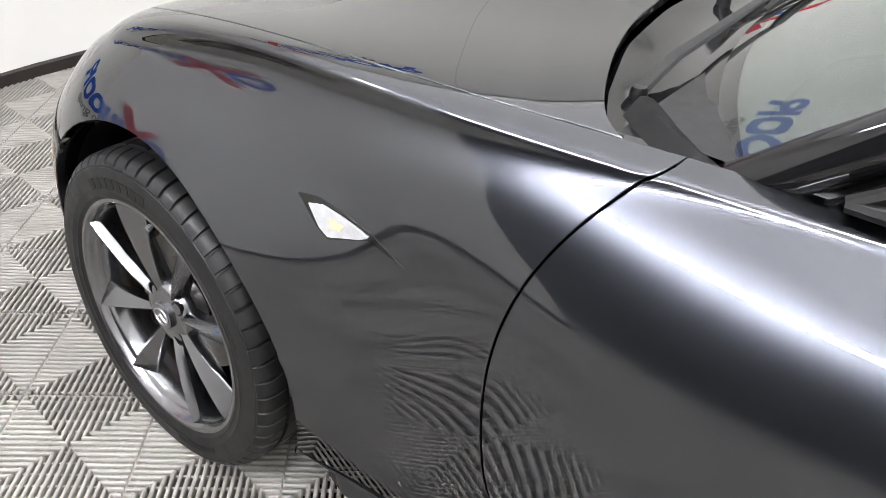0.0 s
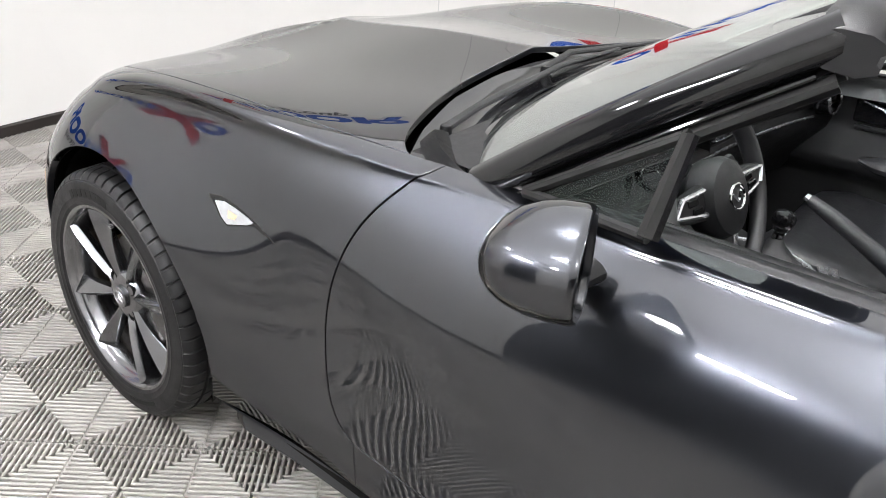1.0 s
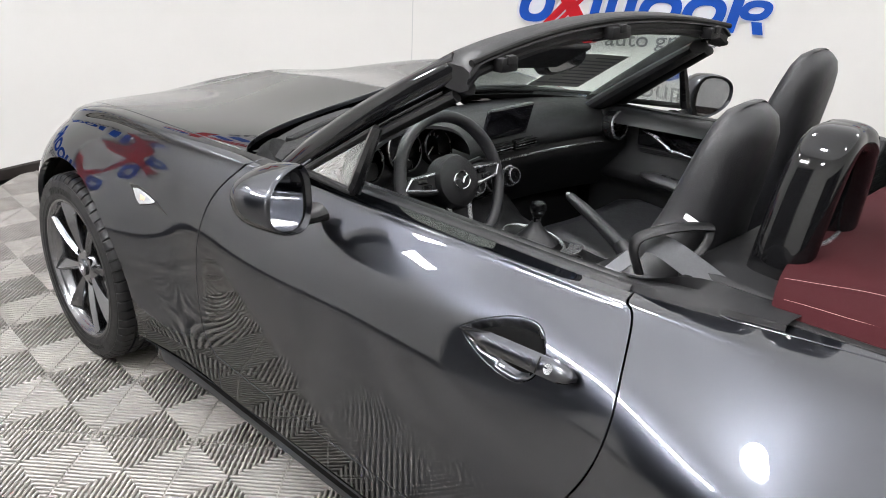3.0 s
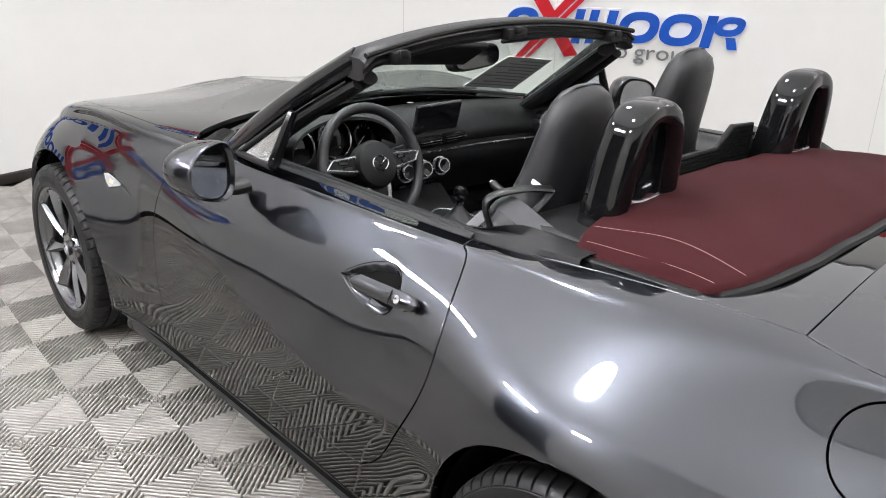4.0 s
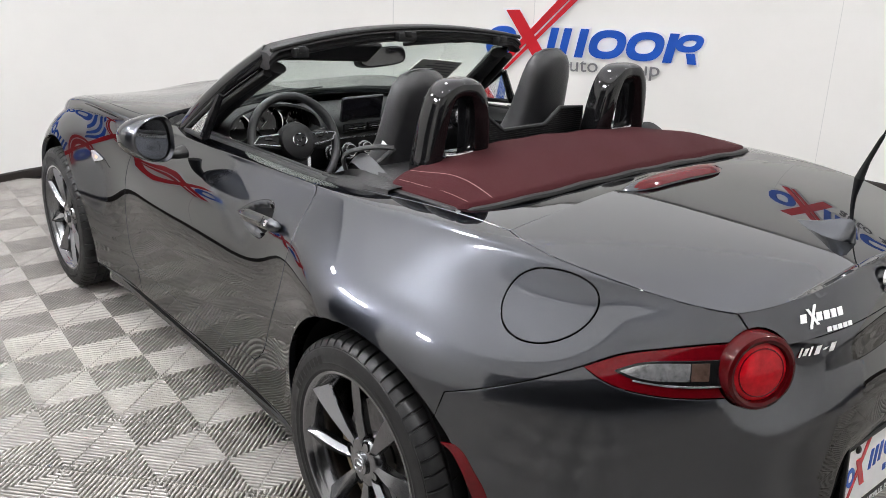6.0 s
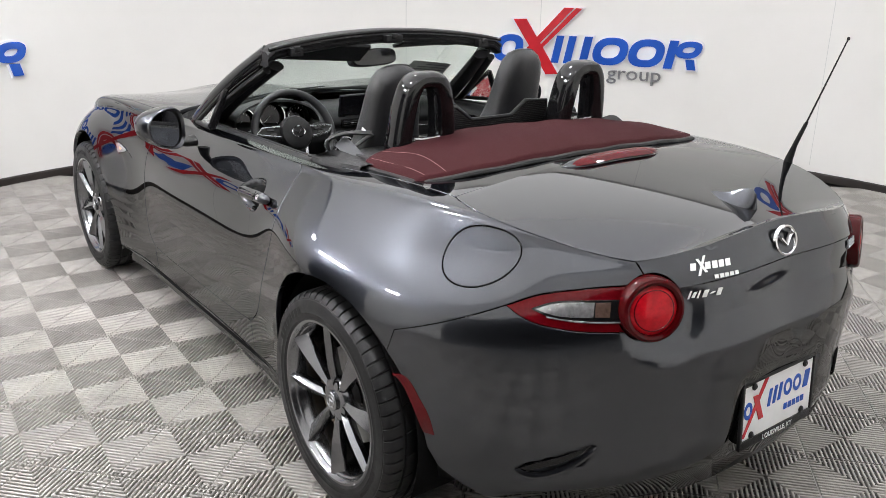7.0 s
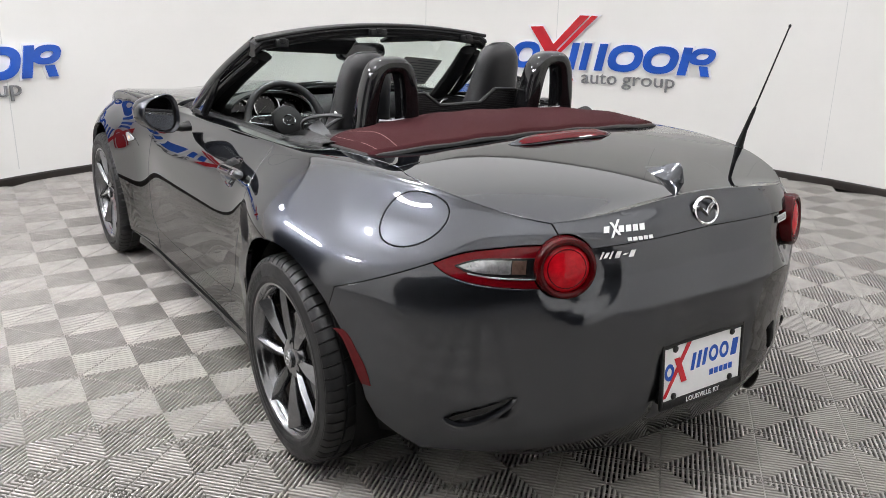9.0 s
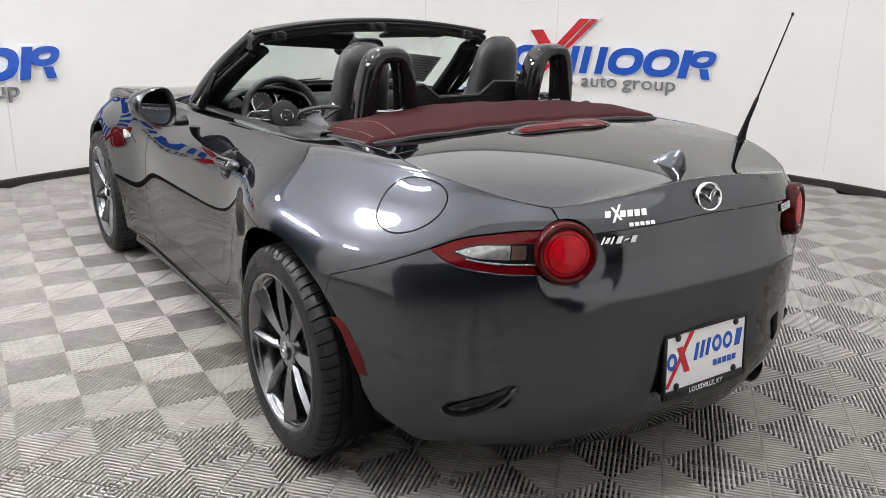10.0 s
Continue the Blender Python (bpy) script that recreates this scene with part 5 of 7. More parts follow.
# ---- steering wheel ----
sw = new("steering_wheel")
sw.parent = car
sw["label"] = "black leather three-spoke steering wheel with silver inlays"
sw.matrix_world = pose(1.165, 0.314, 0.790, 0, -68, 0) @ pose(0, 0, 0, 0, 0, -90)
bm = bmesh.new()
rod(bm, [(0.163 * math.cos(a), 0.163 * math.sin(a), 0.0) for a in (2 * math.pi * k / 64 for k in range(64))], [0.0150 + 0.0020 * max(0, math.cos(2 * (2 * math.pi * k / 64) - 0.9)) for k in range(64)], 14, closed=True, up=(0, 0, 1))
part("rim", bm, LEATHER, sw, "black leather rim")
bm = bmesh.new()
lathe(bm, [(0.0, 0.038), (0.045, 0.036), (0.062, 0.028), (0.069, 0.012), (0.066, -0.02), (0.04, -0.045), (0.03, -0.12)], 40, "z")
part("hub", bm, PLASTIC, sw, "round black hub pad")
bm = bmesh.new()
wing_badge(bm, 0.026, 0.003)
bmesh.ops.transform(bm, matrix=Matrix.Translation((0, 0, 0.0375)), verts=bm.verts)
part("emblem", bm, CHROME, sw, "chrome winged ring emblem")
for a in (4, 176):
    bm = bmesh.new()
    m = pose(0, 0, 0, 0, 0, a)
    prism(bm, [(0.050, -0.034), (0.110, -0.026), (0.154, -0.012), (0.156, 0.012), (0.110, 0.022), (0.050, 0.026)], 0.018, m @ pose(0, 0, -0.004), 0.004)
    spoke = part("spoke", bm, PLASTIC, sw)
    bm = bmesh.new()
    for x0, y0, x1, y1 in ((0.066, 0.016, 0.162, 0.004), (0.066, -0.024, 0.140, -0.020), (0.140, -0.020, 0.162, 0.004)):
        rod(bm, [(x0, y0, 0.015), (x1, y1, 0.012)], 0.0045, 8)
    bmesh.ops.transform(bm, matrix=m, verts=bm.verts)
    part("inlay", bm, SATIN, spoke, "satin silver inlay")
    bm = bmesh.new()
    for k in range(2):
        box(bm, (0.030, 0.012, 0.008), m @ pose(0.095 + 0.012 * k, 0.004 - 0.016 * k, 0.014), 0.002, 1)
    part("buttons", bm, GLOSS_BLACK, spoke)
bm = bmesh.new()
prism(bm, [(-0.040, -0.055), (-0.024, -0.156), (0.024, -0.156), (0.040, -0.055)], 0.012, pose(0, 0, -0.008), 0.004)
spoke = part("lower_spoke", bm, PLASTIC, sw)
bm = bmesh.new()
for sg in (1, -1):
    prism(bm, [(sg * 0.043, -0.056), (sg * 0.026, -0.150), (sg * 0.014, -0.150), (sg * 0.028, -0.062)][::-sg], 0.009, pose(0, 0, 0.0), 0.002)
prism(bm, [(-0.026, -0.150), (-0.022, -0.162), (0.022, -0.162), (0.026, -0.150), (0.014, -0.144), (-0.014, -0.144)], 0.009, None, 0.002)
part("inlay", bm, SATIN, spoke, "satin silver V-shaped inlay")
for sg in (1, -1):
    bm = bmesh.new()
    rod(bm, [(sg * 0.05, 0.02, -0.045), (sg * 0.125, 0.035, -0.04), (sg * 0.15, 0.035, -0.038)], [0.008, 0.007, 0.010], 8)
    part("column_stalk", bm, PLASTIC, sw, "black column stalk")

# ---- centre console ----
con = new("centre_console")
con.parent = car
con["label"] = "black centre console with a gear lever and hand brake"
bm = bmesh.new()
rows = []
for x, w, z in ((0.42, 0.13, 0.60), (0.55, 0.13, 0.605), (0.70, 0.13, 0.56), (0.85, 0.135, 0.530), (1.00, 0.135, 0.532), (1.15, 0.13, 0.545), (1.28, 0.125, 0.575), (1.36, 0.14, 0.62)):
    rows.append([bm.verts.new((x, y, zz)) for y, zz in ((-w, 0.26), (-w, z - 0.03), (-w + 0.012, z - 0.008), (-w + 0.04, z), (0, z + 0.003), (w - 0.04, z), (w - 0.012, z - 0.008), (w, z - 0.03), (w, 0.26))])
for r0, r1 in zip(rows, rows[1:]):
    for i in range(8):
        bm.faces.new((r0[i], r0[i + 1], r1[i + 1], r1[i]))
bm.faces.new(rows[0])
part("tunnel", bm, PLASTIC, con, sharp=50)
bm = bmesh.new()
ring = [(1.155 + 0.098 * math.cos(a), -0.014 + 0.070 * math.sin(a), 0.556 + 0.01 * math.cos(a)) for a in (2 * math.pi * k / 40 for k in range(40))]
rod(bm, ring, 0.006, 8, closed=True)
prism(bm, [(1.04, -0.10), (1.02, -0.05), (1.02, 0.03), (1.05, 0.075), (1.08, 0.06), (1.06, 0.02), (1.06, -0.05), (1.08, -0.085)][::-1], 0.006, pose(0, 0, 0.546), 0.002)
part("shift_plate", bm, SATIN, con, "satin silver gear lever surround")
bm = bmesh.new()
lathe(bm, [(0.066, 0.0), (0.052, 0.012), (0.034, 0.030), (0.020, 0.045), (0.012, 0.060), (0.0, 0.062)], 24, "z", pose(1.150, -0.014, 0.553))
part("shift_boot", bm, LEATHER, con, "black leather gear lever boot")
bm = bmesh.new()
rod(bm, [(1.150, -0.014, 0.60), (1.146, -0.014, 0.635)], [0.010, 0.0085], 12)
lathe(bm, [(0.009, -0.022), (0.016, -0.016), (0.023, 0.0), (0.0235, 0.010), (0.019, 0.021), (0.010, 0.026), (0.0, 0.027)], 24, "z", pose(1.145, -0.014, 0.648))
lever = part("gear_lever", bm, GLOSS_BLACK, con, "black gear lever knob")
bm = bmesh.new()
lathe(bm, [(0.0125, 0.0), (0.0125, 0.007), (0.010, 0.008)], 20, "z", pose(1.147, -0.014, 0.617))
part("collar", bm, CHROME, lever, "bright collar")
bm = bmesh.new()
rod(bm, [(0.86, -0.125, 0.535), (0.93, -0.135, 0.565), (1.02, -0.146, 0.605), (1.09, -0.153, 0.635), (1.146, -0.158, 0.656)], [0.020, 0.022, 0.018, 0.017, 0.013], 12)
brake = part("hand_brake", bm, LEATHER, con, "black leather hand brake lever, released")
bm = bmesh.new()
rod(bm, [(1.146, -0.158, 0.656), (1.156, -0.159, 0.660)], [0.010, 0.008], 10)
part("button", bm, SATIN, brake, "silver button")
bm = bmesh.new()
lathe(bm, [(0.064, -0.03), (0.056, 0.004), (0.047, 0.012), (0.046, 0.024), (0.036, 0.034), (0.035, 0.050), (0.027, 0.066), (0.024, 0.100), (0.019, 0.106)], 20, "z", pose(0.862, -0.126, 0.522, 0, 58, -7))
part("brake_boot", bm, LEATHER, con, "creased black leather boot")
bm = bmesh.new()
lathe(bm, [(0.026, 0.0), (0.026, 0.014), (0.023, 0.018), (0.021, 0.030), (0.017, 0.032), (0.0, 0.032)], 28, "z", pose(0.985, 0.018, 0.533))
knob = part("control_dial", bm, GLOSS_BLACK, con, "round control dial")
bm = bmesh.new()
lathe(bm, [(0.0215, 0.028), (0.021, 0.034), (0.017, 0.034)], 28, "z", pose(0.985, 0.018, 0.533))
lathe(bm, [(0.0265, 0.010), (0.0265, 0.015), (0.023, 0.018)], 28, "z", pose(0.985, 0.018, 0.533))
part("ring", bm, CHROME, knob, "chrome ring")
for dx, dy, r in ((-0.045, -0.020, 0.012), (-0.035, 0.035, 0.009), (0.04, 0.042, 0.009)):
    bm = bmesh.new()
    lathe(bm, [(r, 0.0), (r, 0.010), (r * 0.8, 0.014), (0.0, 0.014)], 18, "z", pose(0.985 + dx, 0.018 + dy, 0.533))
    part("control_button", bm, SATIN if r > 0.01 else PLASTIC, con, "small round console button")
bm = bmesh.new()
box(bm, (0.30, 0.215, 0.03), pose(0.72, 0, 0.578, 0, -9, 0), 0.012, 3)
part("console_lid", bm, LEATHER, con, "black padded console lid")

# ---- seats ----
def loft(bm, sections, cap=True):
    rings = [[bm.verts.new(p) for p in sec] for sec in sections]
    n = len(rings[0])
    for r0, r1 in zip(rings, rings[1:]):
        for i in range(n):
            bm.faces.new((r0[i], r0[(i + 1) % n], r1[(i + 1) % n], r1[i]))
    if cap:
        bm.faces.new(rings[0][::-1])
        bm.faces.new(rings[-1])
    return rings


def squircle(n, hw, hh, e=0.6):
    return [(hw * abs(math.cos(a)) ** e * (1 if math.cos(a) > 0 else -1), hh * abs(math.sin(a)) ** e * (1 if math.sin(a) > 0 else -1)) for a in (2 * math.pi * (k + 0.5) / n for k in range(n))]


def build_seat(cy):
    seat = new("seat")
    seat.parent = car
    seat["label"] = "black leather sports seat with a built-in headrest"
    seat.matrix_world = Matrix.Translation((-0.075, cy, 0))
    bm = bmesh.new()
    secs = []
    for z, x, hw, th, bol in ((0.44, 0.700, 0.200, 0.070, 0.020), (0.52, 0.680, 0.228, 0.078, 0.035), (0.62, 0.655, 0.232, 0.080, 0.045), (0.70, 0.633, 0.214, 0.078, 0.042), (0.76, 0.617, 0.178, 0.074, 0.034), (0.81, 0.604, 0.144, 0.068, 0.026), (0.86, 0.591, 0.118, 0.062, 0.018), (0.92, 0.575, 0.104, 0.056, 0.012), (0.98, 0.560, 0.098, 0.052, 0.008), (1.04, 0.545, 0.093, 0.047, 0.005), (1.080, 0.536, 0.085, 0.042, 0.002), (1.107, 0.530, 0.068, 0.033, 0.0), (1.123, 0.526, 0.040, 0.018, 0.0), (1.127, 0.525, 0.014, 0.006, 0.0)):
        sec = []
        for y, d in squircle(28, hw, th, 0.62):
            q = abs(y) / hw
            sec.append((x + d + (bol * q**3 if d > 0 else 0.012 * q**2), y, z + d * 0.24))
        secs.append(sec)
    loft(bm, secs)
    back = part("backrest", bm, LEATHER, seat, "black leather backrest and headrest", sharp=70)
    for sg in (1, -1):
        bm = bmesh.new()
        rod(bm, [(x + d, sg * w, z + 0.012) for z, x, w, d in ((0.50, 0.690, 0.172, 0.055), (0.62, 0.655, 0.174, 0.060), (0.72, 0.628, 0.148, 0.058), (0.80, 0.606, 0.108, 0.054), (0.88, 0.586, 0.078, 0.047), (0.96, 0.565, 0.068, 0.042), (1.03, 0.548, 0.060, 0.038))], 0.0036, 6)
        part("seam", bm, SEAL, back, "stitched seam of the backrest")
    bm = bmesh.new()
    secs = []
    for x, z, hw, th in ((0.66, 0.455, 0.215, 0.055), (0.75, 0.440, 0.235, 0.070), (0.88, 0.445, 0.245, 0.075), (1.00, 0.462, 0.245, 0.072), (1.10, 0.478, 0.238, 0.062), (1.16, 0.478, 0.215, 0.045), (1.18, 0.472, 0.180, 0.025)):
        sec = []
        for y, d in squircle(28, hw, th, 0.6):
            q = abs(y) / hw
            sec.append((x, y, z + d + (0.030 * q**3 if d > 0 else 0)))
        secs.append(sec)
    loft(bm, secs)
    part("cushion", bm, LEATHER, seat, "black leather seat cushion", sharp=70)
    bm = bmesh.new()
    box(bm, (0.42, 0.40, 0.12), pose(0.90, 0, 0.335), 0.02)
    part("seat_base", bm, PLASTIC, seat)
    return seat


seat = build_seat(0.325)
seat.matrix_world = Matrix.Translation((-0.025, 0, 0)) @ seat.matrix_world
copy_thing(seat, Matrix.Translation((0.070, -0.358, 0.006)))
bm = bmesh.new()
box(bm, (0.030, 0.004, 0.011), pose(0.462, 0.430, 0.925, 8, -14, -8), 0.001, 1)
part("seat_tag", bm, WHITE_PRINT, seat, "small white tag on the seat side").matrix_parent_inverse = seat.matrix_world.inverted()

def rounded(path, times=3):
    """The path with its corners cut again and again, its ends kept."""
    pts = [Vector(p) for p in path]
    for _ in range(times):
        cut = [pts[0]]
        for a, b in zip(pts, pts[1:]):
            cut += [a.lerp(b, 0.25), a.lerp(b, 0.75)]
        pts = cut + [pts[-1]]
    return pts


# seat belts: a guide loop on the shoulder and webbing to the corner
for sg in (1, -1):
    belt = new("seat_belt")
    belt.parent = car
    belt["label"] = "grey seat belt through a guide on the seat shoulder"
    bm = bmesh.new()
    path = rounded([(0.512, 0.515, 0.868), (0.498, 0.508, 0.890), (0.470, 0.508, 0.898), (0.400, 0.516, 0.880), (0.322, 0.526, 0.856), (0.300, 0.526, 0.830)], 2)
    rows = []
    for i, p in enumerate(path):
        a, b = path[max(0, i - 1)], path[min(len(path) - 1, i + 1)]
        d = (b - a).normalized()
        w = d.cross(Vector((0.25, 0.45, 0.85))).normalized() * 0.023
        rows.append([bm.verts.new((q.x, sg * q.y, q.z)) for q in (p - w, p, p + w)])
    for r0, r1 in zip(rows, rows[1:]):
        for i in range(2):
            bm.faces.new((r0[i], r0[i + 1], r1[i + 1], r1[i]))
    bmesh.ops.solidify(bm, geom=bm.faces[:], thickness=0.002)
    part("webbing", bm, WEBBING, belt, "grey webbing")
    bm = bmesh.new()
    rod(bm, rounded([(0.425, sg * 0.425, 0.922), (0.455, sg * 0.470, 0.926), (0.502, sg * 0.528, 0.910), (0.508, sg * 0.538, 0.885), (0.492, sg * 0.530, 0.842)]), 0.0165, 12, flat=0.38)
    rod(bm, rounded([(0.425, sg * 0.425, 0.918), (0.405, sg * 0.470, 0.908), (0.412, sg * 0.500, 0.886), (0.440, sg * 0.490, 0.872)]), 0.008, 10, flat=0.7)
    part("guide", bm, TRIM_BLACK, belt, "black guide loop on the seat shoulder")
    bm = bmesh.new()
    rod(bm, [(0.80, sg * 0.600, 0.42), (0.70, sg * 0.598, 0.60), (0.60, sg * 0.575, 0.76), (0.512, sg * 0.522, 0.868)], [0.016] * 4, 6, flat=0.15, up=(0.3, 1, 0.2))
    part("lap_webbing", bm, WEBBING, belt)

# ---- roll hoops and wind blocker ----
HOOP_Y = 0.332
for sg in (1, -1):
    hoop = new("roll_hoop")
    hoop.parent = car
    hoop["label"] = "gloss black roll hoop behind the seat"
    bm = bmesh.new()
    half = smooth_line([(0.083, 0.850), (0.080, 0.915), (0.074, 0.980), (0.064, 1.040), (0.050, 1.078), (0.026, 1.096), (0.0, 1.098)], 20)
    line = [Vector((0.306 - 0.030 * (z - 0.85) / 0.25, HOOP_Y * sg + y, z)) for y, z in half] + [Vector((0.306 - 0.030 * (z - 0.85) / 0.25, HOOP_Y * sg - y, z)) for y, z in half[::-1][1:]]
    secs = []
    for i, p in enumerate(line):
        d = (line[min(i + 1, len(line) - 1)] - line[max(i - 1, 0)]).normalized()
        fore = (Vector((1, 0, 0)) - d * d.x).normalized()
        across = d.cross(fore)
        q = abs(2 * i / (len(line) - 1) - 1)
        secs.append([p + across * a + fore * b for a, b in squircle(24, 0.0255 + 0.005 * q, 0.040 + 0.010 * q, 0.72)])
    loft(bm, secs)
    part("hoop", bm, GLOSS_BLACK, hoop, sharp=60)
    bm = bmesh.new()
    box(bm, (0.074, 0.130, 0.080), pose(0.300, sg * HOOP_Y, 0.882), 0.010, 3)
    base = part("hoop_base", bm, GLOSS_BLACK, hoop)
    bm = bmesh.new()
    rod(bm, [(0.262, sg * HOOP_Y - 0.046, 0.926), (0.260, sg * HOOP_Y - 0.02, 0.9235), (0.260, sg * HOOP_Y + 0.02, 0.9235), (0.262, sg * HOOP_Y + 0.046, 0.926)], 0.0045, 8)
    part("base_edge", bm, SATIN, base, "bright edge of the hoop's foot")
blocker = new("wind_blocker")
blocker.parent = car
blocker["label"] = "black mesh wind blocker between the roll hoops"
outline = [(-0.245, 0.86), (0.245, 0.86), (0.245, 0.985), (0.150, 0.990), (0.085, 0.945), (-0.085, 0.945), (-0.150, 0.990), (-0.245, 0.985)]
bm = bmesh.new()
prism(bm, outline, 0.010, Matrix(((0, 0, 1, 0.352), (1, 0, 0, 0), (0, 1, 0, 0), (0, 0, 0, 1))), 0.003)
part("board", bm, TRIM_BLACK, blocker, "black plastic board")
bm = bmesh.new()
edge = outline[1:] + [outline[0]]
rod(bm, [(0.355, y, z) for y, z in edge], 0.0075, 8)
part("frame", bm, PLASTIC, blocker)
bm = bmesh.new()
for k in range(20):
    z = 0.868 + 0.0062 * k
    half = 0.240
    if z < 0.938:
        spans = [(-half, half)]
    else:
        q = 0.090 + (z - 0.940) * 1.4
        spans = [(-half, -q), (q, half)] if q < 0.23 else []
    for y0, y1 in spans:
        box(bm, (0.004, y1 - y0, 0.0022), pose(0.3505, (y0 + y1) / 2, z))
        box(bm, (0.004, y1 - y0, 0.0022), pose(0.3640, (y0 + y1) / 2, z))
part("ribs", bm, PLASTIC, blocker, "fine black ribs of the mesh", smooth=False)

# ---- folded soft top ----
roof = new("folded_roof")
roof.parent = car
roof["label"] = "dark cherry canvas roof folded behind the seats"


def roof_point(a, b):
    u = 2 * a - 1
    y = 0.566 * u
    q = abs(u)
    rear = -0.088 + 0.062 * q**7
    front = 0.300 - 0.06 * q**4
    x = rear + (front - rear) * b
    side = (1 - q**9) ** 0.5 if q < 1 else 0.0
    low = 0.880 + 0.012 * (1 - q * q) - 0.01 * b * q
    crown = (0.034 + 0.014 * (1 - q * q)) * side * (math.sin(math.pi * min(1, 0.10 + b * 0.72)) ** 0.55)
    wave = 0.0022 * math.sin(7 * u + 3 * b) * math.sin(5 * b) + 0.0015 * math.sin(19 * u + 9 * b)
    return Vector((x, y, low + crown + wave * side - (0.012 if b == 0 else 0)))


bm = bmesh.new()
sheet(bm, roof_point, 90, 34, 0.006)
part("canvas", bm, CANVAS, roof, "dark cherry red canvas", sharp=60)
for sg in (1, -1):
    bm = bmesh.new()
    rod(bm, [roof_point(0.5 + sg * 0.5 * (0.875 - 0.03 * math.sin(3 * t)), 0.04 + 0.94 * t) + Vector((0, 0, 0.0056)) for t in (k / 30 for k in range(31))], 0.0010, 6)
    rod(bm, [roof_point(0.5 + sg * 0.5 * 0.965, 0.05 + 0.9 * t) + Vector((0, 0, 0.0056)) for t in (k / 30 for k in range(31))], 0.0009, 6)
    part("stitching", bm, THREAD, roof, "pale stitched seam on the canvas")
bm = bmesh.new()
rim = [roof_point(k / 60, 0.0) + Vector((-0.006, 0, 0.004)) for k in range(61)]
left_side = [roof_point(1.0, t) + Vector((0, 0.010, 0.0)) for t in (k / 14 for k in range(1, 15))]
right_side = [roof_point(0.0, t) + Vector((0, -0.010, 0.0)) for t in (k / 14 for k in range(14, 0, -1))]
rod(bm, right_side + rim + left_side, 0.012, 8, flat=0.7, up=(0, 0, 1))
part("roof_seal", bm, SEAL, roof, "black rubber seal round the canvas")

# ---- lamps at the tail ----
for side in (False, True):
    sg = -1 if side else 1
    lamp = new("tail_lamp")
    lamp.parent = car
    lamp["label"] = "red tail lamp with a round end and a clear window"
    outline = LAMP_TOP + lamp_circle(138, 222, n=12)[1:-1] + LAMP_LOW[::-1][:-1]
    panel("lens", outline, lamp, "glossy dark red lens", flip=side, mat=RED_LENS, lift=-0.002, gap=0.002, step=0.012)
    chamber = az_line([(0.388, 0.713), (0.42, 0.727), (0.48, 0.737), (0.576, 0.743)], 16) + az_line([(0.576, 0.698), (0.48, 0.697), (0.42, 0.702), (0.388, 0.713)], 16)[:-1]
    panel("chamber", chamber, lamp, "dark chamber behind the clear window", flip=side, mat=GLOSS_BLACK, lift=0.0004, gap=0.0, flange=0.002, step=0.01)
    win = az_line([(0.396, 0.713), (0.43, 0.726), (0.48, 0.733), (0.516, 0.735)], 14) + az_line([(0.516, 0.704), (0.48, 0.703), (0.43, 0.705), (0.396, 0.713)], 14)[:-1]
    panel("clear_window", win, lamp, "clear reversing lamp window", flip=side, mat=CLEAR_LENS, lift=0.0012, gap=0.0, flange=0.002, step=0.008)
    bulb_box = az_line([(0.519, 0.735), (0.550, 0.737)], 4) + az_line([(0.550, 0.706), (0.519, 0.705)], 4)
    panel("indicator_window", bulb_box, lamp, "brown-tinted indicator window", flip=side, mat=BROWN_LENS, lift=0.0012, gap=0.0, flange=0.002, step=0.01)
    bright_edge = az_line([(0.42, 0.6985), (0.48, 0.6935), (0.574, 0.6945)], 14) + az_line([(0.574, 0.6965), (0.48, 0.6955), (0.42, 0.7005)], 14)
    panel("bright_edge", bright_edge, lamp, "bright edge under the window", flip=side, mat=SATIN, lift=0.0010, gap=0.0, flange=0.001, step=0.01)
    p, q = az(LAMP_A, LAMP_Z), skin_normals([arc_w(LAMP_A)], [az(LAMP_A, LAMP_Z)[1]])[0]
    c = skin([p[0]], [p[1]])[0]
    nrm = (Vector((q[0], q[1], q[2])) + Vector((-0.30, 0.05, -0.05))).normalized()
    nrm.y *= sg
    m = Matrix.Translation((c[0], sg * c[1], c[2])) @ nrm.to_track_quat("Z", "Y").to_matrix().to_4x4()
    bm = bmesh.new()
    lathe(bm, [(0.0735, -0.035), (0.0735, 0.006), (0.0700, 0.013), (0.0640, 0.0155), (0.0575, 0.013), (0.0545, 0.006)], 48, "z", m)
    ring = part("round_bezel", bm, RED_DARK, lamp, "dark red glossy ring")
    bm = bmesh.new()
    lathe(bm, [(0.0560, 0.006), (0.050, 0.0095), (0.036, 0.0135), (0.018, 0.0155), (0.0, 0.016)], 48, "z", m)
    part("round_lens", bm, RED_BRIGHT, lamp, "round red lens")
    bm = bmesh.new()
    lathe(bm, [(0.0475, 0.0098), (0.0470, 0.0116), (0.0455, 0.0120), (0.0445, 0.0108)], 44, "z", m)
    part("lens_ring", bm, RED_LENS, lamp, "ring moulded into the lens")
    # reflector strip on the bumper, behind the wheel
    strip = az_line([(0.105, 0.500), (0.125, 0.488), (0.150, 0.44), (0.170, 0.385), (0.176, 0.368)], 16) + az_line([(0.200, 0.368), (0.196, 0.39), (0.172, 0.45), (0.148, 0.492), (0.130, 0.505)], 16)
    panel("side_reflector", strip, car, "red reflector on the rear bumper", flip=side, mat=RED_LENS, lift=0.002, gap=0.0, flange=0.006, step=0.01)
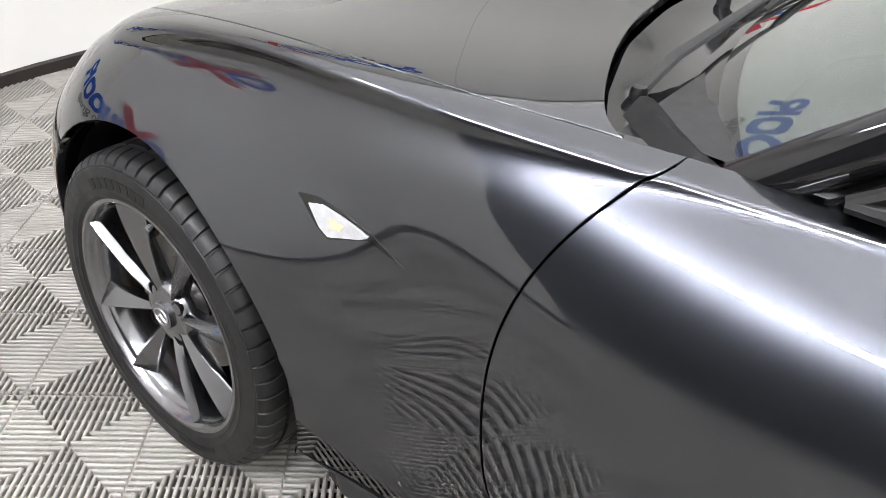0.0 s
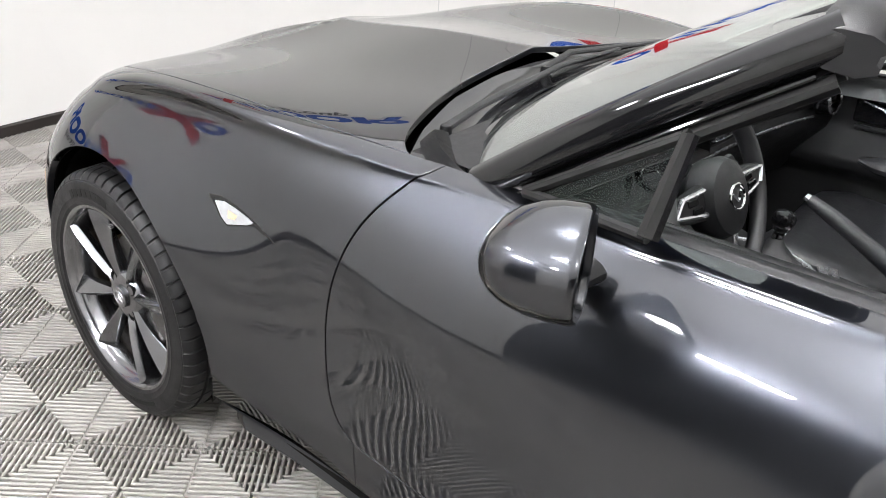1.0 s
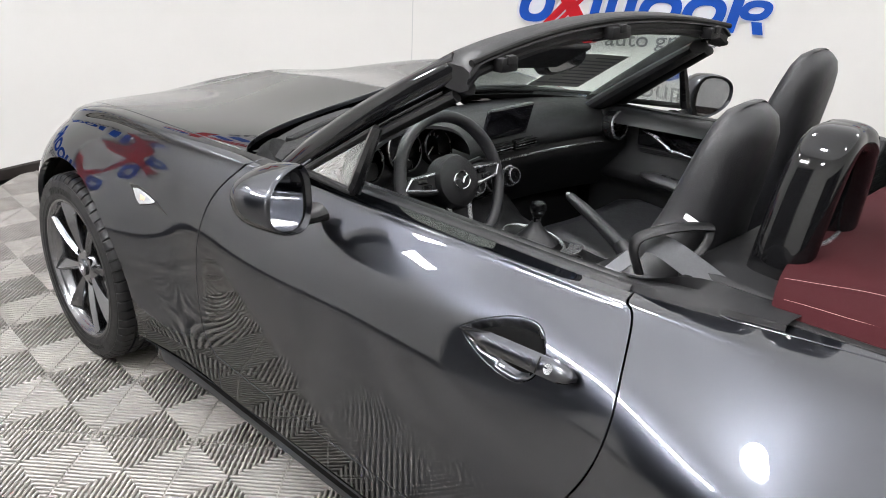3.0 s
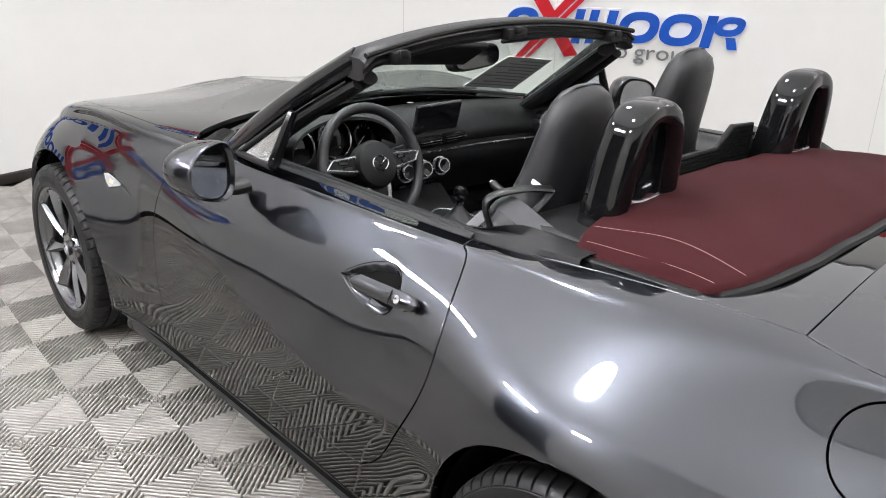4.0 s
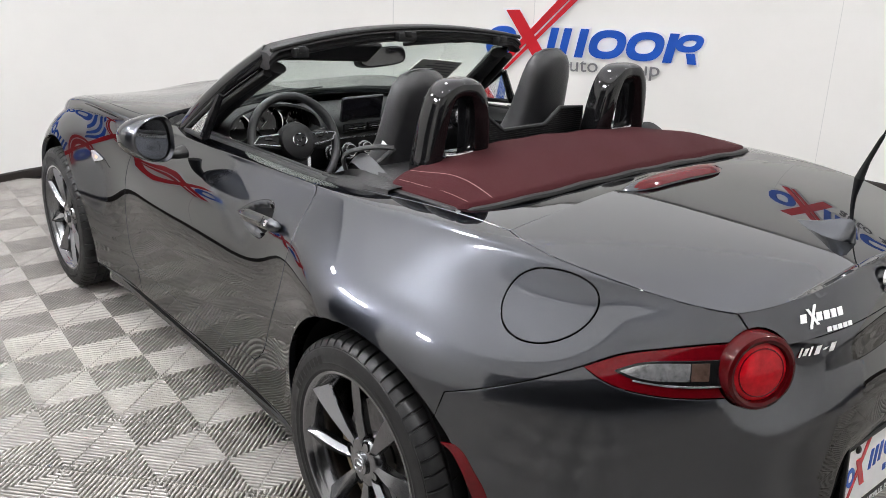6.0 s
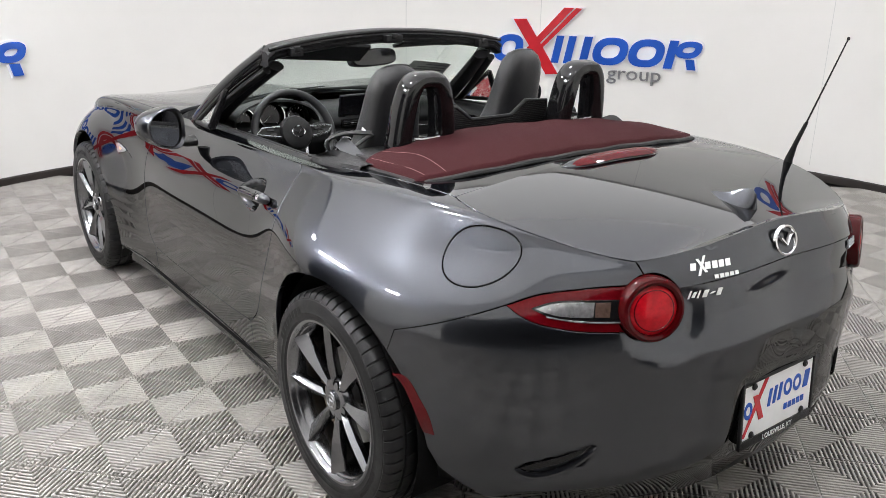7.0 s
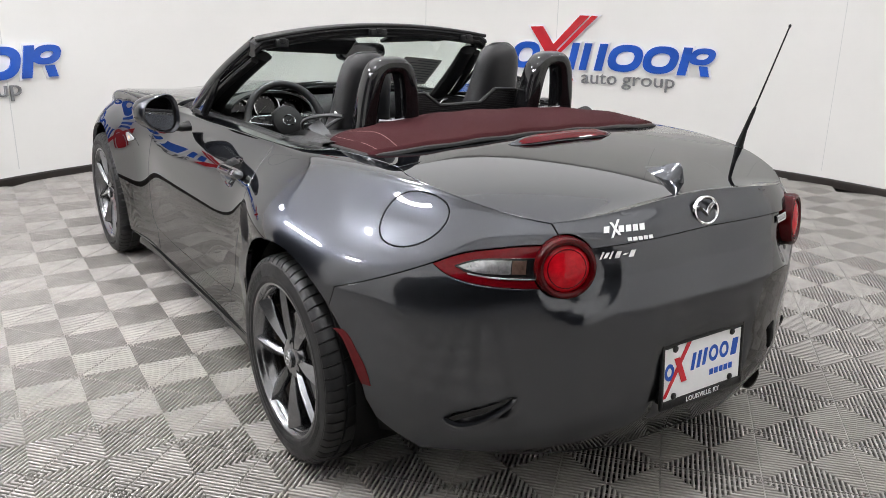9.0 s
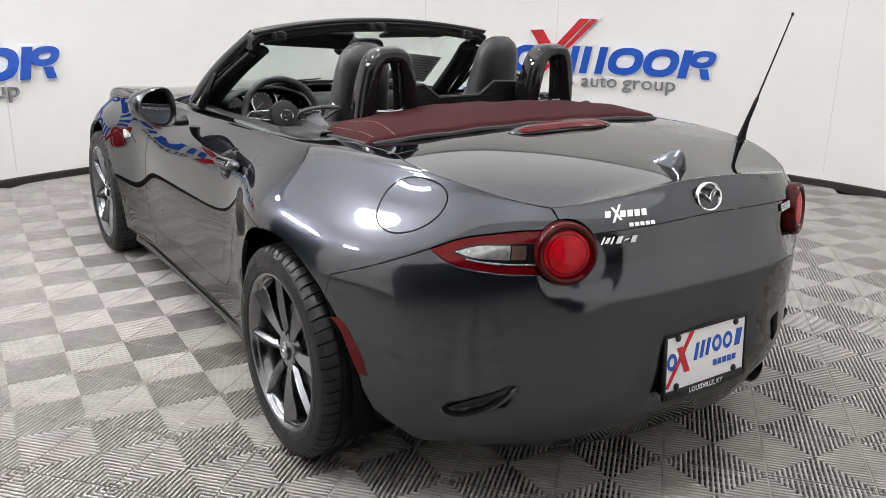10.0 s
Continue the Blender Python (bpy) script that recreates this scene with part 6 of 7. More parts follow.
    # side marker lamp on the front fender
    mk = [(w, s_at(w, z)) for w, z in ((1.922, .672), (1.902, .676), (1.872, .671), (1.842, .664), (1.822, .657), (1.836, .650), (1.860, .644), (1.884, .638), (1.900, .647))]
    # black patch lifted off the fender for the shaded crease behind the lamp
    panel("marker_crease_shade", [(w, s_at(w, z)) for w, z in ((1.945, .679), (1.912, .683), (1.870, .676), (1.820, .661), (1.765, .634), (1.822, .652), (1.862, .640), (1.887, .633), (1.905, .643))], car, "black patch for the shade in the scoop behind the side marker", flip=side, mat=GLOSS_BLACK, lift=0.0015, gap=0.0, flange=0.004, step=0.01)
    lens = panel("side_marker", mk, car, "clear side marker lamp with an amber bulb", flip=side, mat=MARKER_LENS, lift=0.006, gap=0.0, flange=0.008, step=0.01)
    amber = [(w, s_at(w, z)) for w, z in ((1.884, .664), (1.860, .660), (1.866, .651), (1.882, .650))]
    panel("bulb", amber, lens, "amber bulb", flip=side, mat=AMBER, lift=0.0075, gap=0.0, flange=0.002, step=0.01)
    # orange front marker in front of the wheel
    fm = [(fan_f(17), s_at(fan_f(17), .50)), (fan_f(21), s_at(fan_f(21), .505)), (fan_f(22), s_at(fan_f(22), .42)), (fan_f(18), s_at(fan_f(18), .41))]
    panel("front_marker", fm, car, "orange marker lamp on the front bumper", flip=side, mat=AMBER, lift=0.002, gap=0.0, flange=0.004, step=0.01)
    # crease low in the rear bumper, its shade put on as a black crescent
    crease_patch = az_line([(0.385, 0.318), (0.42, 0.338), (0.48, 0.365), (0.535, 0.394)], 14) + az_line([(0.535, 0.391), (0.485, 0.354), (0.43, 0.328), (0.395, 0.312)], 14)
    panel("crease_shade", crease_patch, car, "raised black crescent for the shade in the bumper crease", flip=side, mat=GLOSS_BLACK, lift=0.0012, gap=0.0, flange=0.002, step=0.01)
    bm = bmesh.new()
    lip = [skin([arc_w(a)], [az(a, z)[1]])[0] + skin_normals([arc_w(a)], [az(a, z)[1]])[0] * 0.002 for a, z in smooth_line([(0.375, 0.316), (0.40, 0.303), (0.45, 0.313), (0.50, 0.345), (0.545, 0.392)], 20)]
    rod(bm, [(p[0], sg * p[1], p[2]) for p in lip], [0.002] + [0.008] * 18 + [0.002], 8)
    part("slot_lip", bm, PAINT, car, "painted lip under the slot")

# third brake lamp on the front edge of the lid
brake_lamp = new("high_brake_lamp")
brake_lamp.parent = car
brake_lamp["label"] = "slim red high brake lamp on the boot lid"
bm = bmesh.new()
secs = []
for k in range(21):
    u = -1 + 2 * k / 20
    w = max(0.02, (1 - abs(u) ** 5))
    y, x0 = 0.205 * u, -0.176 - 0.010 * u * u
    z = float(lid_height([x0], [y])[0])
    secs.append([(x0 + 0.014 * w, y, z - 0.004), (x0 + 0.010 * w, y, z + 0.014 * w), (x0 - 0.006 * w, y, z + 0.018 * w), (x0 - 0.034 * w, y, z + 0.006 * w), (x0 - 0.040 * w, y, z - 0.006)])
loft(bm, secs)
part("housing", bm, PAINT, brake_lamp, "painted housing", sharp=60)
bm = bmesh.new()
secs = []
for k in range(21):
    u = -1 + 2 * k / 20
    w = max(0.05, (1 - abs(u) ** 6))
    y, x0 = 0.185 * u, -0.182 - 0.010 * u * u
    z = float(lid_height([x0], [y])[0])
    secs.append([(x0 + 0.002, y, z + 0.017 * w), (x0 - 0.006, y, z + 0.0205 * w), (x0 - 0.026 * w, y, z + 0.0135 * w), (x0 - 0.036 * w, y, z + 0.004 * w), (x0 - 0.03 * w, y, z)])
loft(bm, secs)
part("lens", bm, RED_LENS, brake_lamp, "red lens", sharp=60)

# ---- badges, plate, exhaust, aerials ----
bm = bmesh.new()
wing_badge(bm, 0.042, 0.008)
sn = skin_normals([fan_r(89.9)], [az(ARC * math.pi / 2, 0.812)[1]])[0]
sp = skin([fan_r(90)], [az(ARC * math.pi / 2, 0.812)[1]])[0]
bmesh.ops.transform(bm, matrix=Matrix.Translation((sp[0] - 0.002, 0, sp[2])) @ Matrix(((0, 0, -1, 0), (-1, 0, 0, 0), (0, 1, 0, 0), (0, 0, 0, 1))) @ pose(0, 0, 0, -16, 0, 0), verts=bm.verts)
part("emblem", bm, CHROME, car, "chrome winged ring emblem on the boot lid")


def on_tail(y, z, out=0.002):
    """A place on the tail at y across and z up, with its outward direction."""
    s = 3.0
    deg = 90 - math.degrees(math.asin(max(-1, min(1, abs(y) / 0.64))))
    for _ in range(8):
        w = fan_r(deg)
        s = s_at(w, z, 0, 7)
        r = math.hypot(*(skin([w], [s])[0][:2] - np.array([PIVOT_R, 0])))
        deg = 90 - math.degrees(math.asin(min(1, abs(y) / r)))
    p, n = skin([fan_r(deg)], [s])[0], skin_normals([min(fan_r(deg), PIVOT_R - 1e-3)], [s])[0]
    if y < 0:
        p, n = p * np.array([1, -1, 1]), n * np.array([1, -1, 1])
    if abs(y) < 0.01:
        n[1] = 0
    return Vector(p) + Vector(n) * out, Vector(n).normalized()


def tail_bar(bm, y, z, w, h, slant=0.0, out=0.0015, thick=0.003):
    p, n = on_tail(y, z, out)
    up = (Vector((0, 0, 1)) - n * n.z).normalized()
    across = up.cross(n)
    m = Matrix((across.to_4d(), up.to_4d(), n.to_4d(), (0, 0, 0, 1))).transposed()
    m = Matrix.Translation(p) @ m.to_3x3().to_4x4()
    prism(bm, [(-w / 2 - slant, -h / 2), (w / 2 - slant, -h / 2), (w / 2 + slant, h / 2), (-w / 2 + slant, h / 2)], thick, m)


badge = new("model_badge")
badge.parent = car
badge["label"] = "chrome model badge as plain bars"
for y, w, h in ((0.3620, 0.0050, 0.017), (0.3510, 0.0090, 0.013), (0.3400, 0.0050, 0.017), (0.3230, 0.0130, 0.016), (0.3045, 0.0100, 0.004), (0.2860, 0.0140, 0.016)):
    bm = bmesh.new()
    tail_bar(bm, y - 0.016, 0.748, w, h, 0.004, 0.001, 0.0040)
    part("bar", bm, CHROME, badge, smooth=False)
sticker = new("dealer_sticker")
sticker.parent = car
sticker["label"] = "white dealer sticker as plain bars"
bars = [(0.300 - 0.019 * k - (0.018 if k else 0), 0.812, 0.014, 0.016, 0.002) for k in range(5)] + [(0.278, 0.813, 0.006, 0.044, 0.013), (0.278, 0.813, 0.007, 0.032, -0.008)] + [(0.250 - 0.015 * k, 0.789, 0.011, 0.009, 0.0) for k in range(5)]
for k, (y, z, w, h, sl) in enumerate(bars):
    bm = bmesh.new()
    tail_bar(bm, y + 0.020, z - 0.010, w, h, sl, 0.001, 0.0012 + 0.0003 * (k % 3))
    part("bar", bm, WHITE_PRINT, sticker, smooth=False)
bm = bmesh.new()
tail_bar(bm, -0.312, 0.752, 0.064, 0.020, 0.0, 0.001, 0.003)
trim_badge = part("trim_badge", bm, SATIN, car, "small silver trim badge", smooth=False)
bm = bmesh.new()
tail_bar(bm, -0.311, 0.756, 0.050, 0.005, 0.0, 0.0042, 0.0006)
tail_bar(bm, -0.311, 0.748, 0.040, 0.003, 0.0, 0.0042, 0.0006)
part("badge_bars", bm, SIGN_GREY, trim_badge, smooth=False)

plate = new("licence_plate")
plate.parent = car
plate["label"] = "white dealer plate in a black frame on the bumper"
plate.matrix_world = Matrix.Translation((-0.786, 0, 0.408)) @ Matrix(((0, 0, -1, 0), (-1, 0, 0, 0), (0, 1, 0, 0), (0, 0, 0, 1))) @ pose(0, 0, 0, -4, 0, 0)
bm = bmesh.new()
box(bm, (0.300, 0.150, 0.003), None, 0.001, 1)
part("plate", bm, PLATE_WHITE, plate, "white plate")
bm = bmesh.new()
for sx, sy, px, py in ((0.318, 0.022, 0, -0.0815), (0.318, 0.008, 0, 0.0795), (0.010, 0.170, -0.154, 0), (0.010, 0.170, 0.154, 0)):
    box(bm, (sx, sy, 0.009), pose(px, py, 0.001), 0.002)
part("plate_frame", bm, TRIM_BLACK, plate, "black plastic plate frame")
bm = bmesh.new()
box(bm, (0.305, 0.165, 0.05), pose(0, 0.0, -0.028), 0.01)
part("plate_holder", bm, DARK, plate, "black recess behind the plate")


def glyphs(text, size, thick=0.0):
    """The outlines of words in Blender's own font as a mesh, centred."""
    cu = bpy.data.curves.new("words", "FONT")
    cu.body, cu.size, cu.align_x, cu.extrude, cu.resolution_u = text, size, "CENTER", thick, 3
    ob = bpy.data.objects.new("words", cu)
    scene.collection.objects.link(ob)
    deps = bpy.context.evaluated_depsgraph_get()
    me = bpy.data.meshes.new_from_object(ob.evaluated_get(deps))
    bpy.data.objects.remove(ob)
    bpy.data.curves.remove(cu)
    return me


me = glyphs("LOUISVILLE, KY", 0.019, 0.0006)
me.transform(pose(0, -0.0885, 0.0062))
me.materials.clear()
finish("plate_words", me, WHITE_PRINT, plate, "white words LOUISVILLE, KY on the frame", smooth=False)
for x, y, w, h in ((-0.128, 0.006, 0.034, 0.046), (0.040, 0.022, 0.036, 0.046), (0.082, 0.022, 0.036, 0.046), (0.124, 0.022, 0.022, 0.046), (0.006, 0.020, 0.012, 0.046), (-0.016, 0.018, 0.012, 0.046), (-0.038, 0.016, 0.012, 0.046)):
    bm = bmesh.new()
    if w > 0.028:
        lathe(bm, [(w / 2, 0.0), (w / 2, 0.0012), (w / 2 - 0.008, 0.0012), (w / 2 - 0.008, 0.0)], 28, "z", pose(x, y, 0.0016) @ Matrix.Diagonal((1, h / w, 1, 1)))
    else:
        prism(bm, [(x - w / 2 - 0.004, y - h / 2), (x + w / 2 - 0.004, y - h / 2), (x + w / 2 + 0.004, y + h / 2), (x - w / 2 + 0.004, y + h / 2)], 0.0012, pose(0, 0, 0.0016))
    part("blue_shape", bm, BLUE, plate, smooth=False)
for k in range(5):
    bm = bmesh.new()
    box(bm, (0.014, 0.016, 0.0012), pose(0.035 + 0.019 * k, -0.030, 0.0022))
    part("blue_bar", bm, BLUE, plate, smooth=False)
bm = bmesh.new()
prism(bm, [(-0.150, -0.062), (-0.138, -0.062), (-0.050, 0.074), (-0.066, 0.074)], 0.0014, pose(0, 0, 0.0018))
prism(bm, [(-0.112, 0.040), (-0.092, 0.040), (-0.062, -0.030), (-0.082, -0.030)][::-1], 0.0014, pose(0, 0, 0.0021))
part("plate_cross", bm, RED, plate, "red crossed bars of the dealer mark", smooth=False)
for x in (-0.11, 0.11):
    for y in (-0.062, 0.066):
        bm = bmesh.new()
        lathe(bm, [(0.009, 0.0), (0.009, 0.003), (0.005, 0.006), (0.0, 0.006)], 16, "z", pose(x, y, 0.002))
        part("screw", bm, TRIM_BLACK, plate, "black screw cap")
for y in (-0.270, -0.345):
    pipe = new("exhaust_pipe")
    pipe.parent = car
    pipe["label"] = "dark steel exhaust tip"
    bm = bmesh.new()
    m = pose(-0.700, y, 0.245)
    lathe(bm, [(0.034, 0.20), (0.038, 0.03), (0.040, 0.004), (0.0385, 0.0), (0.0365, 0.002), (0.034, 0.03), (0.034, 0.20)], 32, "x", m)
    part("tip", bm, material("burnt_steel", (0.10, 0.095, 0.09), 0.3, 1.0, vary=0.3, scale=60), pipe)
    # near-black disc set 10 cm inside the tip
    bm = bmesh.new()
    lathe(bm, [(0.036, 0.10), (0.0, 0.10)], 24, "x", m)
    part("inside", bm, DARK, pipe, "near-black disc closing the pipe")
# diffuser under the bumper
bm = bmesh.new()
rows = []
for k in range(25):
    deg = 40 + 100 * k / 24
    q = deg if deg <= 90 else 180 - deg
    p = skin([fan_r(q)], [0.02])[0]
    y = p[1] if deg <= 90 else -p[1]
    rows.append([bm.verts.new((p[0] + 0.004, y * 0.99, p[2] + 0.02)), bm.verts.new((p[0] + 0.01, y * 0.985, p[2] - 0.012)), bm.verts.new((p[0] + 0.12, y * 0.85, p[2] - 0.02)), bm.verts.new((p[0] + 0.30, y * 0.7, p[2] + 0.0))])
for r0, r1 in zip(rows, rows[1:]):
    for i in range(3):
        bm.faces.new((r0[i], r0[i + 1], r1[i + 1], r1[i]))
part("rear_valance", bm, TRIM_BLACK, car, "black lower valance under the bumper", sharp=50)
# near-black block standing for the shade in the notch beside the exhaust
for sg in (-1, 1):
    bm = bmesh.new()
    for y, z, w in ((sg * 0.335, 0.405, 0.10),):
        p, n = on_tail(y, z, 0.0)
        box(bm, (0.02, 0.055, 0.085), Matrix.Translation(p + n * -0.006) @ pose(0, 0, 0, 0, 0, -sg * 24) @ pose(0, 0, 0, sg * 24, 0, 0), 0.012, 3)
    if sg < 0:
        part("recess_shade_block", bm, DARK, car, "near-black block for the shade in a bumper recess")
    else:
        bm.free()

fin = new("roof_fin")
fin.parent = car
fin.name = "shark_fin"
fin["label"] = "glossy grey shark-fin aerial on the boot lid"
bm = bmesh.new()
secs = []
for x, hw, h in ((-0.500, 0.004, 0.002), (-0.520, 0.018, 0.010), (-0.550, 0.030, 0.020), (-0.580, 0.034, 0.034), (-0.605, 0.030, 0.046), (-0.622, 0.020, 0.050), (-0.634, 0.010, 0.040), (-0.640, 0.004, 0.010)):
    z = float(lid_height([x], [-0.02])[0]) - 0.003
    secs.append([(x, -0.025 + hw * a, z + h * b) for a, b in ((-1, 0), (-0.86, 0.22), (-0.45, 0.5), (-0.18, 0.86), (0, 1), (0.18, 0.86), (0.45, 0.5), (0.86, 0.22), (1, 0))])
loft(bm, secs)
part("fin_body", bm, PAINT, fin, sharp=60)
aerial = new("aerial")
aerial.parent = car
aerial["label"] = "black rod aerial with a rubber foot on the rear wing"
bm = bmesh.new()
rod(bm, [(-0.378, -0.585, 0.835), (-0.382, -0.585, 0.872), (-0.395, -0.584, 0.918), (-0.420, -0.582, 0.985), (-0.424, -0.582, 0.995)], [0.018, 0.012, 0.0075, 0.0058, 0.0040], 12)
part("foot", bm, SEAL, aerial, "black rubber foot")
bm = bmesh.new()
rod(bm, [(-0.420, -0.582, 0.985), (-0.465, -0.580, 1.115), (-0.510, -0.577, 1.244)], [0.0030, 0.0026, 0.0022], 8)
lathe(bm, [(0.0, 0.006), (0.004, 0.003), (0.004, -0.004), (0.0, -0.006)], 10, "z", Matrix.Translation((-0.510, -0.577, 1.244)))
part("mast", bm, TRIM_BLACK, aerial)

# ---- door handles and mirrors ----
for side in (False, True):
    sg = -1 if side else 1
    handle = new("door_handle")
    handle.parent = car
    handle["label"] = "grey bar door handle over a dark bowl"
    rim_line = np.array(BOWL) * np.array([1, S_SCALE])

    def scoop(w, s):
        q = np.column_stack([np.asarray(w), np.asarray(s) * S_SCALE])
        a, e = rim_line, np.roll(rim_line, -1, 0) - rim_line
        d = []
        for p in q:
            t = np.clip(((p - a) * e).sum(1) / (e * e).sum(1), 0, 1)
            d.append(np.min(np.hypot(*(a + e * t[:, None] - p).T)))
        d = np.array(d)
        k = np.clip(d / 0.036, 0, 1)
        return -0.033 * k * (2 - k)

    panel("bowl", BOWL, handle, "scooped bowl behind the handle", flip=side, gap=0.0, flange=0, step=0.005, bulge=scoop)

    def grip(t, out, up):
        x = 0.690 - 0.262 * t
        z = 0.735 + 0.016 * t
        s = s_at(x, z)
        p, n = skin([x], [s])[0], skin_normals([x], [s])[0]
        n = Vector(n)
        u = (Vector((0, 0, 1)) - n * n.z).normalized()
        q = Vector(p) + n * out + u * up
        return Vector((q.x, sg * q.y, q.z))

    bm = bmesh.new()
    secs = []
    for k in range(25):
        t = k / 24
        h = 0.0035 + 0.0135 * min(1, (t / 0.30)) if t < 0.9 else 0.017 * max(0.25, math.sqrt(max(0, 1 - ((t - 0.9) / 0.1) ** 2)))
        lift = 0.006 + 0.024 * min(1, t / 0.25) if t < 0.85 else 0.030 - 0.010 * ((t - 0.85) / 0.15)
        deep = 0.014
        secs.append([grip(t, lift - deep, -h * 0.9), grip(t, lift - deep * 0.5, -h), grip(t, lift - 0.001, -h * 0.62), grip(t, lift + 0.003, 0), grip(t, lift - 0.001, h * 0.62), grip(t, lift - deep * 0.5, h), grip(t, lift - deep, h * 0.9)])
    loft(bm, secs)
    bar = part("grip", bm, PAINT, handle, "grey metallic grip", sharp=60)
    bm = bmesh.new()
    rod(bm, [grip(0.765, 0.0325, 0.014), grip(0.765, 0.0335, 0.0), grip(0.765, 0.0325, -0.014)], 0.0012, 6)
    part("grip_joint", bm, SEAL, bar, "dark joint across the grip")
    for t, r, mt in ((0.70, 0.0065, TRIM_BLACK), (0.845, 0.0085, SATIN)):
        a, b = grip(t, 0.026, -0.001), grip(t, 0.0325, -0.001)
        bm = bmesh.new()
        rod(bm, [a, b], [r, r], 18)
        part("lock" if r > 0.008 else "sensor_button", bm, mt, bar)
    mirror = new("door_mirror")
    mirror.parent = car
    mirror["label"] = "grey door mirror with a black base"
    c = Vector((1.142, sg * 0.850, 0.868))
    turn_m = Matrix.Translation(c) @ pose(0, 0, 0, -3 * sg, 0, 24 * sg)
    bm = bmesh.new()
    secs = []
    for x, k in ((-0.030, 0.80), (-0.032, 0.87), (-0.044, 0.905), (-0.047, 0.945), (-0.044, 0.985), (-0.036, 1.0), (-0.010, 0.985), (0.015, 0.93), (0.038, 0.82), (0.056, 0.66), (0.070, 0.44), (0.077, 0.22), (0.079, 0.05)):
        sec = []
        for y, z in squircle(36, 0.082 * k, 0.071 * k, 0.78):
            yy = y + 0.004 * (1 - k)
            zz = z * (1.0 - 0.25 * (y / 0.082)) + 0.010 * (y / 0.082)
            sec.append(turn_m @ Vector((x, sg * yy, zz)))
        secs.append(sec)
    loft(bm, secs)
    part("mirror_cap", bm, PAINT, mirror, "grey metallic mirror cap", sharp=70)
    for nm, kk, x, mt, lb in (("mirror_rim", 0.895, -0.0360, TRIM_BLACK, "black rim"), ("mirror_glass", 0.83, -0.0385, MIRROR, "mirror glass")):
        bm = bmesh.new()
        outline = []
        for y, z in squircle(36, 0.082 * kk, 0.071 * kk, 0.78):
            zz = z * (1.0 - 0.25 * (y / 0.082)) + 0.010 * (y / 0.082)
            outline.append(turn_m @ Vector((x, sg * (y * 0.93 + 0.006 if mt is MIRROR else y), zz)))
        f = bm.faces.new([bm.verts.new(p) for p in outline])
        bmesh.ops.solidify(bm, geom=[f], thickness=0.002)
        part(nm, bm, mt, mirror, lb, smooth=False)
    bm = bmesh.new()
    rod(bm, [(1.165, sg * 0.715, 0.806), (1.165, sg * 0.750, 0.802), (1.162, sg * 0.785, 0.808), (1.155, sg * 0.825, 0.832)], [0.034, 0.026, 0.023, 0.028], 14, flat=0.62, up=(0, 0, 1))
    part("mirror_foot", bm, TRIM_BLACK, mirror, "black mirror foot")

# ---- wall signs ----
def wall_place(end, u, v, d):
    """A place on the curved wall: u metres to the right of the sign's start, v up, d proud of the wall."""
    return on_wall(end + 26.3 - math.degrees(u / ROOM_R), v, d)


def wall_shape(name, loops, end, d0, d1, mat, parent, label=""):
    """A plate with outlines in (u, v), the first the outer one, standing on the wall from d0 to d1."""
    fine = []
    for lp in loops:
        q = []
        for i, a in enumerate(lp):
            b = lp[(i + 1) % len(lp)]
            n = max(1, int(math.hypot(b[0] - a[0], b[1] - a[1]) / 0.05))
            q += [(a[0] + (b[0] - a[0]) * k / n, a[1] + (b[1] - a[1]) * k / n) for k in range(n)]
        fine.append(q)
    pts, edges = [], []
    for lp in fine:
        k = len(pts)
        pts += lp
        edges += [(k + i, k + (i + 1) % len(lp)) for i in range(len(lp))]
    vout, _, fout, *_ = delaunay_2d_cdt([Vector(p) for p in pts], edges, [], 0, 1e-7)
    arr = np.array([(v.x, v.y) for v in vout])
    cen = np.array([arr[list(f)].mean(0) for f in fout])
    ok = inside(fine[0], cen)
    for lp in fine[1:]:
        ok &= ~inside(lp, cen)
    verts = [wall_place(end, a, b, d1) for a, b in arr]
    faces = [tuple(f) for f, k in zip(fout, ok) if k]
    for lp in fine:
        k, n = len(verts), len(lp)
        verts += [wall_place(end, a, b, d1) for a, b in lp] + [wall_place(end, a, b, d0) for a, b in lp]
        faces += [(k + i, k + (i + 1) % n, k + n + (i + 1) % n, k + n + i) for i in range(n)]
    bm = bmesh.new()
    vs = [bm.verts.new(p) for p in verts]
    for f in faces:
        bm.faces.new([vs[i] for i in f])
    return part(name, bm, mat, parent, label, smooth=False)


def slanted_ring(u0, u1, v0, v1, thick, slant=0.035, n=40):
    cu, cv, ru, rv = (u0 + u1) / 2, (v0 + v1) / 2, (u1 - u0) / 2 - slant * 0.35, (v1 - v0) / 2
    out, hole = [], []
    for k in range(n):
        a = 2 * math.pi * k / n
        c, s = math.cos(a), math.sin(a)
        e = 0.82
        cc, ss = abs(c) ** e * (1 if c > 0 else -1), abs(s) ** e * (1 if s > 0 else -1)
        out.append((cu + ru * cc + slant * ss * 0.6, cv + rv * ss))
        hole.append((cu + (ru - thick) * cc + slant * ss * 0.45, cv + (rv - thick * 0.82) * ss))
    return [out, hole]


def slanted_bar(u0, u1, v0, v1, slant=0.04):
    return [[(u0, v0), (u1, v0), (u1 + slant, v1), (u0 + slant, v1)]]


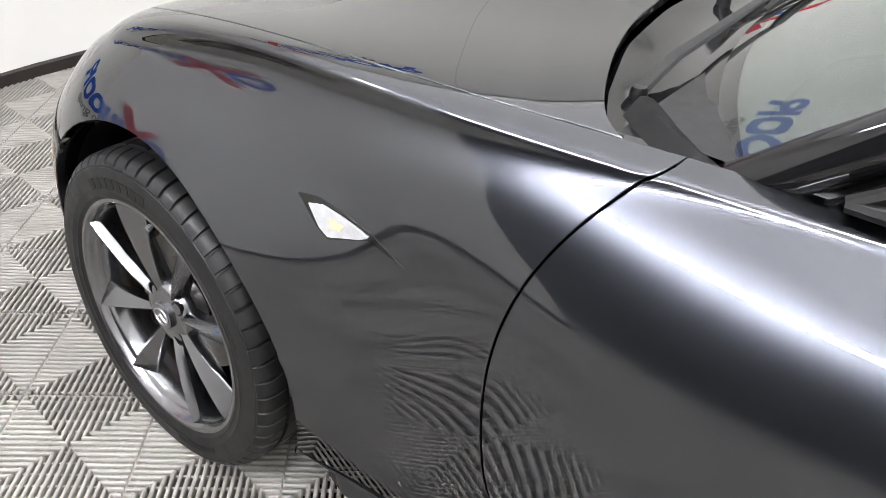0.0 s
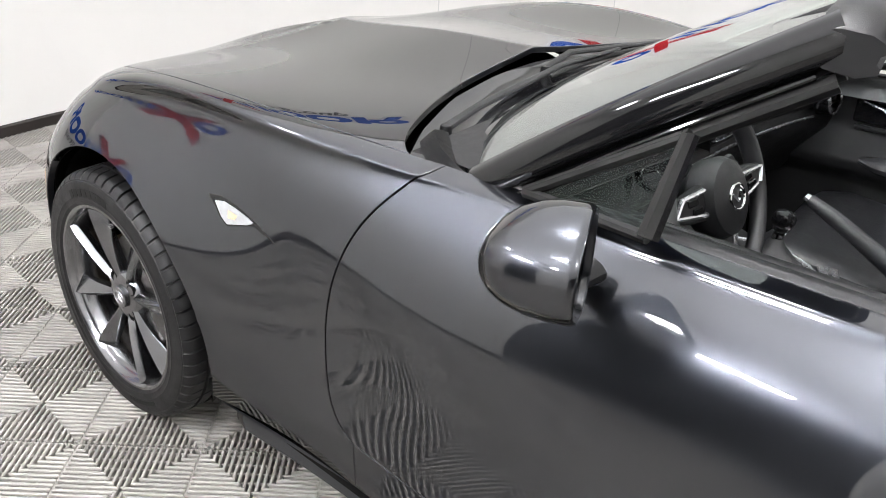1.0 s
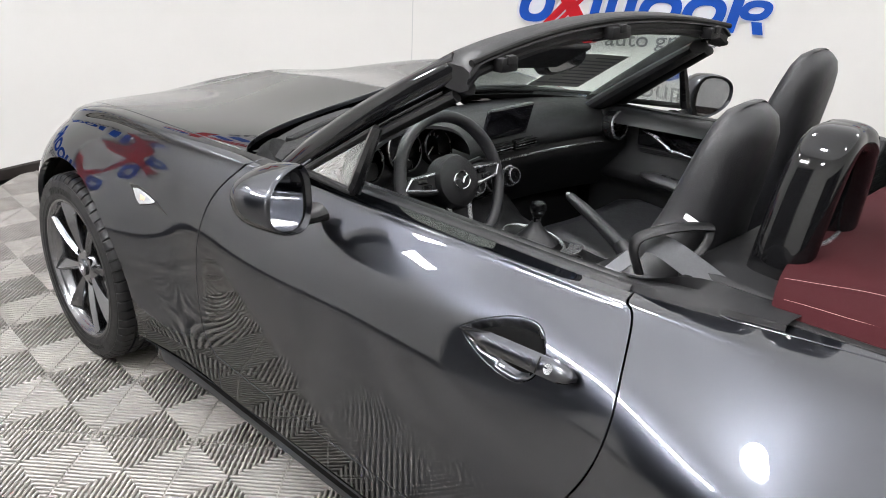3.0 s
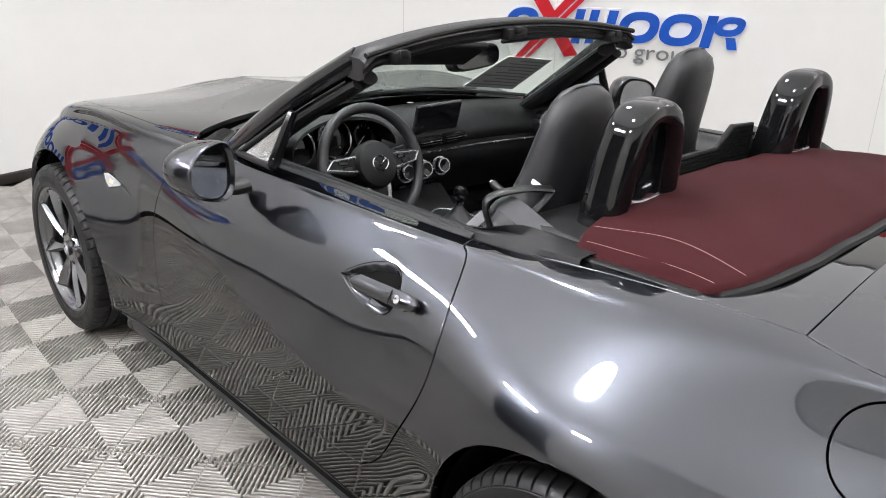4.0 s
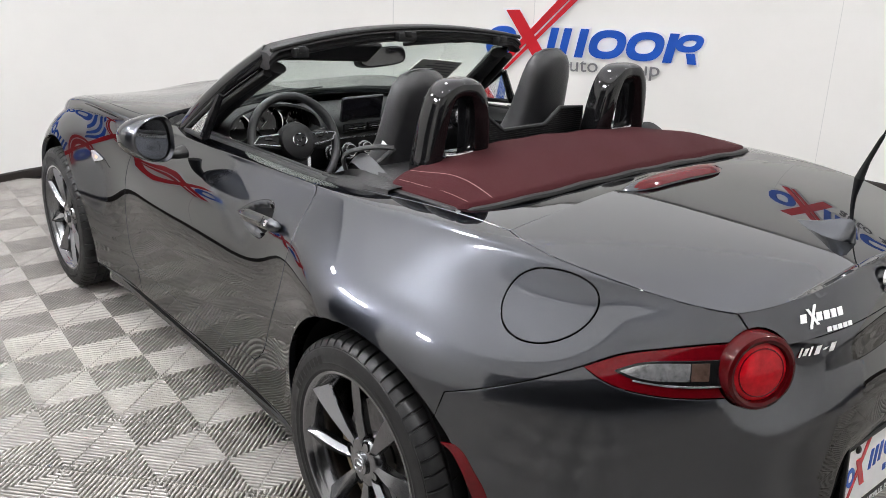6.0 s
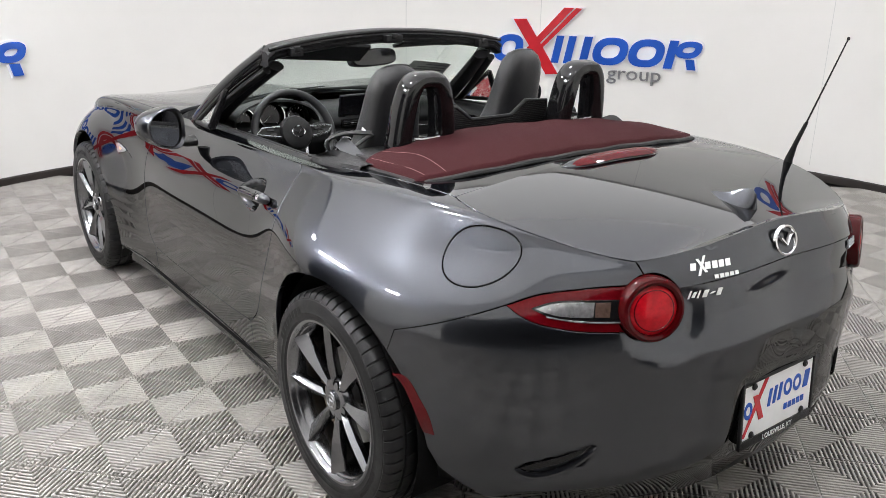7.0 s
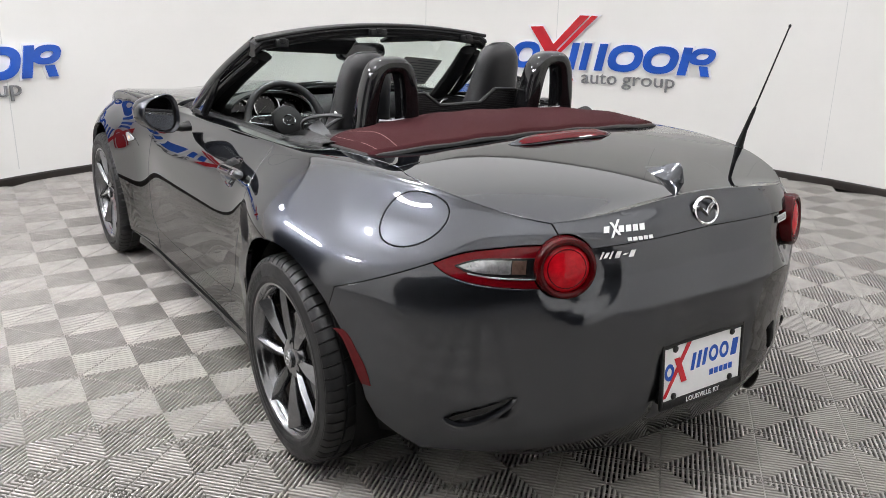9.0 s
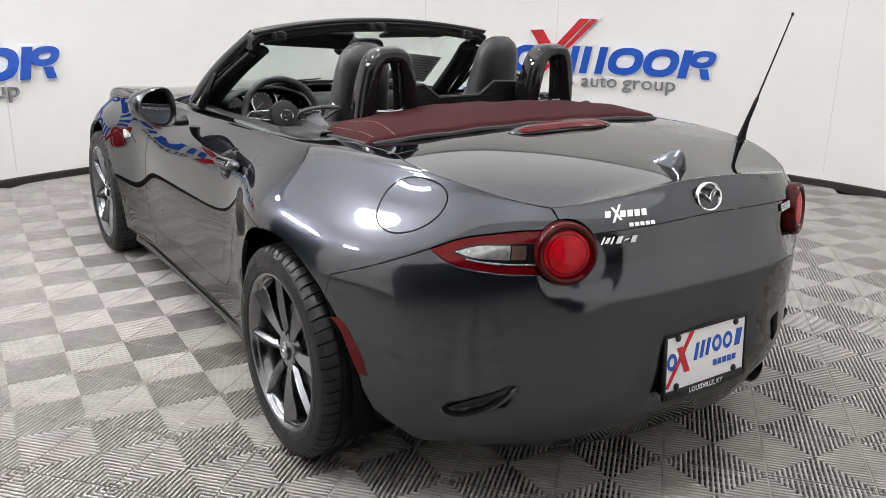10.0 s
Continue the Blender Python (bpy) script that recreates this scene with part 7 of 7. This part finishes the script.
def grow(loop, d):
    """The outline pushed outwards by d."""
    n = len(loop)
    area = sum(loop[i][0] * loop[(i + 1) % n][1] - loop[(i + 1) % n][0] * loop[i][1] for i in range(n))
    sgn = 1 if area > 0 else -1
    res = []
    for i in range(n):
        a, b, c = loop[i - 1], loop[i], loop[(i + 1) % n]
        e1, e2 = Vector((b[0] - a[0], b[1] - a[1])).normalized(), Vector((c[0] - b[0], c[1] - b[1])).normalized()
        m = Vector((e1.y + e2.y, -e1.x - e2.x)) * sgn
        m = m / max(0.35, m.length_squared / 2) if m.length > 1e-6 else Vector((0, 0))
        res.append((b[0] + m.x * d, b[1] + m.y * d))
    return res


def wall_sign(end, lift=0.0):
    sign = thing("wall_sign", "raised blue and red dealer sign on the white wall", "wall sign", group="wall signs")
    low, high = 0.700 + lift, 0.915 + lift
    shapes = [("ring", slanted_ring(0.0, 0.255, low, high, 0.062), BLUE, 0.030), ("ring", slanted_ring(0.800, 1.100, low, high, 0.066), BLUE, 0.030), ("ring", slanted_ring(1.085, 1.385, low, high, 0.066), BLUE, 0.030)]
    shapes += [("bar", slanted_bar(0.475, 0.535, low, high), BLUE, 0.030), ("bar", slanted_bar(0.575, 0.635, low, high), BLUE, 0.030), ("bar", slanted_bar(0.700, 0.765, low, high), BLUE, 0.030)]
    shapes += [("bar", slanted_bar(1.372, 1.440, low, high), BLUE, 0.030), ("ring", slanted_ring(1.452, 1.668, low + 0.085, high, 0.052), BLUE, 0.030), ("bar", slanted_bar(1.560, 1.625, low, low + 0.078, -0.02), BLUE, 0.030)]
    shapes += [("cross_bar", [[(u, v + lift) for u, v in ((0.075, 0.585), (0.130, 0.585), (0.640, 1.132), (0.560, 1.132))]], RED, 0.038), ("cross_bar", [[(u, v + lift) for u, v in ((0.158, 1.035), (0.262, 1.040), (0.540, 0.612), (0.440, 0.606))]], RED, 0.036), ("cross_bar", [[(u, v + lift) for u, v in ((0.150, 0.585), (0.178, 0.585), (0.705, 1.128), (0.655, 1.132))]], RED, 0.038)]
    for name, loops, mat, proud in shapes:
        wall_shape("backing", [grow(loops[0], 0.013)], end, 0.0, proud * 0.55 + (0.002 if mat is RED else 0), SIGN_EDGE, sign, "white backing round a shape")
    for name, loops, mat, proud in shapes:
        wall_shape(name, loops, end, 0.004, proud, mat, sign, "red bar" if mat is RED else "blue acrylic shape")
    for word, u0, wide in (("auto", 0.600, 0.290), ("group", 0.935, 0.425)):
        me = glyphs(word, 0.150, 0.009)
        xs = [v.co.x for v in me.vertices]
        lo, hi = min(xs), max(xs)
        for v in me.vertices:
            v.co = wall_place(end, u0 + (v.co.x - lo) / (hi - lo) * wide, 0.592 + lift + v.co.y * 1.02, 0.012 + v.co.z)
        me.materials.clear()
        finish("word", me, SIGN_GREY, sign, "grey raised letters", smooth=False)
    return sign


for end in (-67.2, 15.6):
    wall_sign(end)
for end in (-107.0, -26.3):
    wall_sign(end, 1.40)

# seams between the wall panels
bm = bmesh.new()
for k in range(21):
    a = -12.5 + 360 / 21 * k
    if any(a0 - 1 < a % 360 < a1 + 1 for a0, a1 in GATES):
        continue
    m = Matrix.Translation(on_wall(a, ROOM_H / 2 + 0.045, 0.0008)) @ pose(0, 0, 0, 0, 0, a)
    box(bm, (0.0016, 0.006, ROOM_H - 0.10), m)
tagged(part("wall_seams", bm, CEILING, smooth=False), "thin vertical joints between white wall panels", "wall", kind="structure")

# ---- floor tiles ----
CELL, TURN_TILES = 0.20229, -3.4276
TILE_SIDE = CELL * math.sqrt(2)
NODE = Vector((0.0352, 0.9062, 0))


def tile_mesh():
    """A square plastic tile: ribs run square to each edge within its quarter, and meet in corners along the diagonals."""
    h, ribs, top, low = TILE_SIDE / 2, 10, 0.0, -0.030
    pitch = TILE_SIDE / (2 * ribs)
    w = pitch * 0.29
    # rib profile: upright sides, then a rounded top
    profile = ((-0.62, low), (-1.0, -0.0046), (-0.80, -0.0014), (-0.34, 0.0), (0.34, 0.0), (0.80, -0.0014), (1.0, -0.0046), (0.62, low))
    verts, faces = [], []
    for q in range(4):
        c, s = math.cos(q * math.pi / 2), math.sin(q * math.pi / 2)

        def put(x, y, z):
            verts.append((x * c - y * s, x * s + y * c, z))

        for i in range(-ribs, ribs):
            y = (i + 0.5) * pitch
            x0, x1 = abs(y) + 0.0005, h - 0.0022
            if x1 - x0 < 0.004:
                continue
            k, n = len(verts), len(profile)
            for off, z in profile:
                put(x0 + off * w * (1 if y > 0 else -1), y + off * w, z + top)
            for off, z in profile:
                put(x1, y + off * w, z + top)
            faces += [(k + a, k + n + a, k + n + a + 1, k + a + 1) for a in range(n - 1)]
            faces += [tuple(range(k, k + n)), tuple(range(k + 2 * n - 1, k + n - 1, -1))]
        # cross webs between the ribs, and the strip along the tile's edge
        rows = [(pitch * (2 * j + 1), -0.0065, 0.0021) for j in range(ribs // 2)] + [(h - 0.0012, -0.0050, 0.0010)]
        for x, z, ww in rows:
            k, yy = len(verts), x - 0.001
            for px, pz in ((x - ww, z - 0.006), (x - ww, z), (x + ww, z), (x + ww, z - 0.006)):
                put(px, -yy, pz)
                put(px, yy, pz)
            faces += [(k + 2 * a, k + 2 * a + 1, k + 2 * a + 3, k + 2 * a + 2) for a in range(3)]
    me = bpy.data.meshes.new("tile")
    me.from_pydata(verts, [], faces)
    me.materials.append(TILE)
    me.update()
    return me


tile_data = tile_mesh()
floor_ob = bpy.data.objects["floor"]
turn = Matrix.Rotation(radians(TURN_TILES), 4, "Z")
places = []
for i in range(-26, 27):
    for j in range(-26, 27):
        p = NODE + turn @ Vector(((i - j) * CELL, (i + j + 1) * CELL, 0))
        d = math.hypot(p.x - ROOM_X, p.y - ROOM_Y)
        if d < ROOM_R + 0.05:
            places.append((p, (p - Vector((0.4, 1.0, 0))).length))
places.sort(key=lambda q: q[1])
near, far = places[:300], places[300:]
for p, d in near:
    ob = new("tile", tile_data)
    ob.matrix_world = Matrix.Translation(p + Vector((0, 0, random.uniform(-0.0006, 0.0)))) @ turn @ pose(0, 0, 0, random.uniform(-0.1, 0.1), random.uniform(-0.1, 0.1), 45 + 90 * random.randrange(4))
    ob.parent = floor_ob
tv = np.array([v.co[:] for v in tile_data.vertices])
tf = [tuple(p.vertices) for p in tile_data.polygons]
allv, allf = [], []
m3 = np.array((turn @ pose(0, 0, 0, 0, 0, 45)).to_3x3())
for p, d in far:
    off = len(allv) * len(tv)
    allv.append(tv @ m3.T + np.array(p))
    allf += [tuple(i + off for i in f) for f in tf]
me = bpy.data.meshes.new("far_tiles")
me.from_pydata(np.concatenate(allv).tolist(), [], allf)
me.update()
ob = finish("far_tiles", me, TILE, floor_ob, smooth=False)
tagged(ob, "light grey ribbed plastic floor tiles", kind="stuff")
